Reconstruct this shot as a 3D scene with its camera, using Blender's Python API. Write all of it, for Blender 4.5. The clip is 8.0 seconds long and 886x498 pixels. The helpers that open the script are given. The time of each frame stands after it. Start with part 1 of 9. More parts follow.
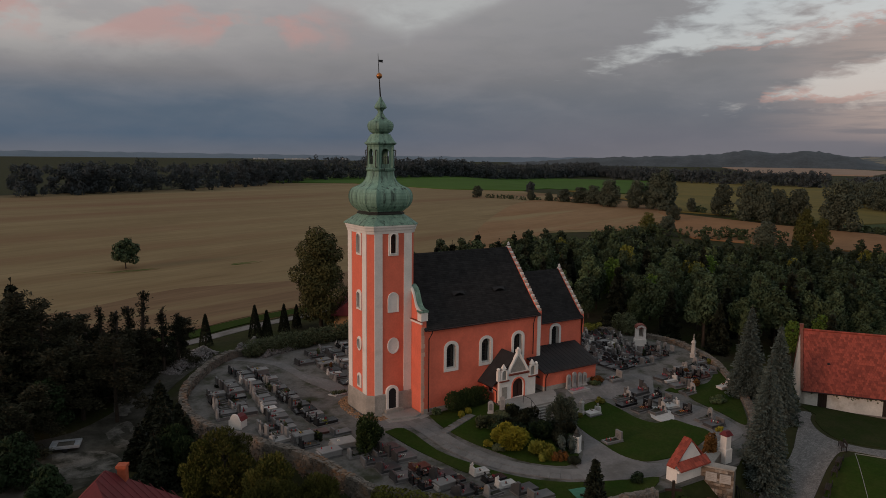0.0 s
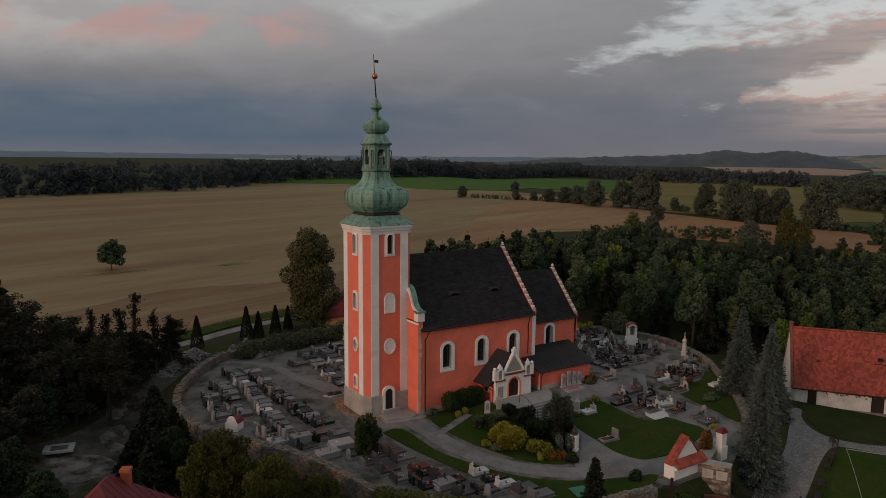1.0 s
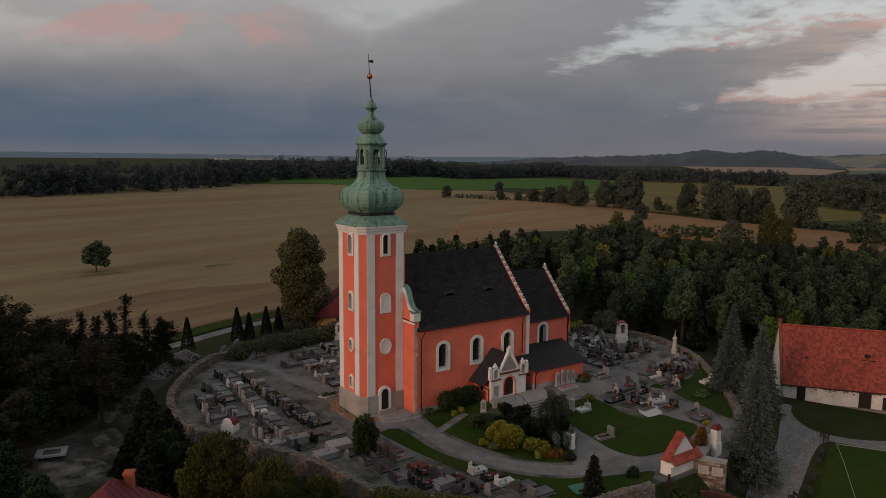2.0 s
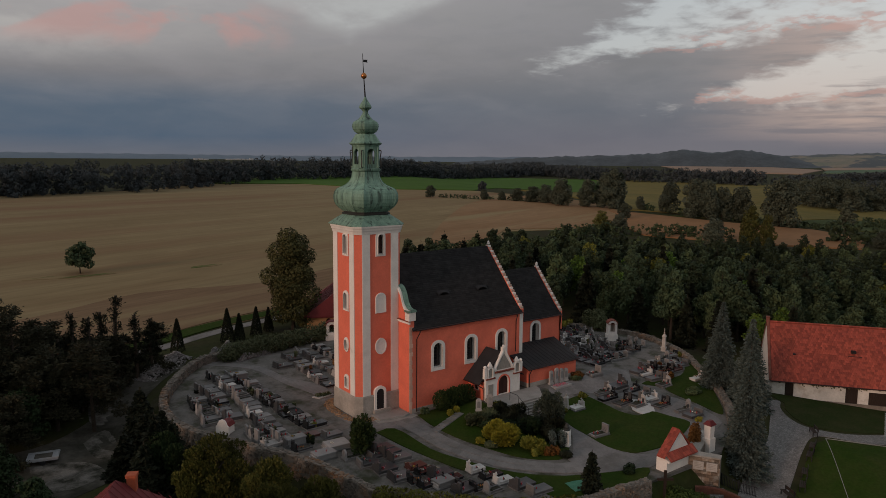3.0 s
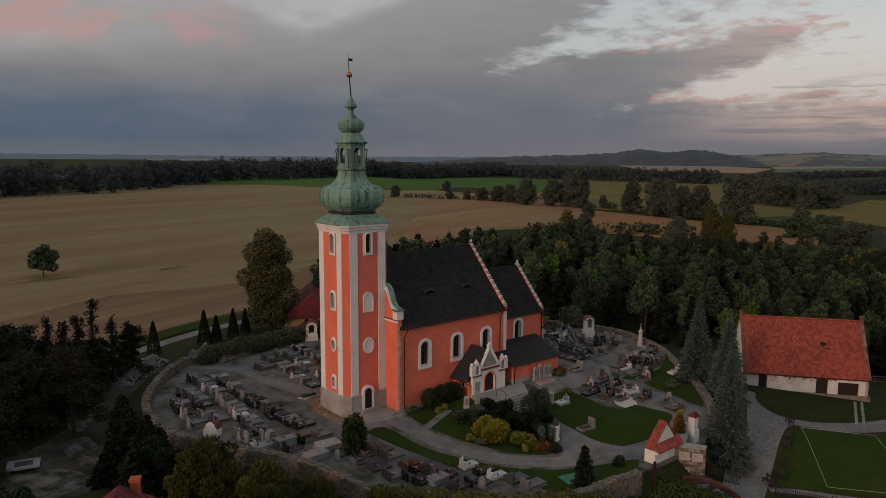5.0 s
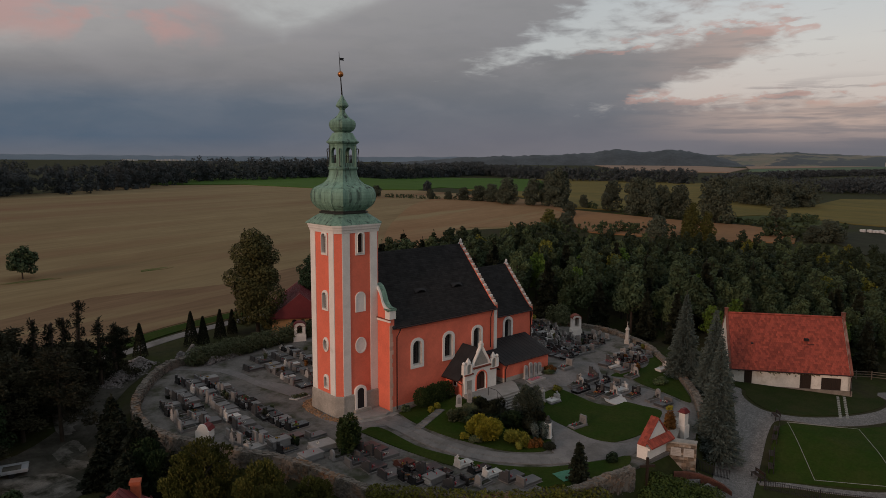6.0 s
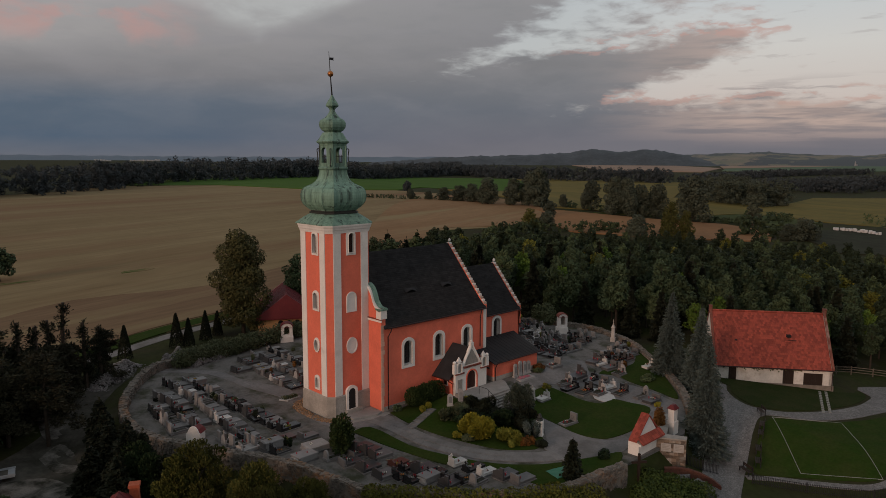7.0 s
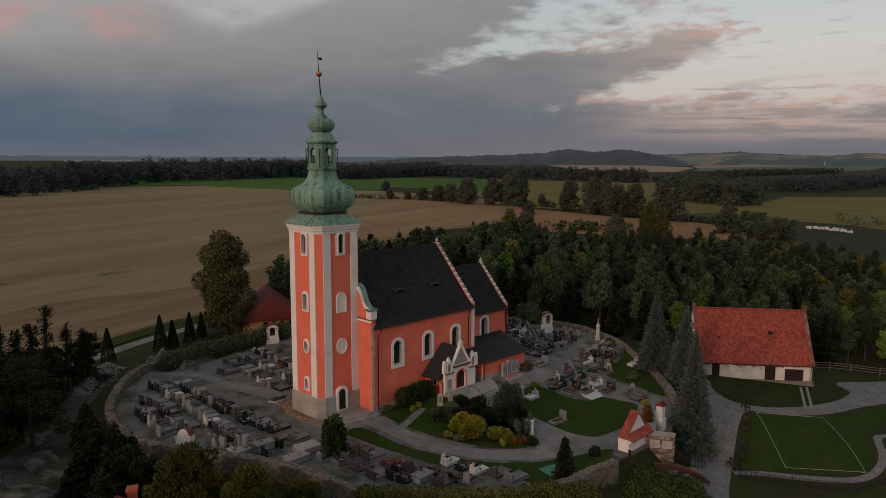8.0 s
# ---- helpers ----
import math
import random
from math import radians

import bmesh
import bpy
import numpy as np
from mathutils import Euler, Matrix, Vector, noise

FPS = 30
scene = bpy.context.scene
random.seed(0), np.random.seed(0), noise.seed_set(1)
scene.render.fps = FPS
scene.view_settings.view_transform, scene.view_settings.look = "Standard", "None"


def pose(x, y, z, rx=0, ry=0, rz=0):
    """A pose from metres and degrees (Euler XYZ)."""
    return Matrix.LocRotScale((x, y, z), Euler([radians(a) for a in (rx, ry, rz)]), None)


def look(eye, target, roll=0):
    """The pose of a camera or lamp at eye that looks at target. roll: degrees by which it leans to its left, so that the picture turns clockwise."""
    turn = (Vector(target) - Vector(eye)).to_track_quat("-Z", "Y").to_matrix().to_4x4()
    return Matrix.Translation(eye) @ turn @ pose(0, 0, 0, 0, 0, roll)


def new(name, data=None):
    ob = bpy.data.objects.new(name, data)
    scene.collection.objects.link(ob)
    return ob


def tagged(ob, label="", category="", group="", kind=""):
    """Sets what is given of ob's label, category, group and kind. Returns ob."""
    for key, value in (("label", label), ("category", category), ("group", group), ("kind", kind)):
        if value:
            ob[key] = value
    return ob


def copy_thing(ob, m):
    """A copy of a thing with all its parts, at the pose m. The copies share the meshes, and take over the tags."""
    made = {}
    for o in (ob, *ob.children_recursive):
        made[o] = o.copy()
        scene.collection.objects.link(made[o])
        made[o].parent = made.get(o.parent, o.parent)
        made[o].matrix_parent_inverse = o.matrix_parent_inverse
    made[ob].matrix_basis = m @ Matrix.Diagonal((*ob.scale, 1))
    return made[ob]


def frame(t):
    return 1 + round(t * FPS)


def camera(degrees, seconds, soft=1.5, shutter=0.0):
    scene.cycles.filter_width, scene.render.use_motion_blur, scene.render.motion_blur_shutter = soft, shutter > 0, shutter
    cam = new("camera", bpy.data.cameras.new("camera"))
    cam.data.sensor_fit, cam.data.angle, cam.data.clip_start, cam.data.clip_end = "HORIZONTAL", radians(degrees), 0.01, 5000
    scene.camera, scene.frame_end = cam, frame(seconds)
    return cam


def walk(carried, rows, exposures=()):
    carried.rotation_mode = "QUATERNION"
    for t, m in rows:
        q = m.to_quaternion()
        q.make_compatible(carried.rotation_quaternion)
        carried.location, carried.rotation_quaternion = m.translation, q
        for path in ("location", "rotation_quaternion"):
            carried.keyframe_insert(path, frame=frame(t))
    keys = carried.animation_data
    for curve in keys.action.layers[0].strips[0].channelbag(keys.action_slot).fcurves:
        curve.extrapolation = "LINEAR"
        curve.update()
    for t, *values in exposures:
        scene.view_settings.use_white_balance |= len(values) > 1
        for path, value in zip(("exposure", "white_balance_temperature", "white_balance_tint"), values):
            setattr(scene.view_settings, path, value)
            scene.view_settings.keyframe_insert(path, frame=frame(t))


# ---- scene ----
cam = camera(64.2, 8.0, soft=0.3)
# seconds, eye x y z, heading, pitch, lean
ROWS = [
    (0.0, -36.969, -71.910, 29.095, -32.465, -7.454, 0.61),
    (0.5, -37.637, -71.529, 29.121, -33.176, -7.448, 0.58),
    (1.0, -38.307, -71.148, 29.133, -33.899, -7.443, 0.55),
    (1.5, -38.975, -70.766, 29.132, -34.635, -7.438, 0.53),
    (2.0, -39.643, -70.382, 29.120, -35.385, -7.433, 0.50),
    (2.5, -40.308, -69.996, 29.099, -36.149, -7.427, 0.47),
    (3.0, -40.969, -69.606, 29.071, -36.927, -7.422, 0.45),
    (3.5, -41.625, -69.214, 29.038, -37.721, -7.417, 0.42),
    (4.0, -42.276, -68.817, 29.002, -38.532, -7.411, 0.39),
    (4.5, -42.919, -68.415, 28.965, -39.359, -7.406, 0.37),
    (5.0, -43.554, -68.007, 28.929, -40.203, -7.401, 0.34),
    (5.5, -44.181, -67.593, 28.895, -41.066, -7.396, 0.31),
    (6.0, -44.797, -67.172, 28.866, -41.948, -7.390, 0.29),
    (6.5, -45.401, -66.743, 28.844, -42.850, -7.385, 0.26),
    (7.0, -45.993, -66.306, 28.831, -43.772, -7.380, 0.23),
    (7.5, -46.571, -65.860, 28.828, -44.714, -7.374, 0.21),
    (8.0, -47.135, -65.404, 28.837, -45.679, -7.369, 0.18),
]
walk(cam, [(t, pose(x, y, z, 0, 0, yaw) @ pose(0, 0, 0, 90 + pitch, 0, 0) @ pose(0, 0, 0, 0, 0, roll)) for t, x, y, z, yaw, pitch, roll in ROWS])
# ---------- world and light ----------
world = bpy.data.worlds.new("dusk_sky")
scene.world = world
world.use_nodes = True
wn = world.node_tree


def sock(tree, a, name_a, b, name_b):
    tree.links.new(a.outputs[name_a], b.inputs[name_b])


def wnode(kind, **values):
    n = wn.nodes.new(kind)
    for k, v in values.items():
        n.inputs[k].default_value = v
    return n


def wmath(op, a, b=None, clamp=False):
    n = wn.nodes.new("ShaderNodeMath")
    n.operation, n.use_clamp = op, clamp
    for i, v in enumerate((a, b)):
        if v is None:
            continue
        if isinstance(v, (int, float)):
            n.inputs[i].default_value = v
        else:
            wn.links.new(v, n.inputs[i])
    return n.outputs[0]


def wramp(value, stops):
    n = wn.nodes.new("ShaderNodeValToRGB")
    wn.links.new(value, n.inputs[0])
    while len(n.color_ramp.elements) < len(stops):
        n.color_ramp.elements.new(0.5)
    for e, (p, c) in zip(n.color_ramp.elements, stops):
        e.position, e.color = p, (*c, 1) if len(c) == 3 else c
    return n.outputs[0]


def wmix(fac, a, b):
    n = wn.nodes.new("ShaderNodeMix")
    n.data_type = "RGBA"
    for i, v in ((0, fac), (6, a), (7, b)):
        if isinstance(v, (int, float)):
            n.inputs[i].default_value = v
        elif isinstance(v, tuple):
            n.inputs[i].default_value = (*v, 1)
        else:
            wn.links.new(v, n.inputs[i])
    return n.outputs[2]


wn.nodes.clear()
coord = wn.nodes.new("ShaderNodeTexCoord")
split = wn.nodes.new("ShaderNodeSeparateXYZ")
wn.links.new(coord.outputs["Generated"], split.inputs[0])
sky = wn.nodes.new("ShaderNodeTexSky")
sky.sky_type, sky.sun_disc = "NISHITA", False
sky.sun_elevation, sky.sun_rotation = radians(3.0), radians(-80)
az = wmath("MULTIPLY", wmath("ARCTAN2", split.outputs["X"], split.outputs["Y"]), 180 / math.pi)
el = wmath("MULTIPLY", wmath("ARCSINE", split.outputs["Z"]), 180 / math.pi)


def cloud(scale, detail, rough, shift, tall, lift=0.0):
    """Cloud noise over the dome, drawn out along the horizon."""
    m = wn.nodes.new("ShaderNodeMapping")
    m.inputs["Location"].default_value = (shift[0], shift[1], shift[2] + lift * tall)
    m.inputs["Scale"].default_value = (1, 1, tall)
    wn.links.new(coord.outputs["Generated"], m.inputs["Vector"])
    n = wn.nodes.new("ShaderNodeTexNoise")
    n.inputs["Scale"].default_value, n.inputs["Detail"].default_value, n.inputs["Roughness"].default_value = scale, detail, rough
    n.inputs["Distortion"].default_value = 0.25
    wn.links.new(m.outputs[0], n.inputs["Vector"])
    return n.outputs["Fac"]


def wspan(value, lo, hi, a=0.0, b=1.0):
    n = wn.nodes.new("ShaderNodeMapRange")
    n.interpolation_type = "SMOOTHSTEP"
    for i, v in enumerate((lo, hi, a, b)):
        n.inputs[i + 1].default_value = v
    wn.links.new(value, n.inputs[0])
    return n.outputs[0]


# where the cloud deck has broken up: a mottled opening high in the east, a long arm of cloud below it,
# clear air low in the east, thin places over the north
def wmin(a, b):
    return wmath("MINIMUM", a, b)


def wmax(a, b):
    return wmath("MAXIMUM", a, b)


def wline(value, a, b):
    """a + b * value"""
    return wmath("ADD", wmath("MULTIPLY", value, b), a)


def past(value, start, width):
    """How far a value lies past a start, in widths."""
    return wmath("DIVIDE", wmath("SUBTRACT", value, start), width)


def times(*values):
    out_v = values[0]
    for v in values[1:]:
        out_v = wmath("MULTIPLY", out_v, v)
    return out_v


high = wmin(el, 14.0)
swell = wmath("SUBTRACT", cloud(7.0, 5, 0.5, (2.3, 0.4, 0.0), 2.6), 0.5)
azw, elw = wmath("ADD", az, wmath("MULTIPLY", swell, 9.0)), wmath("ADD", high, wmath("MULTIPLY", swell, 2.2))
arm_top = wline(wmin(az, 66.0), 6.35 - 42.5 * 0.135, 0.135)
arm_low = wline(az, 4.5 - 55.0 * 0.29, 0.29)
gap_a = wmin(past(azw, wline(elw, 43.2 - 6.4 * 1.75, 1.75), 5.0), past(elw, arm_top, 1.1))
under_arm = wmax(past(arm_low, elw, 1.3), past(azw, 64.5, 3.5))
gap_b = wmin(wmin(under_arm, past(elw, 3.9, 1.7)), past(azw, 55.5, 4.5))
gap_c = wmin(past(elw, wline(wmath("ABSOLUTE", wmath("SUBTRACT", az, 29.5)), 8.7, 0.42), 1.4), past(13.5, elw, 1.0))
zenith = wspan(el, 17, 34, -2.0, 0.5)
opened = wmax(wmax(wmin(gap_a, 0.55), wmin(gap_b, 1.25)), zenith)


def deck(lift):
    fine = cloud(24.0, 8, 0.55, (0.7, 3.1, 1.4), 3.4, lift)
    mid = cloud(11.0, 5, 0.5, (3.7, 1.1, 0.4), 3.0, lift)
    tuft = wmath("ADD", wmath("MULTIPLY", wmath("SUBTRACT", mid, 0.5), 1.6), wmath("MULTIPLY", wmath("SUBTRACT", fine, 0.5), 2.4))
    return wspan(wmath("SUBTRACT", tuft, opened), -0.75, 0.25)


cover = deck(0.0)
edge = wmath("SUBTRACT", cover, deck(0.007), clamp=True)
clear = wramp(wmath("DIVIDE", el, 40, clamp=True), [(0.0, (0.25, 0.205, 0.205)), (0.06, (0.40, 0.325, 0.305)), (0.11, (0.54, 0.475, 0.45)), (0.2, (0.57, 0.55, 0.53)), (0.3, (0.50, 0.53, 0.55)), (1.0, (0.33, 0.36, 0.41))])
clear = wmix(wmath("MULTIPLY", wspan(az, 64, 50), 0.75), clear, (0.43, 0.455, 0.47))
low = wramp(wmath("DIVIDE", el, 12, clamp=True), [(0.0, (0.112, 0.128, 0.160)), (0.12, (0.060, 0.102, 0.160)), (0.34, (0.076, 0.110, 0.164)), (0.50, (0.178, 0.174, 0.192)), (0.72, (0.285, 0.270, 0.275)), (1.0, (0.36, 0.345, 0.345))])
warm = wramp(wmath("DIVIDE", el, 12, clamp=True), [(0.0, (0.146, 0.147, 0.172)), (0.14, (0.118, 0.129, 0.168)), (0.3, (0.108, 0.124, 0.164)), (0.6, (0.178, 0.174, 0.190)), (1.0, (0.250, 0.243, 0.252))])
body = wmix(wspan(az, 14, 50), low, warm)
texture = cloud(8.0, 7, 0.55, (4.0, 1.0, 2.0), 3.4)
body = wmix(wmath("MULTIPLY", wspan(texture, 0.34, 0.70, 0.0, 0.55), wspan(el, 2.0, 6.0, 0.3, 1.0)), body, wmix(0.5, body, (0.275, 0.262, 0.285)))
body = wmix(wmath("MULTIPLY", wspan(cloud(15.0, 6, 0.55, (6.0, 2.0, 1.0), 4.5), 0.46, 0.66), 0.14), body, wmix(0.5, body, (0.10, 0.115, 0.15)))
body = wmix(wspan(el, 14, 30), body, (0.235, 0.23, 0.245))
# pale thin cloud high in the north, rosy haze low in the east
pale = wmath("MULTIPLY", wspan(az, 24, 2), wspan(elw, 5.6, 9.0))
veined = wspan(cloud(10.0, 7, 0.58, (2.2, 6.1, 0.4), 2.6), 0.30, 0.66)
body = wmix(times(pale, wspan(veined, 0.0, 1.0, 0.3, 1.0), 0.9), body, (0.41, 0.39, 0.38))
body = wmix(times(wspan(gap_c, -0.3, 0.9), wspan(veined, 0.0, 1.0, 0.45, 1.0), 0.9), body, (0.42, 0.425, 0.425))
band = cloud(8.0, 6, 0.55, (1.2, 7.7, 3.3), 11.0)
rosy = times(wspan(az, 53, 70), wspan(el, 0.5, 2.8), wspan(band, 0.34, 0.60, 0.35, 1.0))
body = wmix(rosy, body, (0.44, 0.335, 0.305))
clouded = wmix(cover, clear, body)
blush = cloud(7.0, 5, 0.55, (9.1, 2.2, 0.6), 2.2)
pink = times(wspan(edge, 0.03, 0.30), wspan(el, 3.2, 4.6), wspan(el, 20, 14), wspan(az, 50, 57), wmax(wspan(wmath("ABSOLUTE", wmath("SUBTRACT", elw, arm_top)), 1.5, 0.5), wspan(wmath("ABSOLUTE", wmath("SUBTRACT", el, 4.3)), 1.2, 0.4)))
glow = times(wspan(blush, 0.52, 0.64), wspan(wmath("ABSOLUTE", wmath("SUBTRACT", el, 9.6)), 2.4, 0.5), wspan(az, 27, 20), cover)
veil = times(wspan(cloud(9.0, 6, 0.58, (5.2, 0.7, 1.3), 12.0), 0.50, 0.62), wspan(az, 56, 66), wspan(wmath("ABSOLUTE", wmath("SUBTRACT", el, 4.0)), 2.2, 0.8))
wisp = times(wspan(cloud(14.0, 6, 0.58, (3.1, 4.4, 0.2), 7.0), 0.56, 0.66), wspan(az, 60, 68), wspan(wmath("ABSOLUTE", wmath("SUBTRACT", el, 8.4)), 3.2, 1.2))
painted = wmix(times(veil, 0.5), clouded, (0.20, 0.175, 0.195))
painted = wmix(times(wisp, 0.28), painted, (0.27, 0.23, 0.235))
painted = wmix(times(pink, 0.45), painted, (0.50, 0.285, 0.25))
painted = wmix(times(glow, 0.6), painted, (0.47, 0.26, 0.24))
both = wn.nodes.new("ShaderNodeMix")
both.data_type, both.blend_type = "RGBA", "ADD"
both.inputs[0].default_value = 0.012
wn.links.new(painted, both.inputs[6])
wn.links.new(sky.outputs[0], both.inputs[7])
back = wnode("ShaderNodeBackground", Strength=1.0)
wn.links.new(both.outputs[2], back.inputs["Color"])
out = wn.nodes.new("ShaderNodeOutputWorld")
sock(wn, back, "Background", out, "Surface")

sun_data = bpy.data.lights.new("evening_sun", "SUN")
sun_data.energy, sun_data.angle, sun_data.color = 1.36, radians(14), (1.0, 0.66, 0.50)
sun = new("evening_sun", sun_data)
sun.matrix_world = look((-90, -14, 26), (0, 0, 6))
scene.view_settings.exposure = 0.0


# ---------- materials ----------
def material(name, base, rough=0.8, metal=0.0, vary=0.25, scale=0.6, second=None, bump=0.15, bump_scale=12.0, island=0.0, own=0.0, stretch=(1, 1, 1), spec=0.3, cells=None, stain=None, stain_at=(0.55, 0.7), stain_scale=0.25, turn=0.0):
    """Base colour with broad stains, fine grain and relief, in metres."""
    m = bpy.data.materials.new(name)
    m.use_nodes = True
    t = m.node_tree
    t.nodes.clear()

    def node(kind, **kw):
        n = t.nodes.new(kind)
        for k, v in kw.items():
            n.inputs[k].default_value = v
        return n

    out_n, bsdf = node("ShaderNodeOutputMaterial"), node("ShaderNodeBsdfPrincipled", Roughness=rough, Metallic=metal)
    bsdf.inputs["Specular IOR Level"].default_value = spec
    t.links.new(bsdf.outputs[0], out_n.inputs["Surface"])
    geo = node("ShaderNodeNewGeometry")
    mapping = node("ShaderNodeMapping")
    mapping.vector_type = "TEXTURE"
    mapping.inputs["Scale"].default_value = tuple(1 / c for c in stretch)
    mapping.inputs["Rotation"].default_value = (0, 0, radians(turn))
    t.links.new(geo.outputs["Position"], mapping.inputs["Vector"])

    def tex(s, d=6, r=0.6):
        n = node("ShaderNodeTexNoise", Scale=s, Detail=d, Roughness=r)
        t.links.new(mapping.outputs[0], n.inputs["Vector"])
        return n.outputs["Fac"]

    def mix(fac, a, b, blend="MIX"):
        n = node("ShaderNodeMix")
        n.data_type, n.blend_type = "RGBA", blend
        for i, v in ((0, fac), (6, a), (7, b)):
            if isinstance(v, (int, float)):
                n.inputs[i].default_value = v
            elif isinstance(v, tuple):
                n.inputs[i].default_value = (*v, 1)
            else:
                t.links.new(v, n.inputs[i])
        return n.outputs[2]

    def ramp(fac, lo, hi, a, b):
        n = node("ShaderNodeMapRange")
        for i, v in enumerate((lo, hi, a, b)):
            n.inputs[i + 1].default_value = v
        t.links.new(fac, n.inputs[0])
        return n.outputs[0]

    other = second or tuple(c * (1 - vary) for c in base)
    colour = mix(ramp(tex(scale), 0.35, 0.65, 0, 1), base, other)
    grain = mix(ramp(tex(scale * 9, 4), 0.3, 0.7, 0, 1), (1 - vary * 0.5,) * 3, (1 + vary * 0.4,) * 3)
    colour = mix(1.0, colour, grain, "MULTIPLY")
    if stain:
        colour = mix(ramp(tex(stain_scale, 7, 0.62), stain_at[0], stain_at[1], 0, 1), colour, stain)
    if cells:
        vor = node("ShaderNodeTexVoronoi", Scale=cells)
        vor.feature = "DISTANCE_TO_EDGE"
        t.links.new(geo.outputs["Position"], vor.inputs["Vector"])
        colour = mix(ramp(vor.outputs["Distance"], 0.02, 0.14, 1, 0), colour, tuple(c * 0.6 for c in base))
        shade = node("ShaderNodeTexVoronoi", Scale=cells)
        t.links.new(geo.outputs["Position"], shade.inputs["Vector"])
        part_rgb = node("ShaderNodeSeparateColor")
        t.links.new(shade.outputs["Color"], part_rgb.inputs[0])
        colour = mix(1.0, colour, mix(part_rgb.outputs[0], (0.78,) * 3, (1.22,) * 3), "MULTIPLY")
    if island or own:
        src = geo.outputs["Random Per Island"] if island else node("ShaderNodeObjectInfo").outputs["Random"]
        k = island or own
        colour = mix(1.0, colour, mix(src, (1 - k,) * 3, (1 + k,) * 3), "MULTIPLY")
    t.links.new(colour, bsdf.inputs["Base Color"])
    if bump:
        b = node("ShaderNodeBump", Strength=min(1.0, bump), Distance=0.05)
        t.links.new(tex(bump_scale, 5), b.inputs["Height"])
        t.links.new(b.outputs[0], bsdf.inputs["Normal"])
    return m


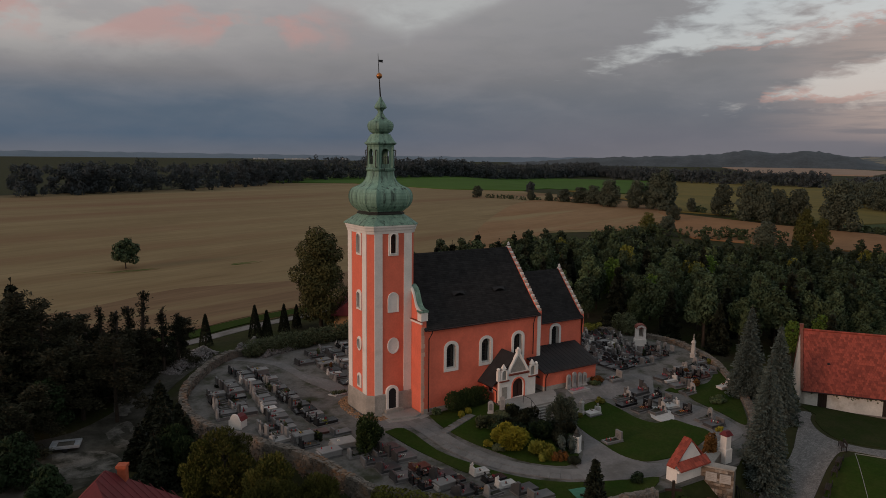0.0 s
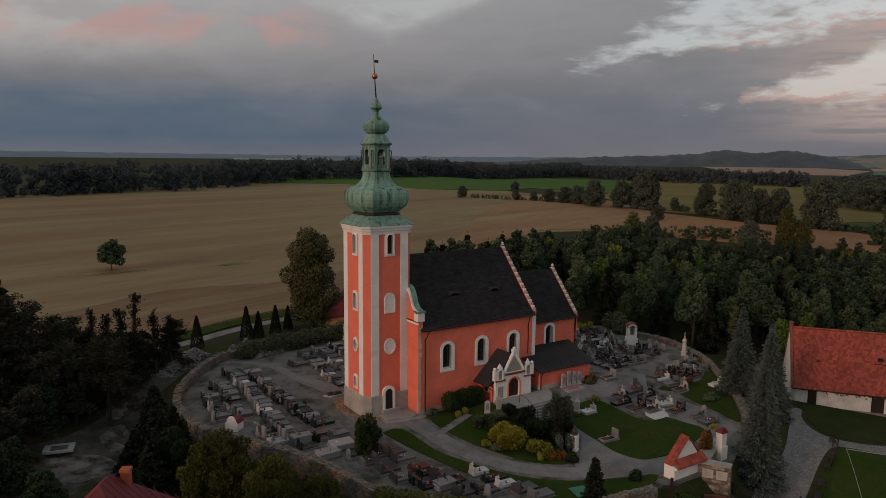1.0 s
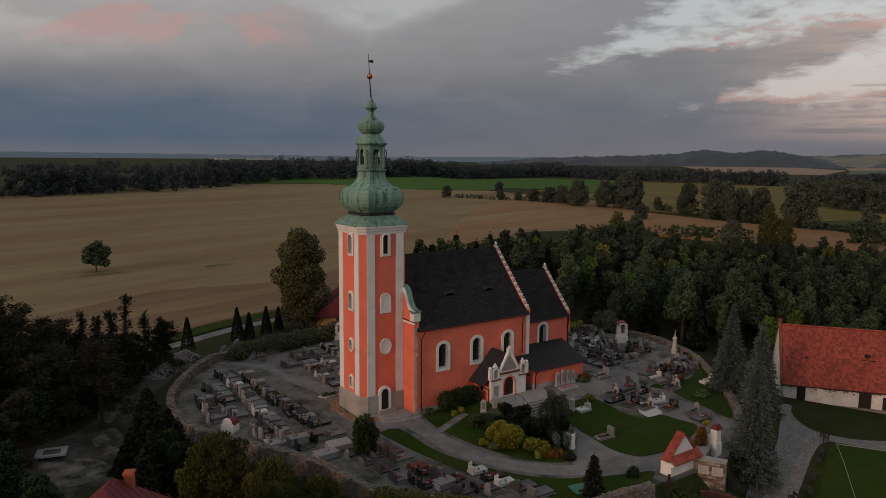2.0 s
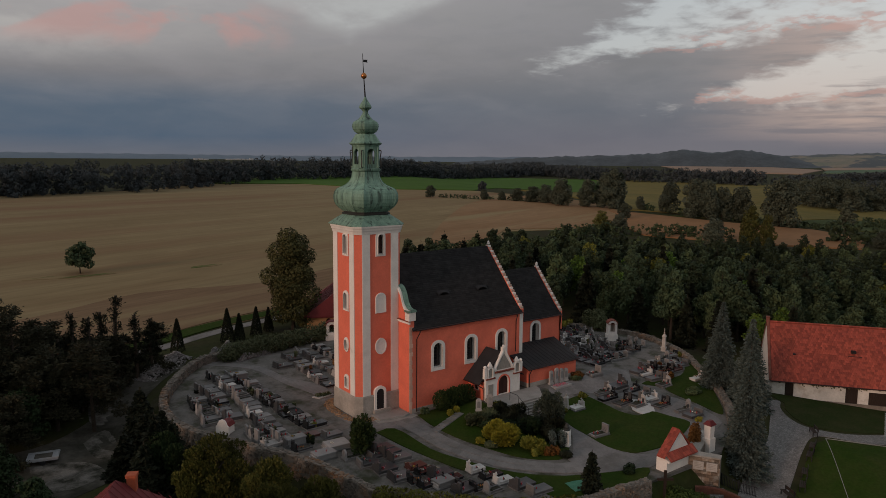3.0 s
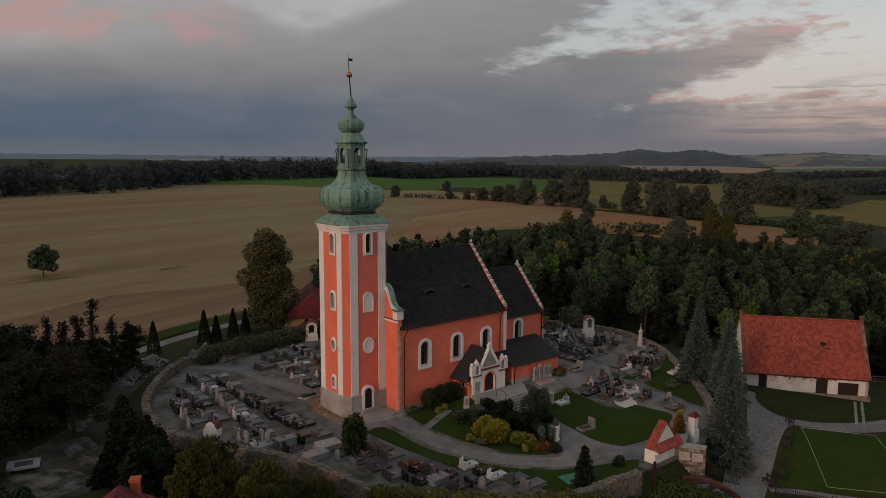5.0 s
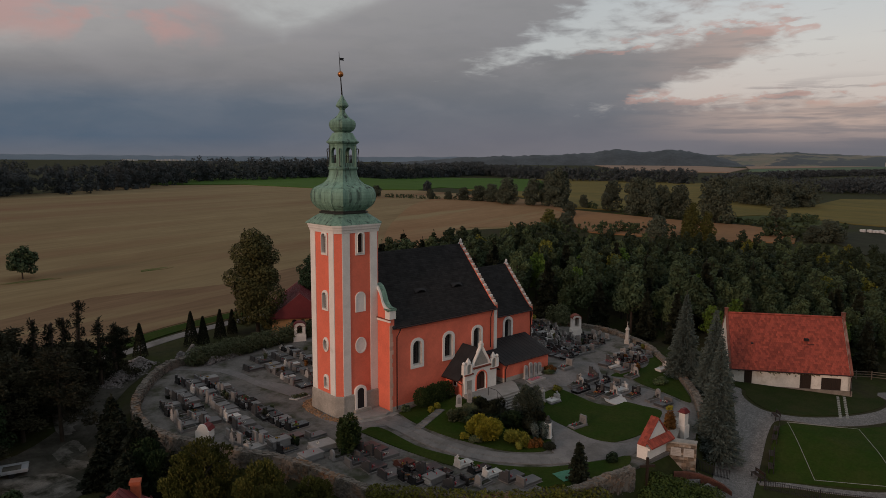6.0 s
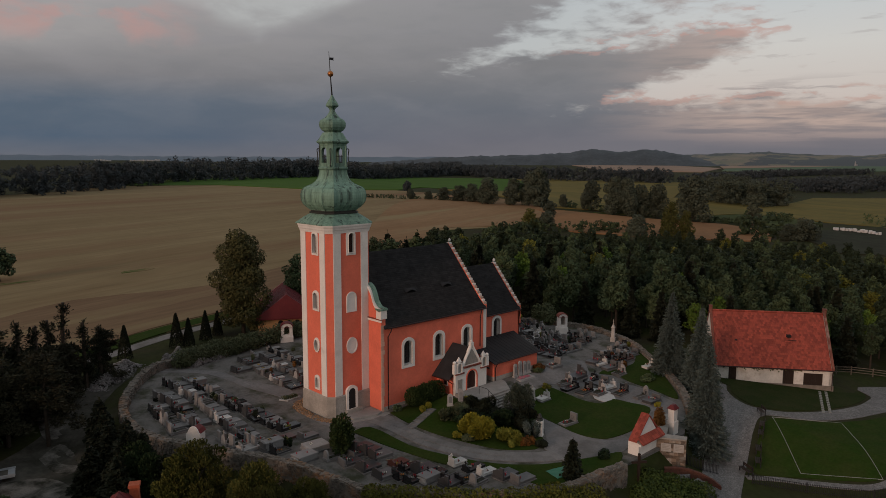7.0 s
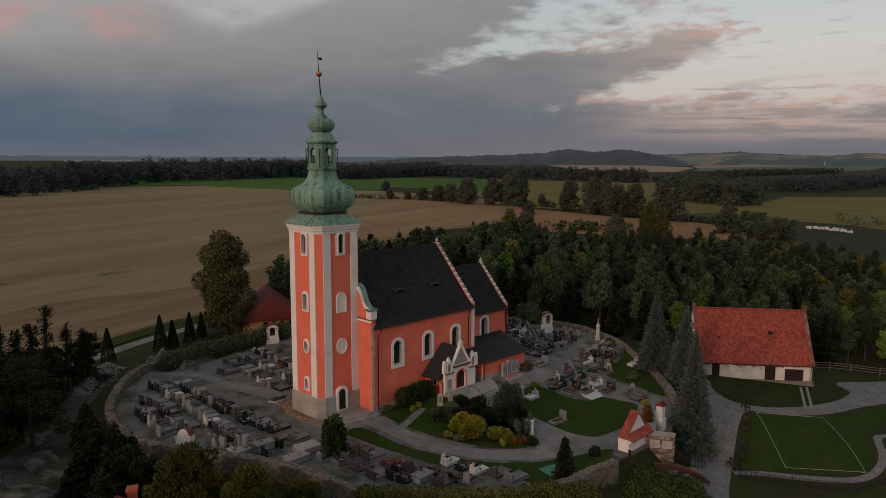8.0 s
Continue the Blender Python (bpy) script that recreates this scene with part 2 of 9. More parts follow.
M = {
    "salmon": material("salmon_render", (0.74, 0.172, 0.105), 0.9, vary=0.14, scale=0.5, bump=0.1, stain=(0.60, 0.145, 0.095), stain_at=(0.6, 0.8)),
    "white": material("white_render", (0.74, 0.70, 0.65), 0.9, vary=0.12, scale=0.7, bump=0.1, stain=(0.42, 0.39, 0.35), stain_at=(0.6, 0.85)),
    "coping": material("brownish_coping", (0.50, 0.38, 0.31), 0.9, vary=0.3, bump=0.2),
    "stone": material("grey_stone", (0.36, 0.33, 0.29), 0.9, vary=0.3, scale=0.8, bump=0.4, bump_scale=5, stain=(0.22, 0.20, 0.17), stain_at=(0.5, 0.75)),
    "slate": material("dark_slate_roof", (0.021, 0.020, 0.021), 0.8, vary=0.35, scale=0.9, bump=0.3, bump_scale=8, own=0.25),
    "slates": material("weathered_slates", (0.023, 0.0215, 0.021), 0.8, vary=0.35, scale=0.9, bump=0.3, bump_scale=8, island=0.25, spec=0.12),
    "copper": material("green_copper", (0.190, 0.315, 0.240), 0.6, 0.0, vary=0.3, scale=0.9, second=(0.110, 0.195, 0.150), bump=0.1, stain=(0.022, 0.030, 0.026), stain_at=(0.53, 0.68), stain_scale=0.8, stretch=(2.6, 2.6, 0.16), own=0.15),
    "copper_dark": material("blackened_copper", (0.035, 0.036, 0.032), 0.6, 0.0, vary=0.3, bump=0.1),
    "gold": material("gilded_copper", (0.45, 0.18, 0.06), 0.4, 0.8, vary=0.2, bump=0.05),
    "iron": material("dark_iron", (0.02, 0.02, 0.022), 0.6, 0.3, vary=0.2, bump=0.05),
    "pipe": material("brown_downpipe", (0.035, 0.014, 0.012), 0.5, 0.2, vary=0.2, bump=0.0),
    "brown": material("red_brown_ledge", (0.22, 0.055, 0.035), 0.7, vary=0.25, bump=0.1),
    "wood": material("dark_door_wood", (0.03, 0.018, 0.012), 0.7, vary=0.3, bump=0.2, stretch=(4, 4, 0.4)),
    "glass": material("dark_leaded_glass", (0.012, 0.013, 0.015), 0.18, 0.0, vary=0.3, scale=3, bump=0.08, spec=0.6),
    "tile": material("orange_clay_tile", (0.36, 0.062, 0.03), 0.85, vary=0.3, scale=0.35, bump=0.2, own=0.22, stain=(0.20, 0.05, 0.03), stain_at=(0.52, 0.75)),
    "redmetal": material("dark_red_sheet_roof", (0.13, 0.018, 0.02), 0.55, 0.0, vary=0.2, scale=0.5, bump=0.05),
    "brick": material("orange_brick", (0.36, 0.085, 0.04), 0.9, vary=0.3, bump=0.3, own=0.2),
    "meadow": material("rough_grass", (0.030, 0.038, 0.011), 0.95, vary=0.4, scale=0.15, second=(0.034, 0.030, 0.017), bump=0.6, bump_scale=3, spec=0.06, stain=(0.045, 0.04, 0.03), stain_at=(0.56, 0.7), stain_scale=0.12),
    "lawn": material("mown_lawn", (0.020, 0.041, 0.005), 0.95, vary=0.4, scale=0.35, second=(0.032, 0.044, 0.009), bump=0.5, bump_scale=9, spec=0.05),
    "stubble": material("stubble_field", (0.222, 0.170, 0.093), 0.95, vary=0.32, scale=0.03, second=(0.176, 0.128, 0.068), bump=0.8, bump_scale=1.2, spec=0.05, stretch=(0.28, 2.6, 1), turn=15.5, stain=(0.165, 0.098, 0.056), stain_at=(0.50, 0.66), stain_scale=0.012),
    "plough": material("bare_field", (0.24, 0.13, 0.065), 0.95, vary=0.2, scale=0.02, bump=0.4, bump_scale=0.6, spec=0.06),
    "greenfield": material("green_field", (0.06, 0.115, 0.022), 0.95, vary=0.2, scale=0.02, bump=0.3, bump_scale=0.6, spec=0.05),
    "maize": material("yellow_green_crop", (0.155, 0.120, 0.038), 0.95, vary=0.3, scale=0.03, second=(0.105, 0.092, 0.032), bump=0.5, bump_scale=0.7, spec=0.05, stretch=(1.6, 0.5, 1)),
    "grassland": material("rough_pasture", (0.062, 0.074, 0.028), 0.95, vary=0.3, scale=0.05, second=(0.045, 0.058, 0.022), bump=0.5, bump_scale=0.8, spec=0.05),
    # field green softened by distance haze, put into the colour
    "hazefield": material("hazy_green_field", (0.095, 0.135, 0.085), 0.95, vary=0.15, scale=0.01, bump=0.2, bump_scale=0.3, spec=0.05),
    "asphalt": material("grey_gravel_paving", (0.192, 0.181, 0.174), 0.95, vary=0.3, scale=0.4, bump=0.3, bump_scale=14, spec=0.12, stain=(0.10, 0.095, 0.085), stain_at=(0.52, 0.7)),
    "slabpave": material("grey_paving_slab", (0.185, 0.175, 0.165), 0.9, vary=0.25, scale=0.8, bump=0.2, own=0.10, stain=(0.12, 0.115, 0.10), stain_at=(0.55, 0.75)),
    "cobble": material("grey_sett_paving", (0.20, 0.19, 0.18), 0.9, vary=0.3, scale=0.5, bump=0.5, bump_scale=9, cells=5.5, spec=0.12),
    "dirt": material("trodden_earth", (0.095, 0.087, 0.074), 0.95, vary=0.35, scale=0.25, second=(0.03, 0.03, 0.022), bump=0.5, bump_scale=4, spec=0.08),
    "fieldstone": material("fieldstone_wall", (0.30, 0.25, 0.19), 0.95, vary=0.35, scale=1.5, bump=0.6, bump_scale=4, own=0.3, island=0.0, stain=(0.13, 0.11, 0.09), stain_at=(0.5, 0.7), stain_scale=0.5),
    "mortar": material("wall_mortar", (0.20, 0.17, 0.14), 0.95, vary=0.3, scale=1.0, bump=0.5, bump_scale=6),
    "bark": material("grey_brown_bark", (0.05, 0.038, 0.028), 0.95, vary=0.35, scale=2, bump=0.6, bump_scale=9),
}


def leaf_material(name, a, b, own=0.25):
    """Leaves: a colour per clump, a shade per tree, a little light let through."""
    m = bpy.data.materials.new(name)
    m.use_nodes = True
    t = m.node_tree
    t.nodes.clear()
    new_n = t.nodes.new
    out_n, bsdf, geo, info, mix, shade = new_n("ShaderNodeOutputMaterial"), new_n("ShaderNodeBsdfPrincipled"), new_n("ShaderNodeNewGeometry"), new_n("ShaderNodeObjectInfo"), new_n("ShaderNodeMix"), new_n("ShaderNodeMix")
    mix.data_type = shade.data_type = "RGBA"
    shade.blend_type = "MULTIPLY"
    shade.inputs[0].default_value = 1.0
    mix.inputs[6].default_value, mix.inputs[7].default_value = (*a, 1), (*b, 1)
    patch = new_n("ShaderNodeTexNoise")
    patch.inputs["Scale"].default_value, patch.inputs["Detail"].default_value = 0.9, 3
    t.links.new(geo.outputs["Position"], patch.inputs["Vector"])
    blend = new_n("ShaderNodeMath")
    blend.operation, blend.use_clamp = "MULTIPLY_ADD", True
    blend.inputs[1].default_value = 0.45
    spread = new_n("ShaderNodeMapRange")
    for i, v in enumerate((0.3, 0.7, 0.0, 0.55)):
        spread.inputs[i + 1].default_value = v
    t.links.new(patch.outputs["Fac"], spread.inputs[0])
    t.links.new(geo.outputs["Random Per Island"], blend.inputs[0])
    t.links.new(spread.outputs[0], blend.inputs[2])
    t.links.new(blend.outputs[0], mix.inputs[0])
    tone = new_n("ShaderNodeMapRange")
    tone.inputs[3].default_value, tone.inputs[4].default_value = 1 - own, 1 + own
    t.links.new(info.outputs["Random"], tone.inputs[0])
    grey = new_n("ShaderNodeCombineColor")
    for i in range(3):
        t.links.new(tone.outputs[0], grey.inputs[i])
    t.links.new(mix.outputs[2], shade.inputs[6])
    t.links.new(grey.outputs[0], shade.inputs[7])
    t.links.new(shade.outputs[2], bsdf.inputs["Base Color"])
    bsdf.inputs["Roughness"].default_value = 0.7
    bsdf.inputs["Specular IOR Level"].default_value = 0.12
    t.links.new(bsdf.outputs[0], out_n.inputs["Surface"])
    return m


L = {
    "oak": leaf_material("dark_green_leaves", (0.018, 0.030, 0.014), (0.055, 0.076, 0.038), 0.45),
    "lime": leaf_material("mid_green_leaves", (0.030, 0.046, 0.020), (0.078, 0.102, 0.046), 0.4),
    "autumn": leaf_material("yellowing_leaves", (0.085, 0.092, 0.012), (0.18, 0.17, 0.03)),
    "fresh": leaf_material("fresh_green_leaves", (0.05, 0.095, 0.012), (0.12, 0.18, 0.03), 0.3),
    "golden": leaf_material("golden_green_needles", (0.15, 0.135, 0.012), (0.27, 0.23, 0.03)),
    "spruce": leaf_material("blue_green_needles", (0.036, 0.050, 0.043), (0.105, 0.128, 0.112), 0.15),
    "fir": leaf_material("dark_needles", (0.0065, 0.0095, 0.0055), (0.021, 0.024, 0.0135)),
    "olive": leaf_material("olive_leaves", (0.035, 0.042, 0.010), (0.105, 0.10, 0.024), 0.3),
    "thuja": leaf_material("deep_green_scales", (0.012, 0.022, 0.009), (0.022, 0.036, 0.014)),
    "umber": leaf_material("brownish_dark_leaves", (0.016, 0.017, 0.010), (0.050, 0.047, 0.027), 0.3),
    "clipped": leaf_material("clipped_dark_green", (0.016, 0.028, 0.008), (0.046, 0.066, 0.020), 0.1),
    "juniper": leaf_material("grey_green_scales", (0.036, 0.048, 0.034), (0.096, 0.114, 0.084), 0.1),
    "limetree": leaf_material("dusky_olive_leaves", (0.030, 0.034, 0.012), (0.090, 0.084, 0.030), 0.2),
    "hedge": leaf_material("hedge_leaves", (0.040, 0.052, 0.024), (0.100, 0.108, 0.056)),
    "creeper": leaf_material("yellow_green_creeper", (0.050, 0.056, 0.008), (0.125, 0.120, 0.018)),
    "ivy": leaf_material("glossy_ground_cover", (0.024, 0.042, 0.008), (0.060, 0.084, 0.018)),
    "rust": leaf_material("rusty_leaves", (0.11, 0.045, 0.012), (0.18, 0.08, 0.02)),
    # these two leaf colours have the haze of distance mixed in
    "far": leaf_material("hazed_distant_leaves", (0.039, 0.047, 0.051), (0.052, 0.061, 0.063), 0.1),
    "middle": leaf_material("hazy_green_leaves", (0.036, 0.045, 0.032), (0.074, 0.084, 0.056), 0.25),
}


M["terrace"] = material("pale_terrace_stone", (0.27, 0.255, 0.235), 0.9, vary=0.22, scale=0.8, bump=0.2, own=0.1, stain=(0.17, 0.16, 0.145), stain_at=(0.55, 0.75))
M["void"] = material("unlit_opening", (0.004, 0.004, 0.004), 0.95, vary=0.0, bump=0.0, spec=0.05)
M["shutter"] = material("dark_red_brown_shutter", (0.055, 0.020, 0.014), 0.8, vary=0.3, bump=0.2, stretch=(4, 4, 0.6))
M["quoin"] = material("pale_salmon_quoin", (0.62, 0.37, 0.28), 0.9, vary=0.2, scale=1.5, bump=0.2, own=0.14)


# ---------- mesh helpers ----------
class Build:
    """Collects boxes, prisms, lofts and cards into one mesh."""

    def __init__(self):
        self.v, self.f = [], []

    def add(self, verts, faces):
        n = len(self.v)
        self.v.extend(verts)
        self.f.extend(tuple(i + n for i in f) for f in faces)
        return self

    def box(self, x0, y0, z0, x1, y1, z1, turn=0.0, at=None):
        vs = [(x, y, z) for z in (z0, z1) for x, y in ((x0, y0), (x1, y0), (x1, y1), (x0, y1))]
        if turn:
            cx, cy = at or ((x0 + x1) / 2, (y0 + y1) / 2)
            c, s = math.cos(turn), math.sin(turn)
            vs = [(cx + (x - cx) * c - (y - cy) * s, cy + (x - cx) * s + (y - cy) * c, z) for x, y, z in vs]
        return self.add(vs, [(3, 2, 1, 0), (4, 5, 6, 7), (0, 1, 5, 4), (1, 2, 6, 5), (2, 3, 7, 6), (3, 0, 4, 7)])

    def loft(self, rings, cap=True, closed=True):
        n = len(rings[0])
        vs = [p for r in rings for p in r]
        fs = []
        for i in range(len(rings) - 1):
            for j in range(n if closed else n - 1):
                k = (j + 1) % n
                fs.append((i * n + j, i * n + k, (i + 1) * n + k, (i + 1) * n + j))
        if cap:
            fs.append(tuple(reversed(range(n))))
            fs.append(tuple((len(rings) - 1) * n + j for j in range(n)))
        return self.add(vs, fs)

    def prism(self, poly, z0, z1):
        return self.loft([[(x, y, z0) for x, y in poly], [(x, y, z1) for x, y in poly]])

    def wallplate(self, poly, axis, a, b):
        """A polygon in an upright plane, given thickness from a to b along x or y. poly in (along, z)."""
        if axis == "y":
            return self.loft([[(u, b, w) for u, w in poly], [(u, a, w) for u, w in poly]])
        return self.loft([[(a, u, w) for u, w in poly], [(b, u, w) for u, w in poly]])

    def band(self, outer, inner, axis, a, b):
        """A frame between two outlines with equal counts."""
        def P(q, d):
            return [(u, d, w) if axis == "y" else (d, u, w) for u, w in q]
        n = len(outer)
        vs = P(outer, a) + P(inner, a) + P(outer, b) + P(inner, b)
        fs = []
        for j in range(n):
            k = (j + 1) % n
            fs += [(j, k, n + k, n + j), (2 * n + k, 2 * n + j, 3 * n + j, 3 * n + k), (j, 2 * n + j, 2 * n + k, k), (n + k, 3 * n + k, 3 * n + j, n + j)]
        return self.add(vs, fs)

    def lathe(self, profile, x, y, n=16, turn=0.0):
        return self.loft([[(x + r * math.cos(turn + 2 * math.pi * j / n), y + r * math.sin(turn + 2 * math.pi * j / n), z) for j in range(n)] for r, z in profile])

    def tube(self, pts, r0, r1=None, n=6):
        r1 = r0 if r1 is None else r1
        pts = [Vector(p) for p in pts]
        rings = []
        for i, p in enumerate(pts):
            d = (pts[min(i + 1, len(pts) - 1)] - pts[max(i - 1, 0)]).normalized()
            a = d.cross(Vector((0, 0, 1)))
            a = a.normalized() if a.length > 0.05 else Vector((1, 0, 0))
            b = d.cross(a).normalized()
            r = r0 + (r1 - r0) * i / max(1, len(pts) - 1)
            rings.append([tuple(p + a * (r * math.cos(2 * math.pi * j / n)) + b * (r * math.sin(2 * math.pi * j / n))) for j in range(n)])
        return self.loft(rings)

    def mesh(self, name, mat, smooth=False):
        me = bpy.data.meshes.new(name)
        me.from_pydata(self.v, [], self.f)
        me.materials.append(mat)
        bm = bmesh.new()
        bm.from_mesh(me)
        if len(bm.faces) < 60000:
            bmesh.ops.recalc_face_normals(bm, faces=bm.faces)
        if smooth:
            for f in bm.faces:
                f.smooth = True
        bm.to_mesh(me)
        bm.free()
        return me


def part(name, b, mat, parent=None, label="", smooth=False):
    ob = new(name, b.mesh(name, mat, smooth))
    if parent:
        ob.parent = parent
    if label:
        ob["label"] = label
    return ob


def thing(name, label, category, group="", at=(0, 0, 0), kind=""):
    e = new(name)
    e.location = at
    return tagged(e, label, category, group, kind)


def shared(name, me, parent=None, m=None):
    ob = new(name, me)
    if parent:
        ob.parent = parent
    if m is not None:
        ob.matrix_basis = m
    return ob


def smoothstep(a, b, x):
    t = min(1.0, max(0.0, (x - a) / (b - a)))
    return t * t * (3 - 2 * t)


# ---------- ground ----------
YARD = [(-9.9, -18.6), (-11.3, -14.7), (-12.8, -10.8), (-15.3, -6.2), (-17.2, -2.2), (-18.9, 1.2), (-20.0, 5.1), (-20.2, 8.8), (-19.4, 12.7), (-17.2, 17.3), (-14.1, 22.0), (-10.6, 25.7), (-4.0, 27.6), (7.0, 28.6), (20.0, 29.5), (36.0, 24.0), (48.0, 12.0), (52.0, 2.0), (51.6, -3.0), (48.0, -10.8), (43.5, -17.3), (39.4, -21.8), (35.2, -25.4), (29.5, -29.2), (24.3, -31.6), (18.6, -31.8), (11.6, -31.6), (6.7, -31.0), (3.4, -30.4), (-0.3, -28.6), (-4.2, -25.0), (-7.3, -21.5)]


def inside(poly, x, y):
    hit = False
    j = len(poly) - 1
    for i in range(len(poly)):
        (xi, yi), (xj, yj) = poly[i], poly[j]
        if (yi > y) != (yj > y) and x < (xj - xi) * (y - yi) / (yj - yi) + xi:
            hit = not hit
        j = i
    return hit


def edge_distance(poly, x, y):
    best = 1e9
    for i in range(len(poly)):
        (ax, ay), (bx, by) = poly[i - 1], poly[i]
        dx, dy = bx - ax, by - ay
        t = max(0, min(1, ((x - ax) * dx + (y - ay) * dy) / (dx * dx + dy * dy)))
        best = min(best, math.hypot(x - ax - t * dx, y - ay - t * dy))
    return best


def yard_z(x, y):
    terrace = min(1.2, 0.1 + 0.085 * max(0.0, x - 2)) * smoothstep(-16, -9.5, y) * (1 - 0.85 * smoothstep(27, 38, x))
    return terrace - 0.9 * (1 - smoothstep(-22, -8, y)) + 0.012 * max(0.0, min(30, y))


def outer_z(x, y):
    along = max(-12.0, min(30.0, (x - 48.7) * 0.6 - (y + 22.9) * 0.8))
    south = -1.75 - 0.082 * along - 2.7 * (1 - smoothstep(25, 40, x))
    west = -2.6
    low = west + (south - west) * (1 - smoothstep(-24, -4, y))
    if x > 30:
        low += (-1.0 - low) * smoothstep(-24, -4, y)
    z = low + (0.3 - low) * smoothstep(8, 34, y + max(0, -x - 24) * 0.3)
    rise = 6.8 * smoothstep(20, 210, y) * (1 - smoothstep(170, 300, x - 0.35 * y))
    z += rise
    z -= 3.0 * smoothstep(70, 160, x) * (1 - smoothstep(60, 180, y)) * (1 - smoothstep(400, 900, x))
    return z


def ground_z(x, y):
    if -26 < x < 58 and -38 < y < 36:
        d = edge_distance(YARD, x, y)
        if inside(YARD, x, y):
            return yard_z(x, y)
        o = outer_z(x, y)
        top = yard_z(x, y)
        reach = 3.0 if y > 10 else 0.7
        foot = min(top, o + 0.8) if y < 10 else top
        return foot + (o - foot) * smoothstep(0.2, reach + 3, d) if d > 0.6 or y > 10 else top - 0.3 + (foot - top + 0.3) * d / 0.6
    return outer_z(x, y)


def axis_steps(lo, hi, fine, far):
    out, p, s = [], hi, fine
    while p < far:
        s = min(s * 1.16, 260)
        p += s
        out.append(p)
    neg, p, s = [], lo, fine
    while p > -far:
        s = min(s * 1.16, 260)
        p -= s
        neg.append(p)
    return neg[::-1] + [lo + i * fine for i in range(int((hi - lo) / fine) + 1)] + out


gx, gy = axis_steps(-56, 82, 0.9, 4700), axis_steps(-78, 64, 0.9, 4700)
sheet = Build()
sheet.v = [(x, y, ground_z(x, y)) for y in gy for x in gx]
nx = len(gx)
sheet.f = [(j * nx + i, j * nx + i + 1, (j + 1) * nx + i + 1, (j + 1) * nx + i) for j in range(len(gy) - 1) for i in range(nx - 1)]
ground = part("ground", sheet, M["meadow"], smooth=True)
tagged(ground, "rough grassy ground that reaches to the horizon", "ground", kind="structure")


def drape(name, poly, mat, lift, step, label, category, kind="structure"):
    """A sheet with the outline poly, laid over the ground."""
    bm = bmesh.new()
    vs = [bm.verts.new((x, y, 0)) for x, y in poly]
    face = bm.faces.new(vs)
    xs, ys = [p[0] for p in poly], [p[1] for p in poly]
    for axis, lo, hi in ((0, min(xs), max(xs)), (1, min(ys), max(ys))):
        n = int((hi - lo) / step)
        for i in range(1, n + 1):
            co = [0, 0, 0]
            no = [0, 0, 0]
            co[axis], no[axis] = lo + i * step, 1
            bmesh.ops.bisect_plane(bm, geom=bm.verts[:] + bm.edges[:] + bm.faces[:], plane_co=co, plane_no=no)
    for v in bm.verts:
        v.co.z = ground_z(v.co.x, v.co.y) + lift
    rim = [e for e in bm.edges if e.is_boundary]
    low = bmesh.ops.extrude_edge_only(bm, edges=rim)["geom"]
    for v in low:
        if isinstance(v, bmesh.types.BMVert):
            v.co.z -= lift + 0.25
    me = bpy.data.meshes.new(name)
    bmesh.ops.recalc_face_normals(bm, faces=bm.faces)
    bm.to_mesh(me)
    bm.free()
    me.materials.append(mat)
    return tagged(new(name, me), label, category, kind=kind)


def ribbon(line, width):
    """An outline of even width along a line."""
    left, right = [], []
    for i, (x, y) in enumerate(line):
        (ax, ay), (bx, by) = line[max(i - 1, 0)], line[min(i + 1, len(line) - 1)]
        d = math.hypot(bx - ax, by - ay)
        nx_, ny_ = -(by - ay) / d, (bx - ax) / d
        left.append((x + nx_ * width / 2, y + ny_ * width / 2))
        right.append((x - nx_ * width / 2, y - ny_ * width / 2))
    return left + right[::-1]


def curve(pts, n=6):
    """A smooth line through points."""
    out = []
    for i in range(len(pts) - 1):
        p0, p1, p2, p3 = pts[max(i - 1, 0)], pts[i], pts[i + 1], pts[min(i + 2, len(pts) - 1)]
        for k in range(n):
            t = k / n
            out.append(tuple(0.5 * (2 * b + (c - a) * t + (2 * a - 5 * b + 4 * c - d) * t * t + (3 * b - a - 3 * c + d) * t ** 3) for a, b, c, d in zip(p0, p1, p2, p3)))
    return out + [tuple(pts[-1])]


# ---------- church ----------
def holed(outer, holes, axis, a, b):
    """An upright wall with openings through it: outlines in (along, z), thickness from a to b."""
    bm = bmesh.new()
    edges = []
    for loop in [outer] + holes:
        vs = [bm.verts.new((u, w, 0)) for u, w in loop]
        edges += [bm.edges.new((vs[i - 1], vs[i])) for i in range(len(vs))]
    bmesh.ops.triangle_fill(bm, use_beauty=True, use_dissolve=False, edges=edges)
    bm.verts.index_update()
    flat_v = [(v.co.x, v.co.y) for v in bm.verts]
    faces = [tuple(v.index for v in f.verts) for f in bm.faces]
    bm.free()
    n = len(flat_v)
    out_b = Build()

    def P(d):
        return [(u, d, w) if axis == "y" else (d, u, w) for u, w in flat_v]
    out_b.add(P(a) + P(b), faces + [tuple(i + n for i in f[::-1]) for f in faces])
    start = 0
    for loop in [outer] + holes:
        m = len(loop)
        out_b.f += [(start + i, start + (i + 1) % m, n + start + (i + 1) % m, n + start + i) for i in range(m)]
        start += m
    return out_b


def arch(c, z0, z1, w, n=8, grow=0.0):
    """An arched outline: width w, from z0 to the crown at z1."""
    r = w / 2 + grow
    spring = z1 - w / 2
    pts = [(c - r, z0 - grow), (c + r, z0 - grow)]
    return pts + [(c + r * math.cos(math.pi * i / n), spring + r * math.sin(math.pi * i / n)) for i in range(n + 1)]


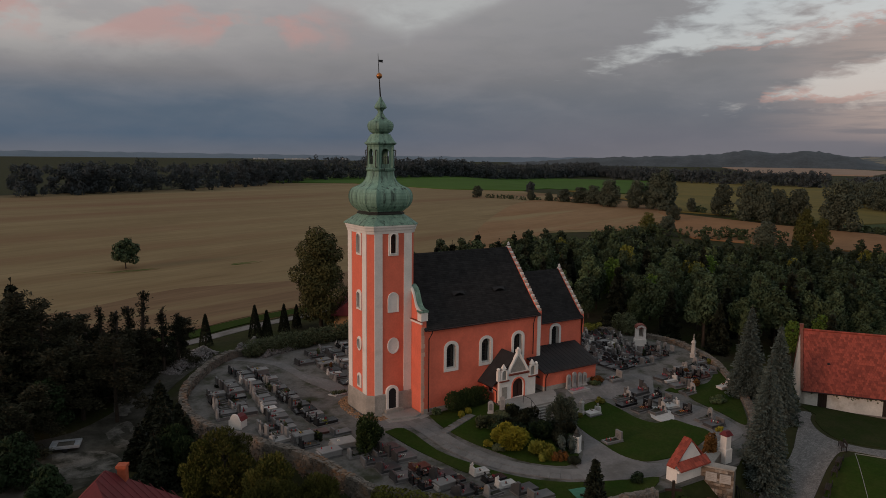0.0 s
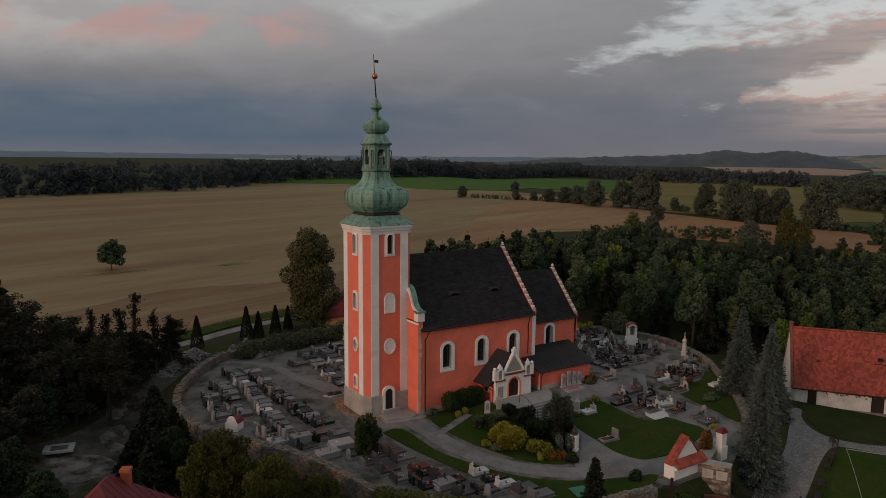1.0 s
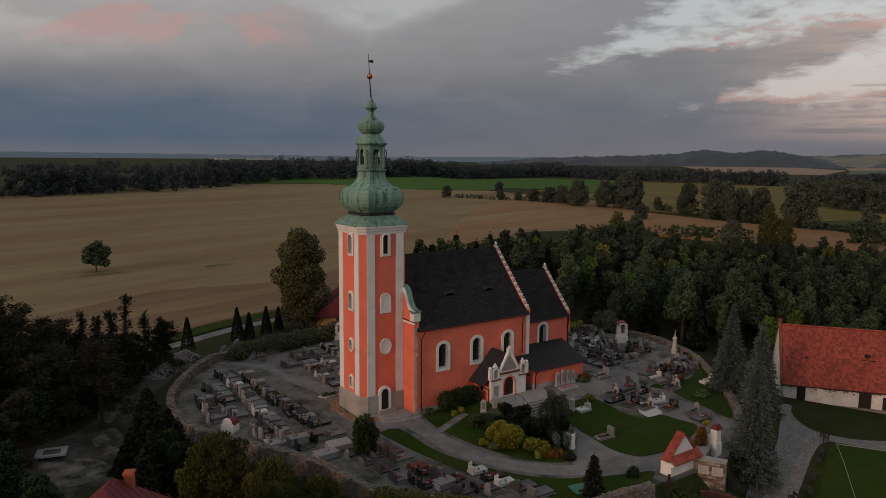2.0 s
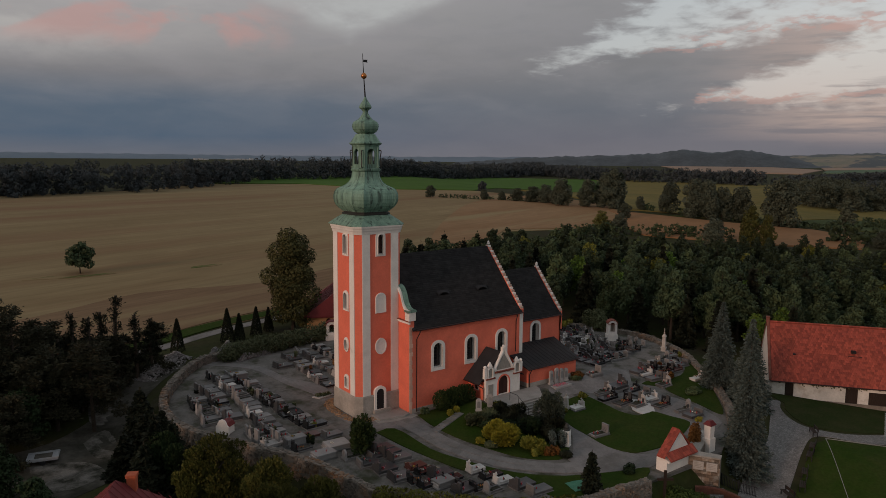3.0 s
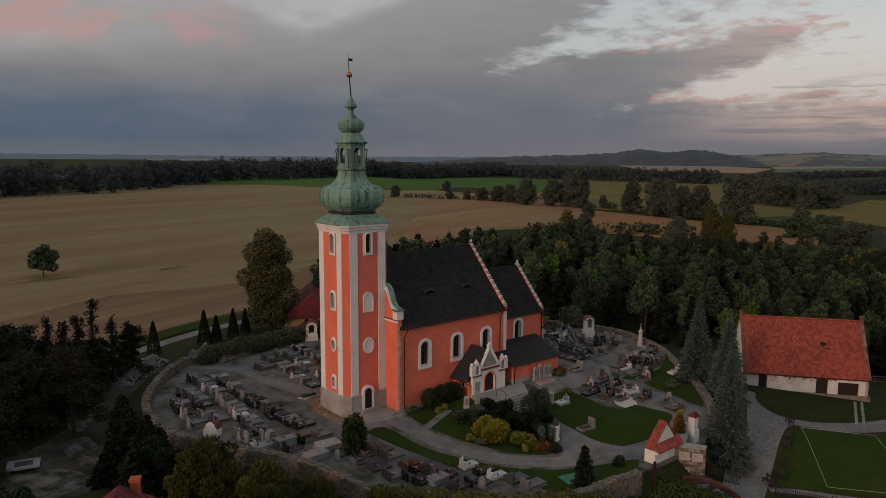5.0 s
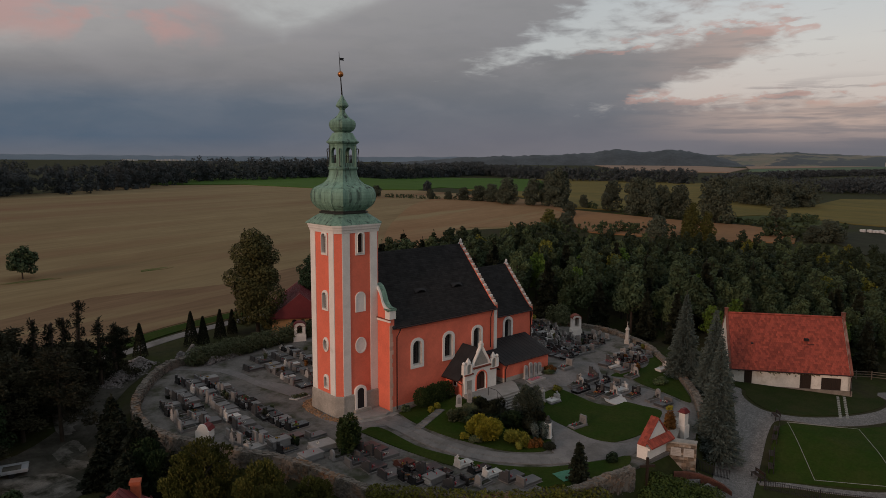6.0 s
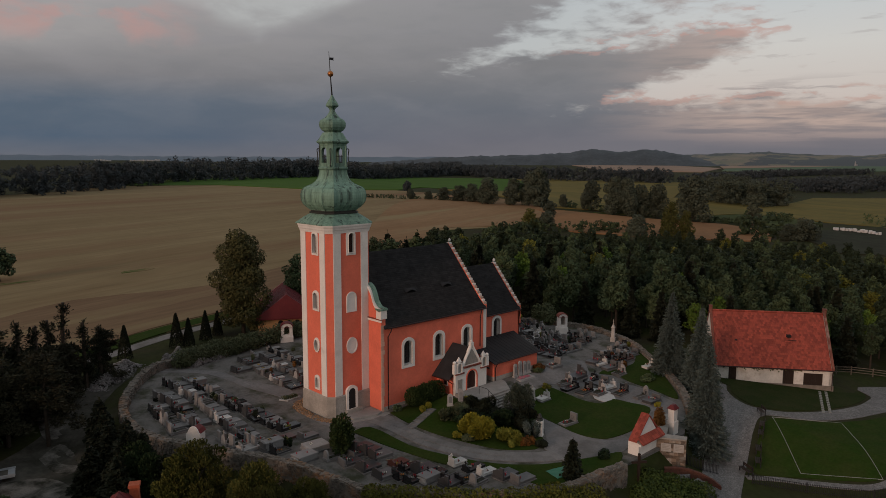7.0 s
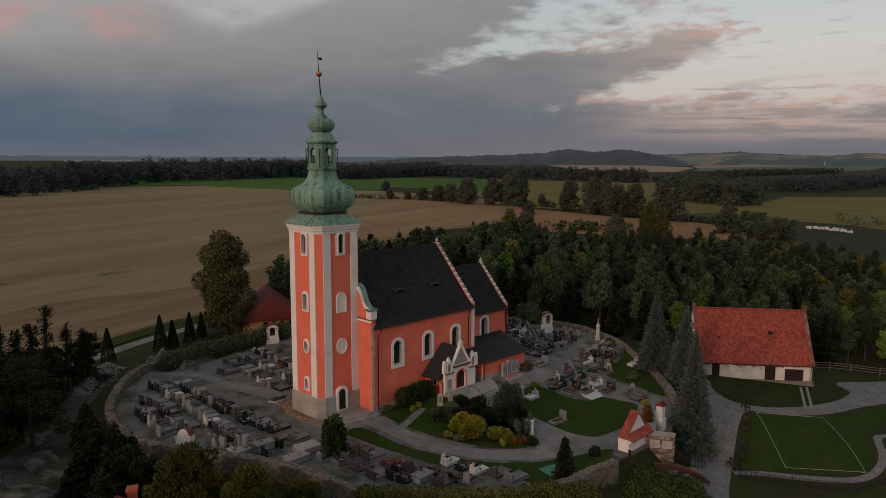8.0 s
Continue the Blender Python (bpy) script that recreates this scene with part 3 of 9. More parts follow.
def ellipse(c, z, rx, rz, n=20):
    return [(c + rx * math.cos(2 * math.pi * i / n), z + rz * math.sin(2 * math.pi * i / n)) for i in range(n)]


def octagon(cx, cy, h, k, z):
    return [(cx - h + k, cy - h, z), (cx + h - k, cy - h, z), (cx + h, cy - h + k, z), (cx + h, cy + h - k, z), (cx + h - k, cy + h, z), (cx - h + k, cy + h, z), (cx - h, cy + h - k, z), (cx - h, cy - h + k, z)]


church = thing("church", "salmon and white baroque church with a green copper onion tower", "church")
TX, TY, TH, TK = -0.15, -0.85, 2.95, 0.62
BASE, CORNICE = 2.55, 20.95
wx, sy = TX - TH, TY - TH
WC = TY - 0.5  # axis of the west windows

# tower: four broad walls and four narrow corner walls
s_holes = [arch(TX, 18.4, 20.65, 0.82), arch(TX - 0.2, 0.8, 3.15, 0.95)]
w_holes = [arch(WC, 18.4, 20.6, 0.82), arch(WC, 12.2, 14.05, 0.80), ellipse(WC, 8.1, 0.36, 0.62), arch(WC, 3.2, 4.45, 0.55)]
tower = part("tower", holed([(TX - TH + TK, -0.6), (TX + TH - TK, -0.6), (TX + TH - TK, CORNICE), (TX - TH + TK, CORNICE)], s_holes, "y", sy, sy + 0.6), M["salmon"], church, "salmon rendered tower wall")
part("tower_wall", holed([(TY - TH + TK, -0.6), (TY + TH - TK, -0.6), (TY + TH - TK, CORNICE), (TY - TH + TK, CORNICE)], w_holes, "x", wx, wx + 0.6), M["salmon"], tower)
part("tower_wall", Build().box(TX + TH - 0.6, TY - TH + TK, -0.6, TX + TH, TY + TH - TK, CORNICE), M["salmon"], tower)
part("tower_wall", Build().box(TX - TH + TK, TY + TH - 0.6, -0.6, TX + TH - TK, TY + TH, CORNICE), M["salmon"], tower)
ring = octagon(TX, TY, TH, TK, 0)
inner_ring = octagon(TX, TY, TH - 0.6, TK - 0.25, 0)
for i in (1, 3, 5, 7):
    q = [ring[i][:2], ring[(i + 1) % 8][:2], inner_ring[(i + 1) % 8][:2], inner_ring[i][:2]]
    part("tower_corner", Build().prism(q, -0.6, CORNICE), M["salmon"], tower)
# solid core coloured dark, to stand for the lack of light inside
part("tower_backing", Build().loft([octagon(TX, TY, TH - 0.75, TK - 0.25, z) for z in (0.0, CORNICE)]), M["copper_dark"], tower, "unlit inside of the tower")


def pilaster(face, u0, u1, z0, z1, parent, mat="white", proud=0.07):
    b = Build()
    if face == "s":
        b.box(u0, sy - proud, z0, u1, sy + 0.02, z1)
    elif face == "w":
        b.box(wx - proud, u0, z0, wx + 0.02, u1, z1)
    return part("pilaster", b, M[mat], parent, "white rendered corner strip")


for face, c, lo in (("s", TX, "x"), ("w", TY, "y")):
    half = TH - TK
    pilaster(face, c - half, c - half + 0.98, BASE, CORNICE, tower)
    pilaster(face, c + half - 0.98, c + half, BASE, CORNICE, tower)
plinth = Build().loft([octagon(TX, TY, TH + d, TK + 0.1, z) for d, z in ((0.22, -0.8), (0.20, 0.0), (0.14, BASE - 0.12), (0.02, BASE))])
part("plinth", plinth, M["stone"], tower, "weathered grey stone plinth")
cor = Build().loft([octagon(TX, TY, TH + d, TK + d * 0.3, z) for d, z in ((0.08, CORNICE - 0.3), (0.14, CORNICE), (0.2, CORNICE + 0.1), (0.24, CORNICE + 0.3), (0.30, CORNICE + 0.42), (0.32, CORNICE + 0.58))])
part("cornice", cor, M["white"], tower, "moulded white cornice")


def surround(hole, wide, axis, face, parent, proud=0.09, name="window_surround", mat="white"):
    us, ws = [p[0] for p in hole], [p[1] for p in hole]
    cu, cw = (min(us) + max(us)) / 2, (min(ws) + max(ws)) / 2
    hw, hh = (max(us) - min(us)) / 2, (max(ws) - min(ws)) / 2
    outer = [(cu + (u - cu) * (hw + wide) / hw, cw + (w - cw) * (hh + wide) / hh) for u, w in hole]
    return part(name, Build().band(outer, hole, axis, face - proud, face + 0.3), M[mat], parent)


def pane(hole, axis, face, parent, bars=2, rows=5, mat="glass"):
    """Glass set back in an opening, with thin leading."""
    back = face + 0.24
    us, ws = [p[0] for p in hole], [p[1] for p in hole]
    cu, cw = (min(us) + max(us)) / 2, (min(ws) + max(ws)) / 2
    hw, hh = (max(us) - min(us)) / 2, (max(ws) - min(ws)) / 2
    lined = [(cu + (u - cu) * (hw - 0.035) / hw, cw + (w - cw) * (hh - 0.035) / hh) for u, w in hole]
    part("reveal", Build().band(hole, lined, axis, face - 0.2, back + 0.01), M["white"], parent)
    g = part("pane", Build().wallplate(hole, axis, back, back + 0.03), M[mat], parent, "dark leaded pane")
    us, ws = [p[0] for p in hole], [p[1] for p in hole]
    b = Build()
    u0, u1, w0, w1 = min(us), max(us), min(ws), max(ws)
    for i in range(1, bars + 1):
        u = u0 + (u1 - u0) * i / (bars + 1)
        b.box(u - 0.018, back - 0.03, w0, u + 0.018, back, w1 - 0.1) if axis == "y" else b.box(back - 0.03, u - 0.018, w0, back, u + 0.018, w1 - 0.1)
    for i in range(1, rows + 1):
        w = w0 + (w1 - w0) * i / (rows + 1.5)
        b.box(u0, back - 0.03, w - 0.015, u1, back, w + 0.015) if axis == "y" else b.box(back - 0.03, u0, w - 0.015, back, u1, w + 0.015)
    part("glazing_bar", b, M["iron"], parent)
    return g


for h in s_holes[:1]:
    surround(h, 0.22, "y", sy, tower)
    pane(h, "y", sy, tower, 0, 13, "shutter")
surround(s_holes[1], 0.30, "y", sy - 0.2, tower, 0.06, "door_surround")
# near-black panel on the plinth stands for the shade in the open doorway
part("tower_door", Build().wallplate(s_holes[1], "y", sy - 0.215, sy - 0.17), M["iron"], tower, "arched door, ajar, its unlit gap a flat black panel")
for k, h in enumerate(w_holes):
    surround(h, 0.22, "x", wx, tower)
    pane(h, "x", wx, tower, 0 if k == 0 else 1, 13 if k == 0 else 4, "shutter" if k == 0 else "glass")
part("blind_window", Build().wallplate(arch(TX, 11.95, 13.95, 1.1), "y", sy - 0.05, sy + 0.02), M["white"], tower, "walled-up arched window painted white")
part("window_surround", Build().band(arch(TX, 11.95, 13.95, 1.1, grow=0.14), arch(TX, 11.95, 13.95, 1.1), "y", sy - 0.10, sy + 0.02), M["white"], tower)
part("blind_oculus", Build().wallplate(ellipse(TX, 8.0, 0.6, 0.78), "y", sy - 0.05, sy + 0.02), M["white"], tower, "round blind panel painted white")
part("window_surround", Build().band(ellipse(TX, 8.0, 0.74, 0.93), ellipse(TX, 8.0, 0.6, 0.78), "y", sy - 0.10, sy + 0.02), M["white"], tower)

# copper helm
PX, PY = -0.05, -0.6
KH = 0.31  # the helm is an octagon with broad faces and narrow corners


def helm(profile, shape):
    return Build().loft([octagon(PX, PY, r, r * k, z) for (r, z), k in zip(profile, shape)])


def even(profile, k=KH):
    return helm(profile, [k] * len(profile))


skirt = [(3.40, CORNICE + 0.56), (3.40, CORNICE + 0.66), (3.02, 21.95), (2.62, 22.3), (2.26, 22.55), (2.10, 22.68)]
part("helm_skirt", helm(skirt, [0.24, 0.24, 0.25, 0.27, 0.29, KH]), M["copper"], tower, "weathered green copper skirt roof")
bulb = [(2.12, 22.98), (2.22, 23.12), (2.50, 23.35), (2.74, 23.65), (2.90, 24.0), (2.97, 24.4), (2.97, 24.72), (2.90, 25.05), (2.78, 25.32), (2.62, 25.5), (2.28, 25.68), (1.92, 25.88), (1.62, 26.15), (1.42, 26.48), (1.30, 26.85), (1.25, 27.2), (1.23, 27.42)]
onion = part("onion", even(bulb), M["copper"], church, "bulging green copper onion, streaked with black")
part("neck", even([(2.16, 22.6), (2.24, 22.7), (2.24, 22.8), (2.08, 22.86), (2.08, 23.05)]), M["copper_dark"], onion)
part("lantern_base", even([(1.22, 27.38), (1.36, 27.5), (1.38, 27.66), (1.28, 27.74), (1.22, 27.82)]), M["copper"], onion)
lantern = part("lantern", even([(1.18, 30.02), (1.24, 30.16), (1.28, 30.3), (1.46, 30.42), (1.50, 30.55), (1.36, 30.66), (1.24, 30.86), (1.10, 31.14), (0.98, 31.36), (0.90, 31.52)]), M["copper"], church, "open copper lantern cap")
# piers at the corners, arched heads between them
corner = octagon(PX, PY, 1.13, 1.13 * KH, 0)
for i in range(8):
    (ax, ay, _), (bx, by, _) = corner[i], corner[(i + 1) % 8]
    wide = i % 2 == 0
    d = math.hypot(bx - ax, by - ay)
    ux, uy = (bx - ax) / d, (by - ay) / d
    turn_p = math.atan2(uy, ux)
    cxp, cyp = (ax + bx) / 2, (ay + by) / 2
    ix, iy = -uy, ux
    if not wide:
        b = Build().box(cxp - d / 2 - 0.06, cyp - 0.16, 27.78, cxp + d / 2 + 0.06, cyp + 0.16, 30.1, turn=turn_p)
        b.box(cxp - d / 2 - 0.10, cyp - 0.20, 29.45, cxp + d / 2 + 0.10, cyp + 0.20, 29.56, turn=turn_p)
        b.box(cxp - d / 2 - 0.10, cyp - 0.20, 27.78, cxp + d / 2 + 0.10, cyp + 0.20, 28.0, turn=turn_p)
        part("pier", b, M["copper"], lantern)
        ox, oy = (cxp - PX) / math.hypot(cxp - PX, cyp - PY), (cyp - PY) / math.hypot(cxp - PX, cyp - PY)
        line_s = curve([(1.46, 27.84), (1.74, 27.9), (1.78, 28.2), (1.70, 28.6), (1.72, 29.2), (1.78, 29.55), (1.70, 29.74), (1.46, 29.7)], 4)
        part("scroll", Build().tube([(PX + ox * r, PY + oy * r, z) for r, z in line_s], 0.06, 0.06, 5), M["copper_dark"], lantern, "thin blackened scroll bracket")
    else:
        half = d / 2 - 0.04
        hole = arch(0, 28.2, 29.9, 0.98, 8)
        web = holed([(-half, 27.8), (half, 27.8), (half, 30.1), (-half, 30.1)], [hole], "y", -0.07, 0.07)
        web.v = [(cxp + ux * x + ix * y, cyp + uy * x + iy * y, z) for x, y, z in web.v]
        part("arch_head", web, M["copper"], lantern)
        bal = Build()
        for q in (-0.28, 0.0, 0.28):
            bal.box(cxp + ux * q - 0.025, cyp + uy * q - 0.025, 28.2, cxp + ux * q + 0.025, cyp + uy * q + 0.025, 29.1)
        bal.tube([(cxp - ux * 0.5, cyp - uy * 0.5, 28.9), (cxp + ux * 0.5, cyp + uy * 0.5, 28.9)], 0.03, 0.03, 4)
        part("railing", bal, M["copper_dark"], lantern)
part("lantern_core", Build().lathe([(0.10, 27.7), (0.10, 30.3)], PX, PY, 8), M["copper_dark"], lantern)
small = [(0.72, 31.48), (0.74, 31.58), (1.00, 31.78), (1.17, 32.08), (1.22, 32.4), (1.20, 32.62), (1.10, 32.84), (0.92, 33.0), (0.68, 33.14), (0.44, 33.46), (0.27, 33.8), (0.23, 34.0), (0.34, 34.2), (0.56, 34.38), (0.58, 34.5), (0.50, 34.72), (0.38, 34.95), (0.24, 35.2), (0.14, 35.42), (0.09, 35.6)]
finial = part("finial", even(small), M["copper"], church, "small copper onion and vase")
part("collar", even([(0.86, 31.3), (0.94, 31.4), (0.80, 31.5)]), M["copper_dark"], finial)
part("rod", Build().tube([(PX, PY, 35.5), (PX - 0.1, PY + 0.1, 37.6), (PX - 0.2, PY + 0.2, 40.3)], 0.09, 0.025, 6), M["iron"], finial)
part("ball", Build().lathe([(0.05, 37.55)] + [(0.33 * math.cos(a), 37.88 + 0.33 * math.sin(a)) for a in [math.pi * (i / 8 - 0.5) for i in range(1, 8)]] + [(0.05, 38.22)], PX - 0.1, PY + 0.1, 12), M["gold"], finial, "gilded ball", True)
part("vane", Build().wallplate([(PX - 0.12, 39.38), (PX + 0.42, 39.36), (PX + 0.34, 39.52), (PX + 0.44, 39.66), (PX - 0.12, 39.64)], "y", PY + 0.15, PY + 0.17), M["iron"], finial, "iron weather vane")
# raised corner rolls, and the laps of the copper sheets
for i in range(8):
    pts = [octagon(PX, PY, r, r * KH, z)[i] for r, z in bulb]
    part("rib", Build().tube([(PX + (x - PX) * 1.006, PY + (y - PY) * 1.006, z) for x, y, z in pts], 0.035, 0.03, 5), M["copper"], onion)
seams = Build()
for i in range(8):
    for u in ((0.25, 0.5, 0.75) if i % 2 == 0 else (0.5,)):
        pts = []
        for r, z in bulb[2:10]:
            o = octagon(PX, PY, r * 1.002, r * 1.002 * KH, z)
            pts.append(tuple(Vector(o[i]).lerp(Vector(o[(i + 1) % 8]), u)))
        seams.tube(pts, 0.014, 0.014, 4)
for r, z in (bulb[3], bulb[5], bulb[7], bulb[9], bulb[12]):
    o = octagon(PX, PY, r * 1.002, r * 1.002 * KH, z)
    seams.tube([tuple(p) for p in o] + [tuple(o[0])], 0.014, 0.014, 4)
part("seam", seams, M["copper"], onion)

# nave
NX0, NX1, NY0, NY1, EAVE, RIDGE = 2.2, 19.35, -6.1, 7.3, 9.85, 17.55
RY = (NY0 + NY1) / 2
n_holes = [arch(c, 5.0, 7.9, 1.3) for c in (6.15, 11.05, 15.85)]
nave = part("nave_wall", holed([(NX0 + 0.6, -0.9), (NX1, -0.9), (NX1, EAVE + 0.2), (NX0 + 0.6, EAVE + 0.2)], n_holes, "y", NY0, NY0 + 0.9), M["salmon"], church, "salmon rendered nave wall with arched windows")
for h in n_holes:
    surround(h, 0.34, "y", NY0, nave, 0.08)
    pane(h, "y", NY0 + 0.25, nave, 2, 6)
part("nave_wall", Build().box(NX0 + 0.6, NY1 - 0.9, -0.9, NX1, NY1, EAVE), M["salmon"], church)
part("nave_plinth", Build().box(NX0 + 0.3, NY0 - 0.08, -0.9, NX1, NY0 + 0.02, 0.75), M["stone"], nave)
# west gable with scrolled parapet
SCROLL = curve([(-0.02, 12.12), (0.35, 12.10), (0.80, 12.28), (1.25, 12.75), (1.50, 13.35), (1.80, 13.95), (2.25, 14.42), (2.80, 14.62), (3.30, 14.42), (3.45, 14.1)], 4)


def scroll_gable(sign):
    """The west parapet: (across, height) outline from the ridge line out to the corner."""
    H = RY - NY0
    return [(RY, 0), (RY + sign * H, 0)] + [(RY + sign * (H - d), z) for d, z in SCROLL] + [(RY + sign * (H - 3.5), 15.2), (RY, 15.2)]


for sgn in (-1, 1):
    H = RY - NY0
    poly = [(u, w if w else -0.9) for u, w in scroll_gable(sgn)]
    part("west_gable", Build().wallplate(poly, "x", NX0, NX0 + 0.6), M["salmon"], church)
    rings, caps = [], []
    for d, w in SCROLL:
        u = RY + sgn * (H - d)
        rings.append([(NX0 - 0.12, u, w - 0.30), (NX0 - 0.12, u, w + 0.03), (NX0 + 0.70, u, w + 0.03), (NX0 + 0.70, u, w - 0.30)])
        caps.append([(NX0 + 0.16, u, w + 0.02), (NX0 + 0.10, u, w + 0.09), (NX0 + 0.78, u, w + 0.09), (NX0 + 0.78, u, w - 0.12)])
    part("scroll_coping", Build().loft(rings), M["white"], church, "white scrolled parapet coping")
    part("scroll_flashing", Build().loft(caps), M["copper"], church, "green copper flashing on the scroll")
    part("scroll_volute", Build().wallplate(ellipse(RY + sgn * (H - 3.05), 14.16, 0.42, 0.44, 16), "x", NX0 - 0.15, NX0 + 0.7), M["white"], church)
    uu = sorted((RY + sgn * (H + 0.12), RY + sgn * (H - 0.72)))
    part("pedestal", Build().box(NX0 - 0.12, uu[0], 10.95, NX0 + 0.75, uu[1], 11.98), M["white"], church, "white parapet pedestal")
    part("pedestal_cap", Build().box(NX0 - 0.20, uu[0] - 0.08, 11.92, NX0 + 0.83, uu[1] + 0.08, 12.12), M["copper"], church)
    vv = sorted((RY + sgn * (H + 0.14), RY + sgn * 2.5))
    part("string_course", Build().box(NX0 - 0.14, vv[0], 10.6, NX0 + 0.02, vv[1], 10.85), M["white"], church)
    part("ledge", Build().box(NX0 - 0.2, vv[0], 10.85, NX0 + 0.02, vv[1], 10.95), M["brown"], church)
rq = random.Random(4)
for i in range(22):
    w = 0.30 + 0.09 * (i % 2) + rq.uniform(-0.06, 0.06)
    part("quoin", Build().box(NX0 - 0.06, NY0 - 0.065, -0.3 + i * 0.48, NX0 + w, NY0 + 0.01, -0.3 + i * 0.48 + 0.47), M["quoin"], nave, "pale weathered corner quoin")
part("corner_strip", Build().box(NX1 - 0.5, NY0 - 0.07, 0.3, NX1 + 0.02, NY0 + 0.02, EAVE - 0.05), M["white"], nave)


def gable_roof(x0, x1, ry, half, eave, ridge, over, mat, thick=0.18):
    b = Build()
    k = (ridge - eave) / half
    for s in (-1, 1):
        lo = (ry + s * (half + over), eave - k * over)
        flare = (ry + s * (half - 0.9), eave + k * 0.9 - 0.18)
        prof = [lo, flare, (ry, ridge)]
        b.loft([[(x, y, z) for y, z in prof] + [(x, y, z - thick) for y, z in prof[::-1]] for x in (x0, x1)])
    return b


roof = part("nave_roof", gable_roof(NX0 + 0.3, NX1 - 0.25, RY, RY - NY0, EAVE + 0.38, RIDGE, 0.25, M["slate"]), M["slate"], church, "steep dark slate roof")
part("gutter", Build().tube([(NX0 + 0.7, NY0 - 0.33, 9.84), (NX1 - 0.2, NY0 - 0.33, 9.84)], 0.09, 0.09, 8), M["pipe"], roof)


def slope_rows(x0, x1, ry, half, eave, ridge, over, n, parent, seed):
    """Courses of slates on the south slope, each lapping over the one below."""
    k = (ridge - eave) / half
    rnd = random.Random(seed)

    def z_at(d):
        z_f = eave + k * 0.9 - 0.18
        if d > half - 0.9:
            return z_f + (eave - k * over - z_f) * (d - half + 0.9) / (over + 0.9)
        return z_f + (ridge - z_f) * (half - 0.9 - d) / (half - 0.9)
    b = Build()
    for i in range(n):
        d0, d1 = (half + over) * (1 - i / n), (half + over) * (1 - (i + 1) / n)
        x = x0
        while x < x1 - 0.01:
            w = min(rnd.uniform(0.3, 0.75), x1 - x)
            p = rnd.uniform(0.022, 0.045)
            z0, z1 = z_at(d0), z_at(d1)
            b.add([(x + 0.006, ry - d0, z0 + p), (x + w - 0.006, ry - d0, z0 + p), (x + w - 0.006, ry - d1, z1 + 0.012), (x + 0.006, ry - d1, z1 + 0.012), (x + 0.006, ry - d0, z0), (x + w - 0.006, ry - d0, z0)], [(0, 1, 2, 3), (4, 5, 1, 0)])
            x += w
    return tagged(part("slate", b, M["slates"], parent, "dark weathered roof slates"), kind="stuff")


slope_rows(NX0 + 0.65, NX1 - 0.3, RY, RY - NY0, EAVE + 0.38, RIDGE, 0.25, 38, roof, 71)


def eyebrow(x, y, parent):
    """A low eyebrow dormer on the south slope."""
    k = (RIDGE - EAVE - 0.38) / (RY - NY0)
    def zr(yy):
        return EAVE + 0.42 + k * (yy - NY0)
    us = [i / 7 - 1 for i in range(15)]
    def bump(u):
        return max(0.0, 1 - u * u) ** 1.2
    b = Build()
    b.loft([[(x + u * 0.85, y - 0.05 + f * 0.42, zr(y + f * 0.42) + 0.30 * bump(u) * (1 - f) ** 1.2 - 0.02 * f) for u in us] for f in (0, 0.25, 0.5, 0.75, 1.0)], cap=False, closed=False)
    b.loft([[(x + u * 0.85, y - 0.05, zr(y) + 0.30 * bump(u) - d) for u in us] for d in (0.0, 0.06)], cap=False, closed=False)
    part("eyebrow_dormer", b, M["slate"], parent)
    # black sheet across the front, for the shade inside the dormer
    part("dormer_opening", Build().add([(x + u * 0.66, y - 0.07, zr(y) - 0.02 + (0.22 * bump(u)) * t) for t in (0, 1) for u in us], [(i, i + 1, i + 16, i + 15) for i in range(14)]), M["void"], parent)


eyebrow(8.75, -3.7, roof)
eyebrow(14.7, -3.7, roof)


def crocket_gable(x, ry, half, eave, ridge, base_z, parent, n):
    """A gable wall that rises above the roof, with stepped pale coping stones."""
    k = (ridge - eave) / half
    g = part("east_gable", Build().wallplate([(ry - half, base_z), (ry + half, base_z), (ry + half, eave + 0.05), (ry, ridge + 0.1), (ry - half, eave + 0.05)], "x", x - 0.25, x + 0.25), M["salmon"], parent)
    for s in (-1, 1):
        for i in range(n):
            f = (i + 0.5) / n
            y, z = ry + s * half * (1 - f), eave + 0.12 + (ridge - eave) * f
            b = Build().loft([[(x + sx * (0.24 - e), y + sy_ * (0.11 - e * 0.5), z + dz - 0.05) for sx, sy_ in ((-1, -1), (1, -1), (1, 1), (-1, 1))] for e, dz in ((0.02, -0.2), (0.0, 0.1), (0.05, 0.17), (0.2, 0.2))])
            part("coping_stone", b, M["white" if i % 2 else "coping"], g)
    part("gable_finial", Build().lathe([(0.2, ridge + 0.25), (0.14, ridge + 0.36), (0.2, ridge + 0.46), (0.08, ridge + 0.58), (0.04, ridge + 0.66)], x, ry, 8), M["white"], g)
    return g


crocket_gable(NX1 - 0.1, RY, RY - NY0, EAVE + 0.34, RIDGE, 7.5, church, 24)
part("end_wall", Build().box(NX1 - 0.6, NY0 + 0.9, -0.9, NX1 - 0.02, NY1 - 0.9, 9.0), M["salmon"], church)

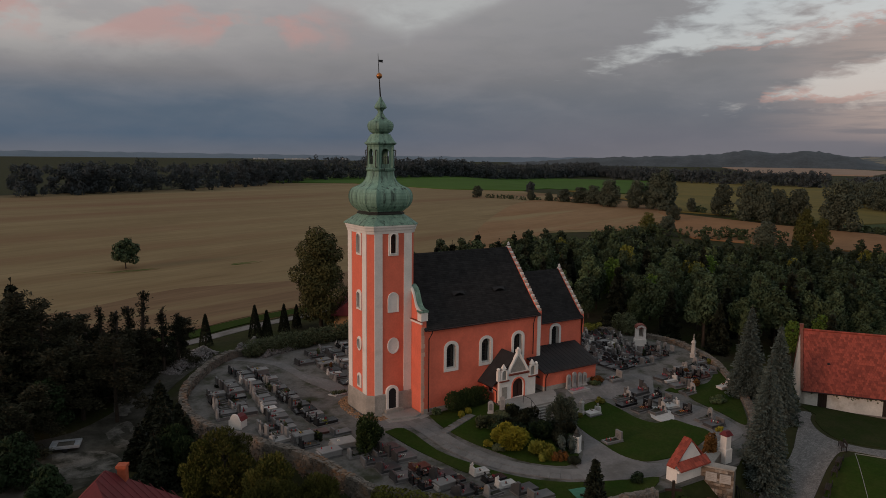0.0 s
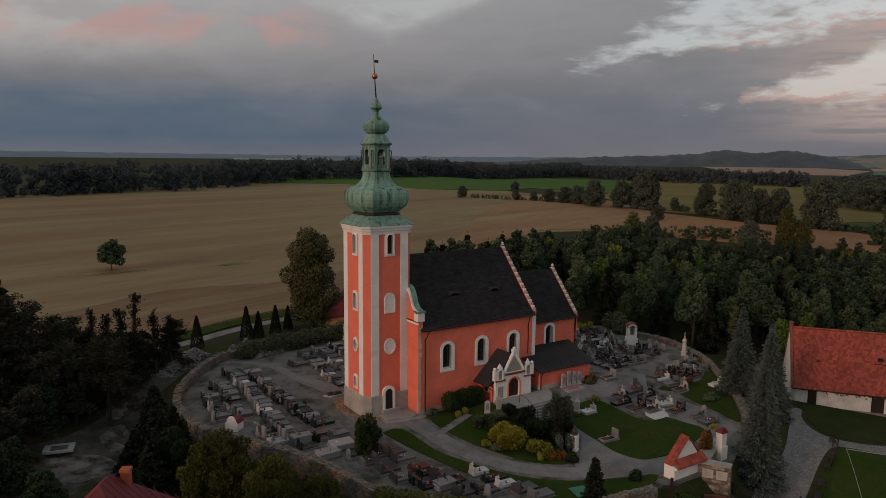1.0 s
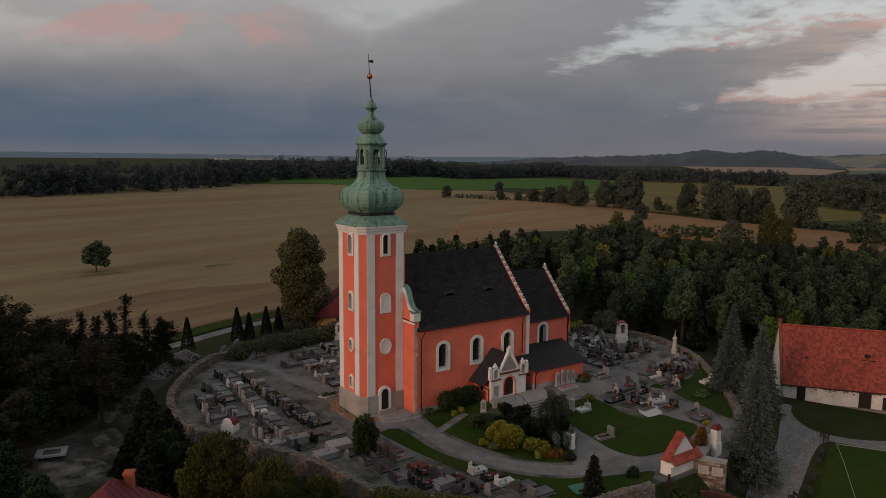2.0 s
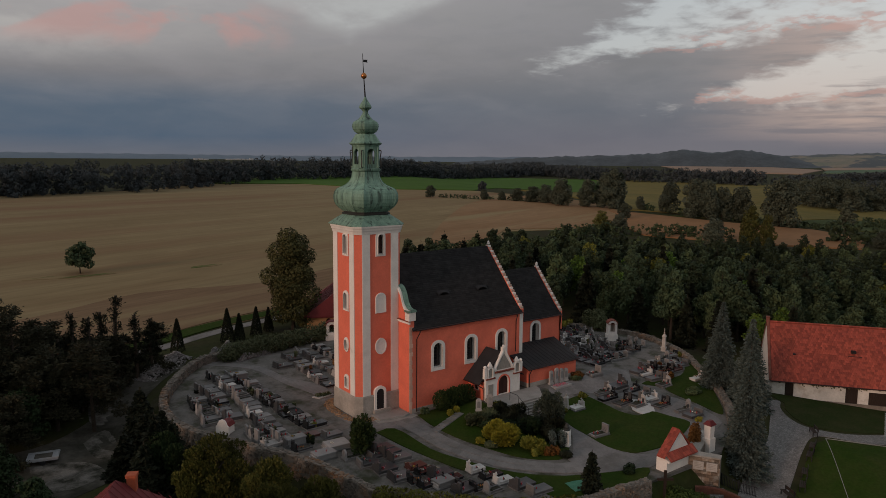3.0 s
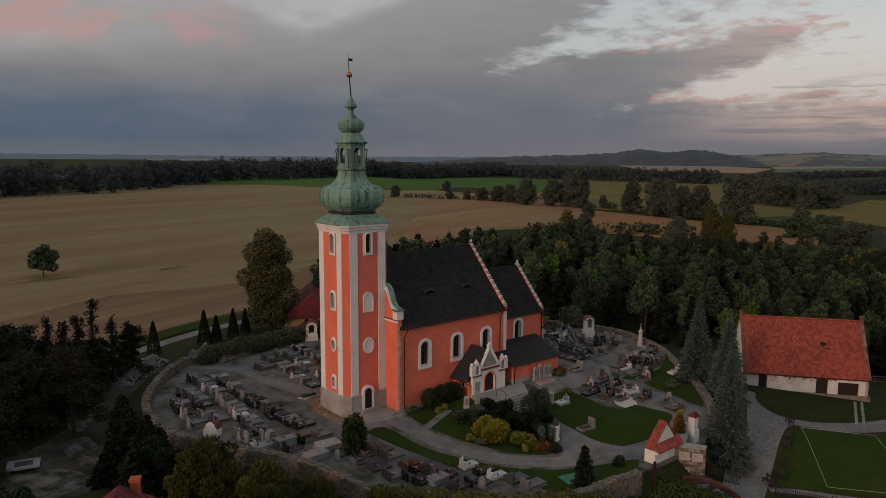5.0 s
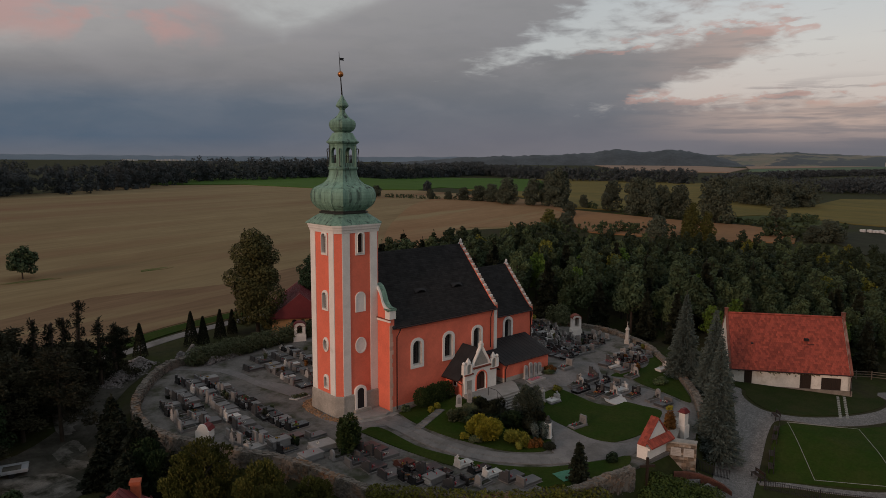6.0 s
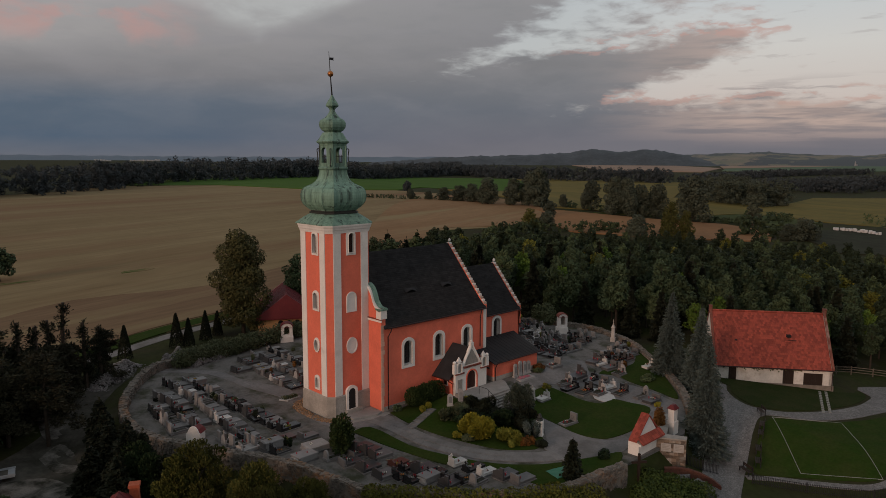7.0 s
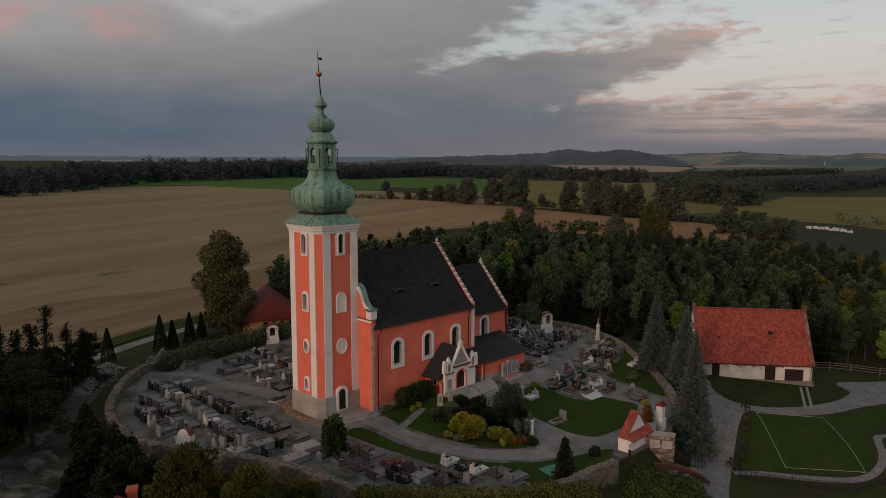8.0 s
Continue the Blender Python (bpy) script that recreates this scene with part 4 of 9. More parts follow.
# chancel
CX1, CY0, CE, CR = 28.15, -4.3, 8.05, 14.0
CY1 = 2 * RY - CY0
c_holes = [arch(23.4, 4.85, 7.55, 1.25)]
chancel = part("chancel_wall", holed([(NX1, -0.5), (CX1, -0.5), (CX1, CE + 0.3), (NX1, CE + 0.3)], c_holes, "y", CY0, CY0 + 0.8), M["salmon"], church, "salmon rendered chancel wall")
surround(c_holes[0], 0.34, "y", CY0, chancel, 0.08)
pane(c_holes[0], "y", CY0 + 0.25, chancel, 2, 6)
part("chancel_wall", Build().box(NX1, CY1 - 0.8, -0.5, CX1, CY1, CE), M["salmon"], church)
part("chancel_wall", Build().box(CX1 - 0.5, CY0 + 0.8, -0.5, CX1, CY1 - 0.8, CE), M["salmon"], church)
croof = part("chancel_roof", gable_roof(NX1 + 0.1, CX1 - 0.1, RY, RY - CY0, CE + 0.48, CR, 0.25, M["slate"]), M["slate"], church, "dark slate chancel roof")
part("gutter", Build().tube([(NX1 + 0.1, CY0 - 0.33, CE + 0.06), (CX1, CY0 - 0.33, CE + 0.06)], 0.08, 0.08, 8), M["pipe"], croof)
slope_rows(NX1 + 0.1, CX1 - 0.25, RY, RY - CY0, CE + 0.48, CR, 0.25, 30, croof, 72)
crocket_gable(CX1, RY, RY - CY0, CE + 0.44, CR, 6.0, church, 20)

# sacristy with a lean-to roof
SX0, SX1, SY0 = 17.5, 25.9, -9.3
sac = part("sacristy_wall", Build().box(SX0, SY0, 0.3, SX1, SY0 + 0.5, 3.55).wallplate([(SY0 + 0.5, 0.3), (NY0 - 0.02, 0.3), (NY0 - 0.02, 4.5), (SY0 + 0.5, 3.72)], "x", SX0, SX0 + 0.5).wallplate([(SY0 + 0.5, 0.3), (CY0, 0.3), (CY0, 5.0), (SY0 + 0.5, 3.72)], "x", SX1 - 0.5, SX1), M["salmon"], church, "low salmon sacristy")
part("sacristy_plinth", Build().box(SX0 - 0.06, SY0 - 0.06, 0.2, SX1 + 0.06, SY0 + 0.02, 1.75).box(SX0 - 0.06, SY0 + 0.02, 0.2, SX0 + 0.02, NY0 - 0.02, 1.75), M["stone"], sac)
sroof = Build()
def sz(y):
    return 3.62 + (y - (SY0 - 0.3)) * 0.30
poly = [(SX0 - 0.3, SY0 - 0.3), (SX1 + 0.35, SY0 - 0.3), (SX1 + 1.0, CY0 - 0.02), (NX1 + 0.05, CY0 - 0.02), (NX1 + 0.05, NY0 - 0.12), (SX0 - 0.3, NY0 - 0.12)]
sroof.loft([[(x, y, sz(y) - 0.12) for x, y in poly], [(x, y, sz(y)) for x, y in poly]])
sr = part("sacristy_roof", sroof, M["slate"], church, "dark standing-seam lean-to roof")
for i in range(13):
    x = SX0 + 0.3 + i * 0.66
    y1 = NY0 - 0.15 if x < NX1 else CY0 - 0.05
    part("seam", Build().tube([(x, SY0 - 0.28, sz(SY0 - 0.28) + 0.02), (x, y1, sz(y1) + 0.02)], 0.03, 0.03, 4), M["slate"], sr)
part("gutter", Build().tube([(SX0 - 0.3, SY0 - 0.36, 3.52), (SX1 + 0.35, SY0 - 0.36, 3.52)], 0.08, 0.08, 8), M["pipe"], sr)


def downpipe(pts, parent):
    return part("downpipe", Build().tube(pts, 0.065, 0.065, 8), M["pipe"], parent, "dark brown downpipe")


downpipe([(3.45, NY0 - 0.33, 9.8), (3.4, NY0 - 0.3, 9.5), (3.1, NY0 - 0.12, 8.8), (3.1, NY0 - 0.12, 0.4)], nave)
downpipe([(18.25, NY0 - 0.33, 9.8), (18.2, NY0 - 0.3, 9.5), (18.1, NY0 - 0.2, 8.9), (18.1, NY0 - 0.2, 5.0)], nave)
downpipe([(27.9, CY0 - 0.33, 8.0), (27.95, CY0 - 0.12, 6.9), (27.95, CY0 - 0.12, 0.6)], chancel)
downpipe([(SX0 + 0.2, SY0 - 0.35, 3.45), (SX0 + 0.12, SY0 - 0.12, 2.9), (SX0 + 0.12, SY0 - 0.12, 1.3)], sac)


# ---------- churchyard, paths and fields ----------
def shrink(poly, d):
    cx = sum(p[0] for p in poly) / len(poly)
    cy = sum(p[1] for p in poly) / len(poly)
    return [(x + (cx - x) * d / math.hypot(cx - x, cy - y), y + (cy - y) * d / math.hypot(cx - x, cy - y)) for x, y in poly]


M["yard"] = material("worn_grey_gravel", (0.158, 0.147, 0.136), 0.95, vary=0.35, scale=0.35, second=(0.105, 0.098, 0.088), bump=0.4, bump_scale=11, spec=0.1, stain=(0.045, 0.047, 0.028), stain_at=(0.50, 0.66), stain_scale=0.35)
drape("churchyard", shrink(YARD, 0.35), M["yard"], 0.05, 1.4, "grey gravel churchyard ground between the graves", "ground")
drape("main_path", curve([(-10.4, 25.0), (-6.0, 20.0), (-4.8, 12.0), (-3.4, 5.0), (-4.6, -1.0), (-4.2, -6.5), (-1.6, -8.2), (0.4, -9.6), (2.2, -8.2), (1.8, -6.3), (-1.0, -5.2), (-3.6, -3.0), (-3.6, 3.0), (-1.0, 8.0), (-3.5, 14.0), (-4.5, 20.5), (-9.0, 26.0)], 4), M["asphalt"], 0.085, 1.2, "worn grey asphalt path round the tower", "path")
drape("forecourt", curve([(9.6, -23.4), (11.6, -22.2), (15.4, -18.4), (17.2, -15.2), (18.4, -12.9), (20.4, -10.2), (25.6, -10.4), (29.6, -8.6), (33.4, -8.4), (35.6, -9.8), (33.2, -12.4), (31.4, -14.8), (34.0, -18.8), (33.6, -22.6), (31.4, -26.8), (27.0, -27.6), (25.4, -26.6), (27.4, -24.2), (27.6, -20.6), (29.8, -16.8), (24.8, -13.4), (20.4, -12.6), (18.4, -14.0), (17.2, -17.4), (15.4, -22.6), (16.2, -26.6), (18.6, -28.0), (15.0, -29.4), (11.6, -28.0), (8.6, -26.8)], 3), M["asphalt"], 0.085, 1.2, "grey paved forecourt and path to the gate", "path")
LAWNS = [
    ("sloping strip of mown lawn beside the paved path", [(-3.6, -8.4), (-1.4, -8.6), (-0.8, -14.2), (1.0, -18.2), (3.4, -22.6), (6.6, -25.8), (11.6, -28.2), (14.6, -29.4), (11.2, -30.9), (6.7, -30.2), (3.2, -28.9), (2.6, -26.6), (2.4, -23.2), (-0.4, -19.6), (-1.6, -16.4), (-3.0, -12.2)]),
    ("shaded garden lawn below the church wall", [(2.8, -6.9), (9.8, -7.4), (10.3, -9.6), (10.4, -12.4), (12.8, -13.4), (15.6, -16.6), (12.2, -21.2), (10.4, -22.2), (8.8, -22.9), (6.2, -20.6), (4.6, -17.4), (3.0, -13.6), (2.4, -10.2)]),
]
LAWNS += [
    ("dark green mown lawn with a few graves", [(18.6, -13.7), (20.8, -13.2), (23.2, -13.4), (24.2, -15.6), (24.2, -17.8), (25.2, -19.9), (27.6, -19.9), (28.2, -22.2), (28.4, -24.6), (25.4, -26.0), (21.8, -26.9), (18.5, -26.9), (16.0, -26.0), (15.3, -23.6), (15.8, -20.5), (16.1, -17.6), (17.0, -15.0)]),
    ("lawn inside the curved churchyard wall", [(33.6, -13.9), (35.4, -13.6), (38.3, -14.2), (41.4, -14.4), (44.6, -12.9), (46.8, -11.4), (45.4, -14.2), (42.6, -17.8), (38.6, -21.7), (34.6, -25.0), (33.6, -24.9), (34.6, -21.4), (34.9, -17.6), (35.4, -15.8)]),
]
for label, poly in LAWNS:
    drape("lawn", curve(poly + poly[:1], 3)[:-1], M["lawn"], 0.12, 1.2, label, "lawn")

M["sand"] = material("pale_trampled_sand", (0.30, 0.25, 0.19), 0.95, vary=0.3, scale=0.8, bump=0.3, bump_scale=10, spec=0.06, stain=(0.10, 0.10, 0.05), stain_at=(0.5, 0.66), stain_scale=0.7)
SAND = [(-4.6, -15.2), (-3.4, -16.0), (-2.0, -18.0), (-1.2, -19.6), (-2.0, -20.0), (-3.2, -18.8), (-4.4, -17.0)]
drape("sand_patch", curve(SAND + SAND[:1], 3)[:-1], M["sand"], 0.14, 1.2, "trampled sandy edge between lawn and graves", "ground")
# paved path, slab by slab
path_line = curve([(0.4, -7.0), (0.75, -10.0), (1.2, -14.0), (2.6, -17.9), (4.7, -21.3), (7.6, -24.4), (10.2, -25.6)], 5)
pave = thing("paved_path", "path of large grey concrete slabs curving past the garden", "path", kind="structure")
drape("path_bed", ribbon(path_line, 2.35), M["asphalt"], 0.10, 1.2, "grey grit bed under the paving slabs", "path")
lens, total = [0.0], 0.0
for (ax, ay), (bx, by) in zip(path_line, path_line[1:]):
    total += math.hypot(bx - ax, by - ay)
    lens.append(total)


def along_path(d):
    for i in range(len(lens) - 1):
        if lens[i + 1] >= d:
            f = (d - lens[i]) / (lens[i + 1] - lens[i])
            a, b = path_line[i], path_line[i + 1]
            return a[0] + (b[0] - a[0]) * f, a[1] + (b[1] - a[1]) * f, math.atan2(b[1] - a[1], b[0] - a[0])
    return (*path_line[-1], 0.0)


slab_mesh = Build().loft([[(x * s, y * s2, z) for x, y in ((-1, -1), (1, -1), (1, 1), (-1, 1))] for s, s2, z in ((0.466, 0.552, -0.12), (0.466, 0.552, 0.075), (0.458, 0.544, 0.085))]).mesh("slab", M["slabpave"])
pr = random.Random(11)
for i in range(int(total / 0.94)):
    px_, py_, pa = along_path(0.47 + i * 0.94)
    for side in (-0.56, 0.56):
        qx, qy = px_ - math.sin(pa) * side, py_ + math.cos(pa) * side
        tilt = math.degrees(math.atan((ground_z(qx + 0.5 * math.cos(pa), qy + 0.5 * math.sin(pa)) - ground_z(qx - 0.5 * math.cos(pa), qy - 0.5 * math.sin(pa)))))
        shared("slab", slab_mesh, pave, pose(qx, qy, ground_z(qx, qy) + 0.035 + pr.uniform(0, 0.012), 0, 0, math.degrees(pa)) @ pose(0, 0, 0, pr.uniform(-0.5, 0.5), -tilt, 0))
narrow = thing("stepping_path", "narrow path of grey flagstones through the garden", "path", kind="structure")
for i in range(7):
    f = i / 6
    qx, qy = 2.1 + 4.2 * f, -11.3 + 1.4 * f
    shared("slab", slab_mesh, narrow, pose(qx, qy, ground_z(qx, qy) + 0.08, 0, 0, 18) @ Matrix.Diagonal((0.80, 0.85, 1, 1)))

# terrace before the porch, with steps
terrace = part("terrace", Build().prism([(10.6, -9.35), (18.8, -9.35), (18.4, -10.4), (16.7, -12.6), (11.2, -12.6)], -0.5, 1.26), M["terrace"])
tagged(terrace, "pale stone terrace before the church porch", "terrace", kind="structure")
stair = thing("terrace_steps", "broad grey stone steps up to the porch terrace", "steps", kind="structure")
for i in range(6):
    part("step", Build().box(12.7, -12.6 - 0.34 * (i + 1), -0.9, 16.6 - 0.06 * i, -12.6 - 0.34 * i, 1.26 - 0.18 * (i + 1)), M["terrace"], stair)
rail = thing("handrail", "thin black iron handrail beside the steps", "handrail")
part("rail", Build().tube([(12.6, -11.4, 2.2), (12.6, -12.6, 2.2), (12.6, -14.6, 1.15)], 0.03, 0.03, 6), M["iron"], rail)
for yy, zz in ((-11.4, 2.2), (-12.9, 2.05), (-14.5, 1.2)):
    part("post", Build().tube([(12.6, yy, zz - 1.1), (12.6, yy, zz)], 0.03, 0.03, 6), M["iron"], rail)
entry = thing("tower_steps", "two wide shallow stone steps at the tower door", "steps", kind="structure")
part("step", Build().prism([(-1.6, -4.0), (2.15, -4.0), (2.15, -6.2), (1.2, -6.6), (-1.6, -6.0)], -0.3, 0.42), M["terrace"], entry)
part("step", Build().prism([(-2.0, -4.0), (2.2, -4.0), (2.9, -6.9), (1.2, -7.3), (-2.0, -6.4)], -0.4, 0.22), M["terrace"], entry)
part("landing", Build().box(-1.3, -4.4, 0, 0.9, -3.95, 0.78), M["stone"], entry)

# pebbles round the tower foot
peb = Build()
rb = random.Random(3)
M["pebble"] = material("rusty_pebbles", (0.30, 0.17, 0.09), 0.9, vary=0.3, scale=2, bump=0.2, island=0.4)
line = curve([(2.2, 3.4), (-1.6, 3.2), (-3.5, 2.0), (-3.85, -0.8), (-3.75, -3.2), (-2.9, -4.4), (-1.6, -4.7)], 8)
for i in range(900):
    (ax, ay), (bx, by) = (lambda k: (line[k], line[k + 1]))(rb.randrange(len(line) - 1))
    f, o = rb.random(), rb.uniform(-0.75, 0.35)
    d = math.hypot(bx - ax, by - ay)
    x, y = ax + (bx - ax) * f + (by - ay) / d * -o, ay + (by - ay) * f - (bx - ax) / d * -o
    r = rb.uniform(0.05, 0.13)
    z = ground_z(x, y) + 0.08
    peb.lathe([(r * 0.7, z - 0.05), (r, z + r * 0.2), (r * 0.5, z + r * 0.6)], x, y, 5, rb.uniform(0, 3))
tagged(part("gravel_bed", peb, M["pebble"]), "rust-coloured pebbles along the tower foot", "gravel", kind="stuff")


# ---------- churchyard wall ----------
M["wallstone"] = material("mixed_fieldstone", (0.165, 0.145, 0.122), 0.95, vary=0.4, scale=1.6, bump=0.8, bump_scale=6, island=0.28, stain=(0.20, 0.115, 0.065), stain_at=(0.54, 0.66), stain_scale=0.22)
wall_line = curve(YARD[26:] + YARD[:24], 4)


def churchyard_wall(line, name, label, height, thick=0.8):
    core, stones = Build(), Build()
    rs = random.Random(len(line))
    run = 0.0
    for (ax, ay), (bx, by) in zip(line, line[1:]):
        d = math.hypot(bx - ax, by - ay)
        ux, uy = (bx - ax) / d, (by - ay) / d
        ox, oy = uy, -ux  # towards the outside on one hand
        za, zb = (yard_z(x, y) + height + 0.5 * smoothstep(4, 15, y) * smoothstep(-4, -10, x) + 0.07 * math.sin(x * 1.3 + y * 2.1) for x, y in ((ax, ay), (bx, by)))
        lows = [min(outer_z(ax + s * ox, ay + s * oy), yard_z(ax, ay)) - 0.6 for s in (-1.0, 1.0)]
        low = min(lows)
        t = thick / 2
        core.loft([[(x + ox * s * t * w, y + oy * s * t * w, z) for s, z, w in ((-1, low, 1.15), (1, low, 1.15), (1, zt, 1), (-1, zt, 1))] for x, y, zt in ((ax, ay, za), (bx + ux * 0.02, by + uy * 0.02, zb))])
        p = rs.uniform(0, 0.3)
        while p < d:
            w = rs.uniform(0.20, 0.46)
            f = min(1, (p + w / 2) / d)
            x, y, zt = ax + (bx - ax) * f, ay + (by - ay) * f, za + (zb - za) * f
            ang = math.atan2(uy, ux)
            # coping
            for s in (-0.68, 0.0, 0.68):
                if rs.random() < 0.85:
                    off = rs.uniform(-0.15, 0.15)
                    cx_, cy_ = x + ox * s * t + ux * off, y + oy * s * t + uy * off
                    h, k = rs.uniform(0.0, 0.11), rs.uniform(0.26, 0.44)
                    n0 = len(stones.v)
                    stones.box(cx_ - w / 2, cy_ - t * k, zt - 0.08, cx_ + w / 2, cy_ + t * k, zt + h, turn=ang + rs.uniform(-0.5, 0.5))
                    stones.v[n0:] = [(a + rs.uniform(-0.04, 0.04), b_ + rs.uniform(-0.04, 0.04), c + rs.uniform(-0.03, 0.03)) for a, b_, c in stones.v[n0:]]
            for side in (-1, 1):
                zz = zt - 0.06
                bottom = max(low + 0.3, zt - 3.2) if side == (1 if lows[1] < lows[0] else -1) else yard_z(ax, ay) - 0.1
                while zz > bottom:
                    hh = rs.uniform(0.13, 0.30)
                    if rs.random() < 0.72:
                        pr_ = rs.uniform(0.01, 0.07)
                        off = rs.uniform(-0.12, 0.12)
                        cx_, cy_ = x + ox * side * (t + pr_ / 2) + ux * off, y + oy * side * (t + pr_ / 2) + uy * off
                        ww, lift = w * rs.uniform(0.6, 1.05), rs.uniform(-0.05, 0.05)
                        n0 = len(stones.v)
                        stones.box(cx_ - ww / 2, cy_ - pr_ - 0.03, zz - hh + 0.03, cx_ + ww / 2, cy_ + pr_, zz, turn=ang + rs.uniform(-0.06, 0.06))
                        stones.v[n0:] = [(a + rs.uniform(-0.025, 0.025), b_ + rs.uniform(-0.025, 0.025), c + lift + rs.uniform(-0.04, 0.04)) for a, b_, c in stones.v[n0:]]
                    zz -= hh
            p += w
    w_ob = part(name, core, M["mortar"])
    tagged(w_ob, label, "wall", kind="structure")
    tagged(part("fieldstone", stones, M["wallstone"], w_ob), kind="stuff")
    return w_ob


churchyard_wall(wall_line, "churchyard_wall", "old fieldstone wall that rings the churchyard", 0.62)

# ---------- road, pitch and paths by the barn ----------
cob = [(15.6, -37.4), (25.9, -32.9), (33.7, -30.9), (38.2, -28.8), (42.1, -26.8), (45.0, -24.6), (46.6, -25.6), (44.1, -27.0), (41.8, -29.2), (40.8, -31.7), (42.3, -34.5), (45.5, -36.7), (49.3, -38.3), (54.3, -39.6), (58.7, -39.8), (61.0, -39.4), (64.0, -37.0), (72.0, -41.4), (90.0, -47.0), (90.0, -52.0), (66.0, -46.0), (59.6, -44.2), (55.4, -42.7), (47.8, -40.7), (42.7, -37.9), (39.4, -34.0), (36.0, -34.1), (29.8, -36.0), (23.4, -38.2), (19.5, -39.7), (14.0, -42.5), (10.5, -40.0)]
drape("barn_road", curve(cob + cob[:1], 3)[:-1], M["cobble"], 0.05, 1.6, "grey sett-paved lane that forks before the barn", "road")
drape("curved_path", ribbon(curve([(25.6, -37.6), (27.6, -40.0), (29.0, -42.6), (31.6, -47.0), (33.8, -48.6), (36.4, -48.9), (38.9, -48.4), (42.6, -47.1), (44.4, -46.9), (47.0, -48.6), (52.0, -53.0)], 5), 0.85), M["cobble"], 0.06, 1.5, "narrow paved path that bends round the playing field", "path")
pitch_poly = [(39.2, -34.9), (42.6, -38.5), (47.4, -41.3), (53.0, -43.2), (57.0, -44.4), (56.0, -46.0), (47.5, -46.2), (43.8, -45.9), (41.6, -46.4), (38.4, -47.6), (35.6, -48.0), (33.6, -47.6), (32.2, -46.2), (29.6, -41.9), (27.2, -38.0), (30.0, -36.7), (36.0, -34.8)]
drape("playing_field", curve(pitch_poly + pitch_poly[:1], 3)[:-1], M["lawn"], 0.055, 1.6, "close-mown dark green playing field", "lawn")
M["roughlawn"] = material("rough_dark_lawn", (0.019, 0.030, 0.007), 0.95, vary=0.4, scale=0.4, second=(0.030, 0.034, 0.012), bump=0.6, bump_scale=6, spec=0.05)
drape("barn_lawn", curve([(44.4, -27.4), (46.6, -26.2), (48.9, -24.0), (58.6, -36.2), (61.8, -37.6), (60.6, -38.9), (58.4, -39.3), (54.4, -39.1), (49.5, -37.8), (45.8, -36.2), (42.8, -34.0), (41.5, -31.7), (42.5, -29.4)], 3), M["roughlawn"], 0.055, 1.6, "rough dark lawn before the barn", "lawn")
M["chalk"] = material("white_line_paint", (0.25, 0.255, 0.23), 0.9, vary=0.2, scale=2, bump=0.1)
for a, b in (((39.4, -34.7), (30.1, -41.4)), ((30.1, -41.4), (33.9, -48.0)), ((33.9, -48.0), (45.2, -40.6)), ((39.4, -34.7), (45.2, -40.6))):
    wide = 0.055 if b != (45.2, -40.6) or a == (33.9, -48.0) else 0.045
    drape("pitch_line", ribbon([(a[0] + (b[0] - a[0]) * i / 8, a[1] + (b[1] - a[1]) * i / 8) for i in range(9)], wide), M["chalk"], 0.075, 1.6, "chalk line on the playing field", "line marking")
strip_mesh = Build().box(-0.24, -0.16, -0.05, 0.24, 0.16, 0.05).mesh("flagstone", M["chalk"])
for off in (0.0, 1.0):
    tw = thing("wheel_track", "line of pale flagstones leading to the garage door", "path", kind="structure")
    for i in range(12):
        f = i / 11
        x, y = 55.9 + 0.75 * off - 8.4 * f, -34.6 - 0.55 * off - 3.2 * f
        shared("flagstone", strip_mesh, tw, pose(x, y, ground_z(x, y) + 0.05, 0, 0, 21 + rb.uniform(-6, 6)))

# lane and trodden ground on the west side
drape("farm_lane", ribbon(curve([(-60, 20), (-34, 31.5), (-22, 35.5), (-13.5, 37.4), (-2.6, 42.2), (9.7, 45.6), (26, 48.5), (60, 62)], 6), 2.2), M["asphalt"], 0.06, 2.0, "pale farm lane along the field", "lane")
drape("earth_yard", curve([(-44, -4), (-32, 0), (-25.5, 3.5), (-23.8, 9.5), (-21.2, 17.0), (-17, 23.0), (-12, 28.5), (-15.0, 30.0), (-20.5, 25.0), (-25.5, 18.5), (-31.0, 14.0), (-37.0, 12.5), (-46, 8)], 3), M["dirt"], 0.04, 1.6, "trodden bare earth behind the churchyard", "ground")
drape("stubble_field", [(-330, 40), (-60, 25), (-34, 34), (-13.5, 39.4), (-2.6, 44.4), (9.7, 47.8), (26, 50.8), (60, 64), (95, 84), (128, 118), (160, 116), (188, 120), (226, 148), (240, 176), (248, 240), (254, 292), (238, 310), (219, 330), (205, 440), (139, 480), (69, 392), (-30, 350), (-330, 330)], M["stubble"], 0.12, 16, "harvested stubble field, pale brown", "field")
M["weeds"] = material("weedy_stubble", (0.215, 0.160, 0.085), 0.95, vary=0.25, scale=0.05, bump=0.5, bump_scale=1.2, spec=0.05, stretch=(0.3, 2.2, 1), turn=10, stain=(0.045, 0.075, 0.016), stain_at=(0.47, 0.56), stain_scale=0.16)
for poly in ([(-24, 98.5), (-18, 97), (-12, 96.6), (-6, 97.6), (-8, 98.6), (-14, 98.4), (-19, 100)], [(10, 96), (16, 96.5), (18, 98.5), (11, 97.6)], [(128, 126), (140, 127), (150, 133), (137, 134)]):
    drape("weed_patch", curve(poly + poly[:1], 3)[:-1], M["weeds"], 0.2, 6, "green weeds left standing in the stubble", "weeds")
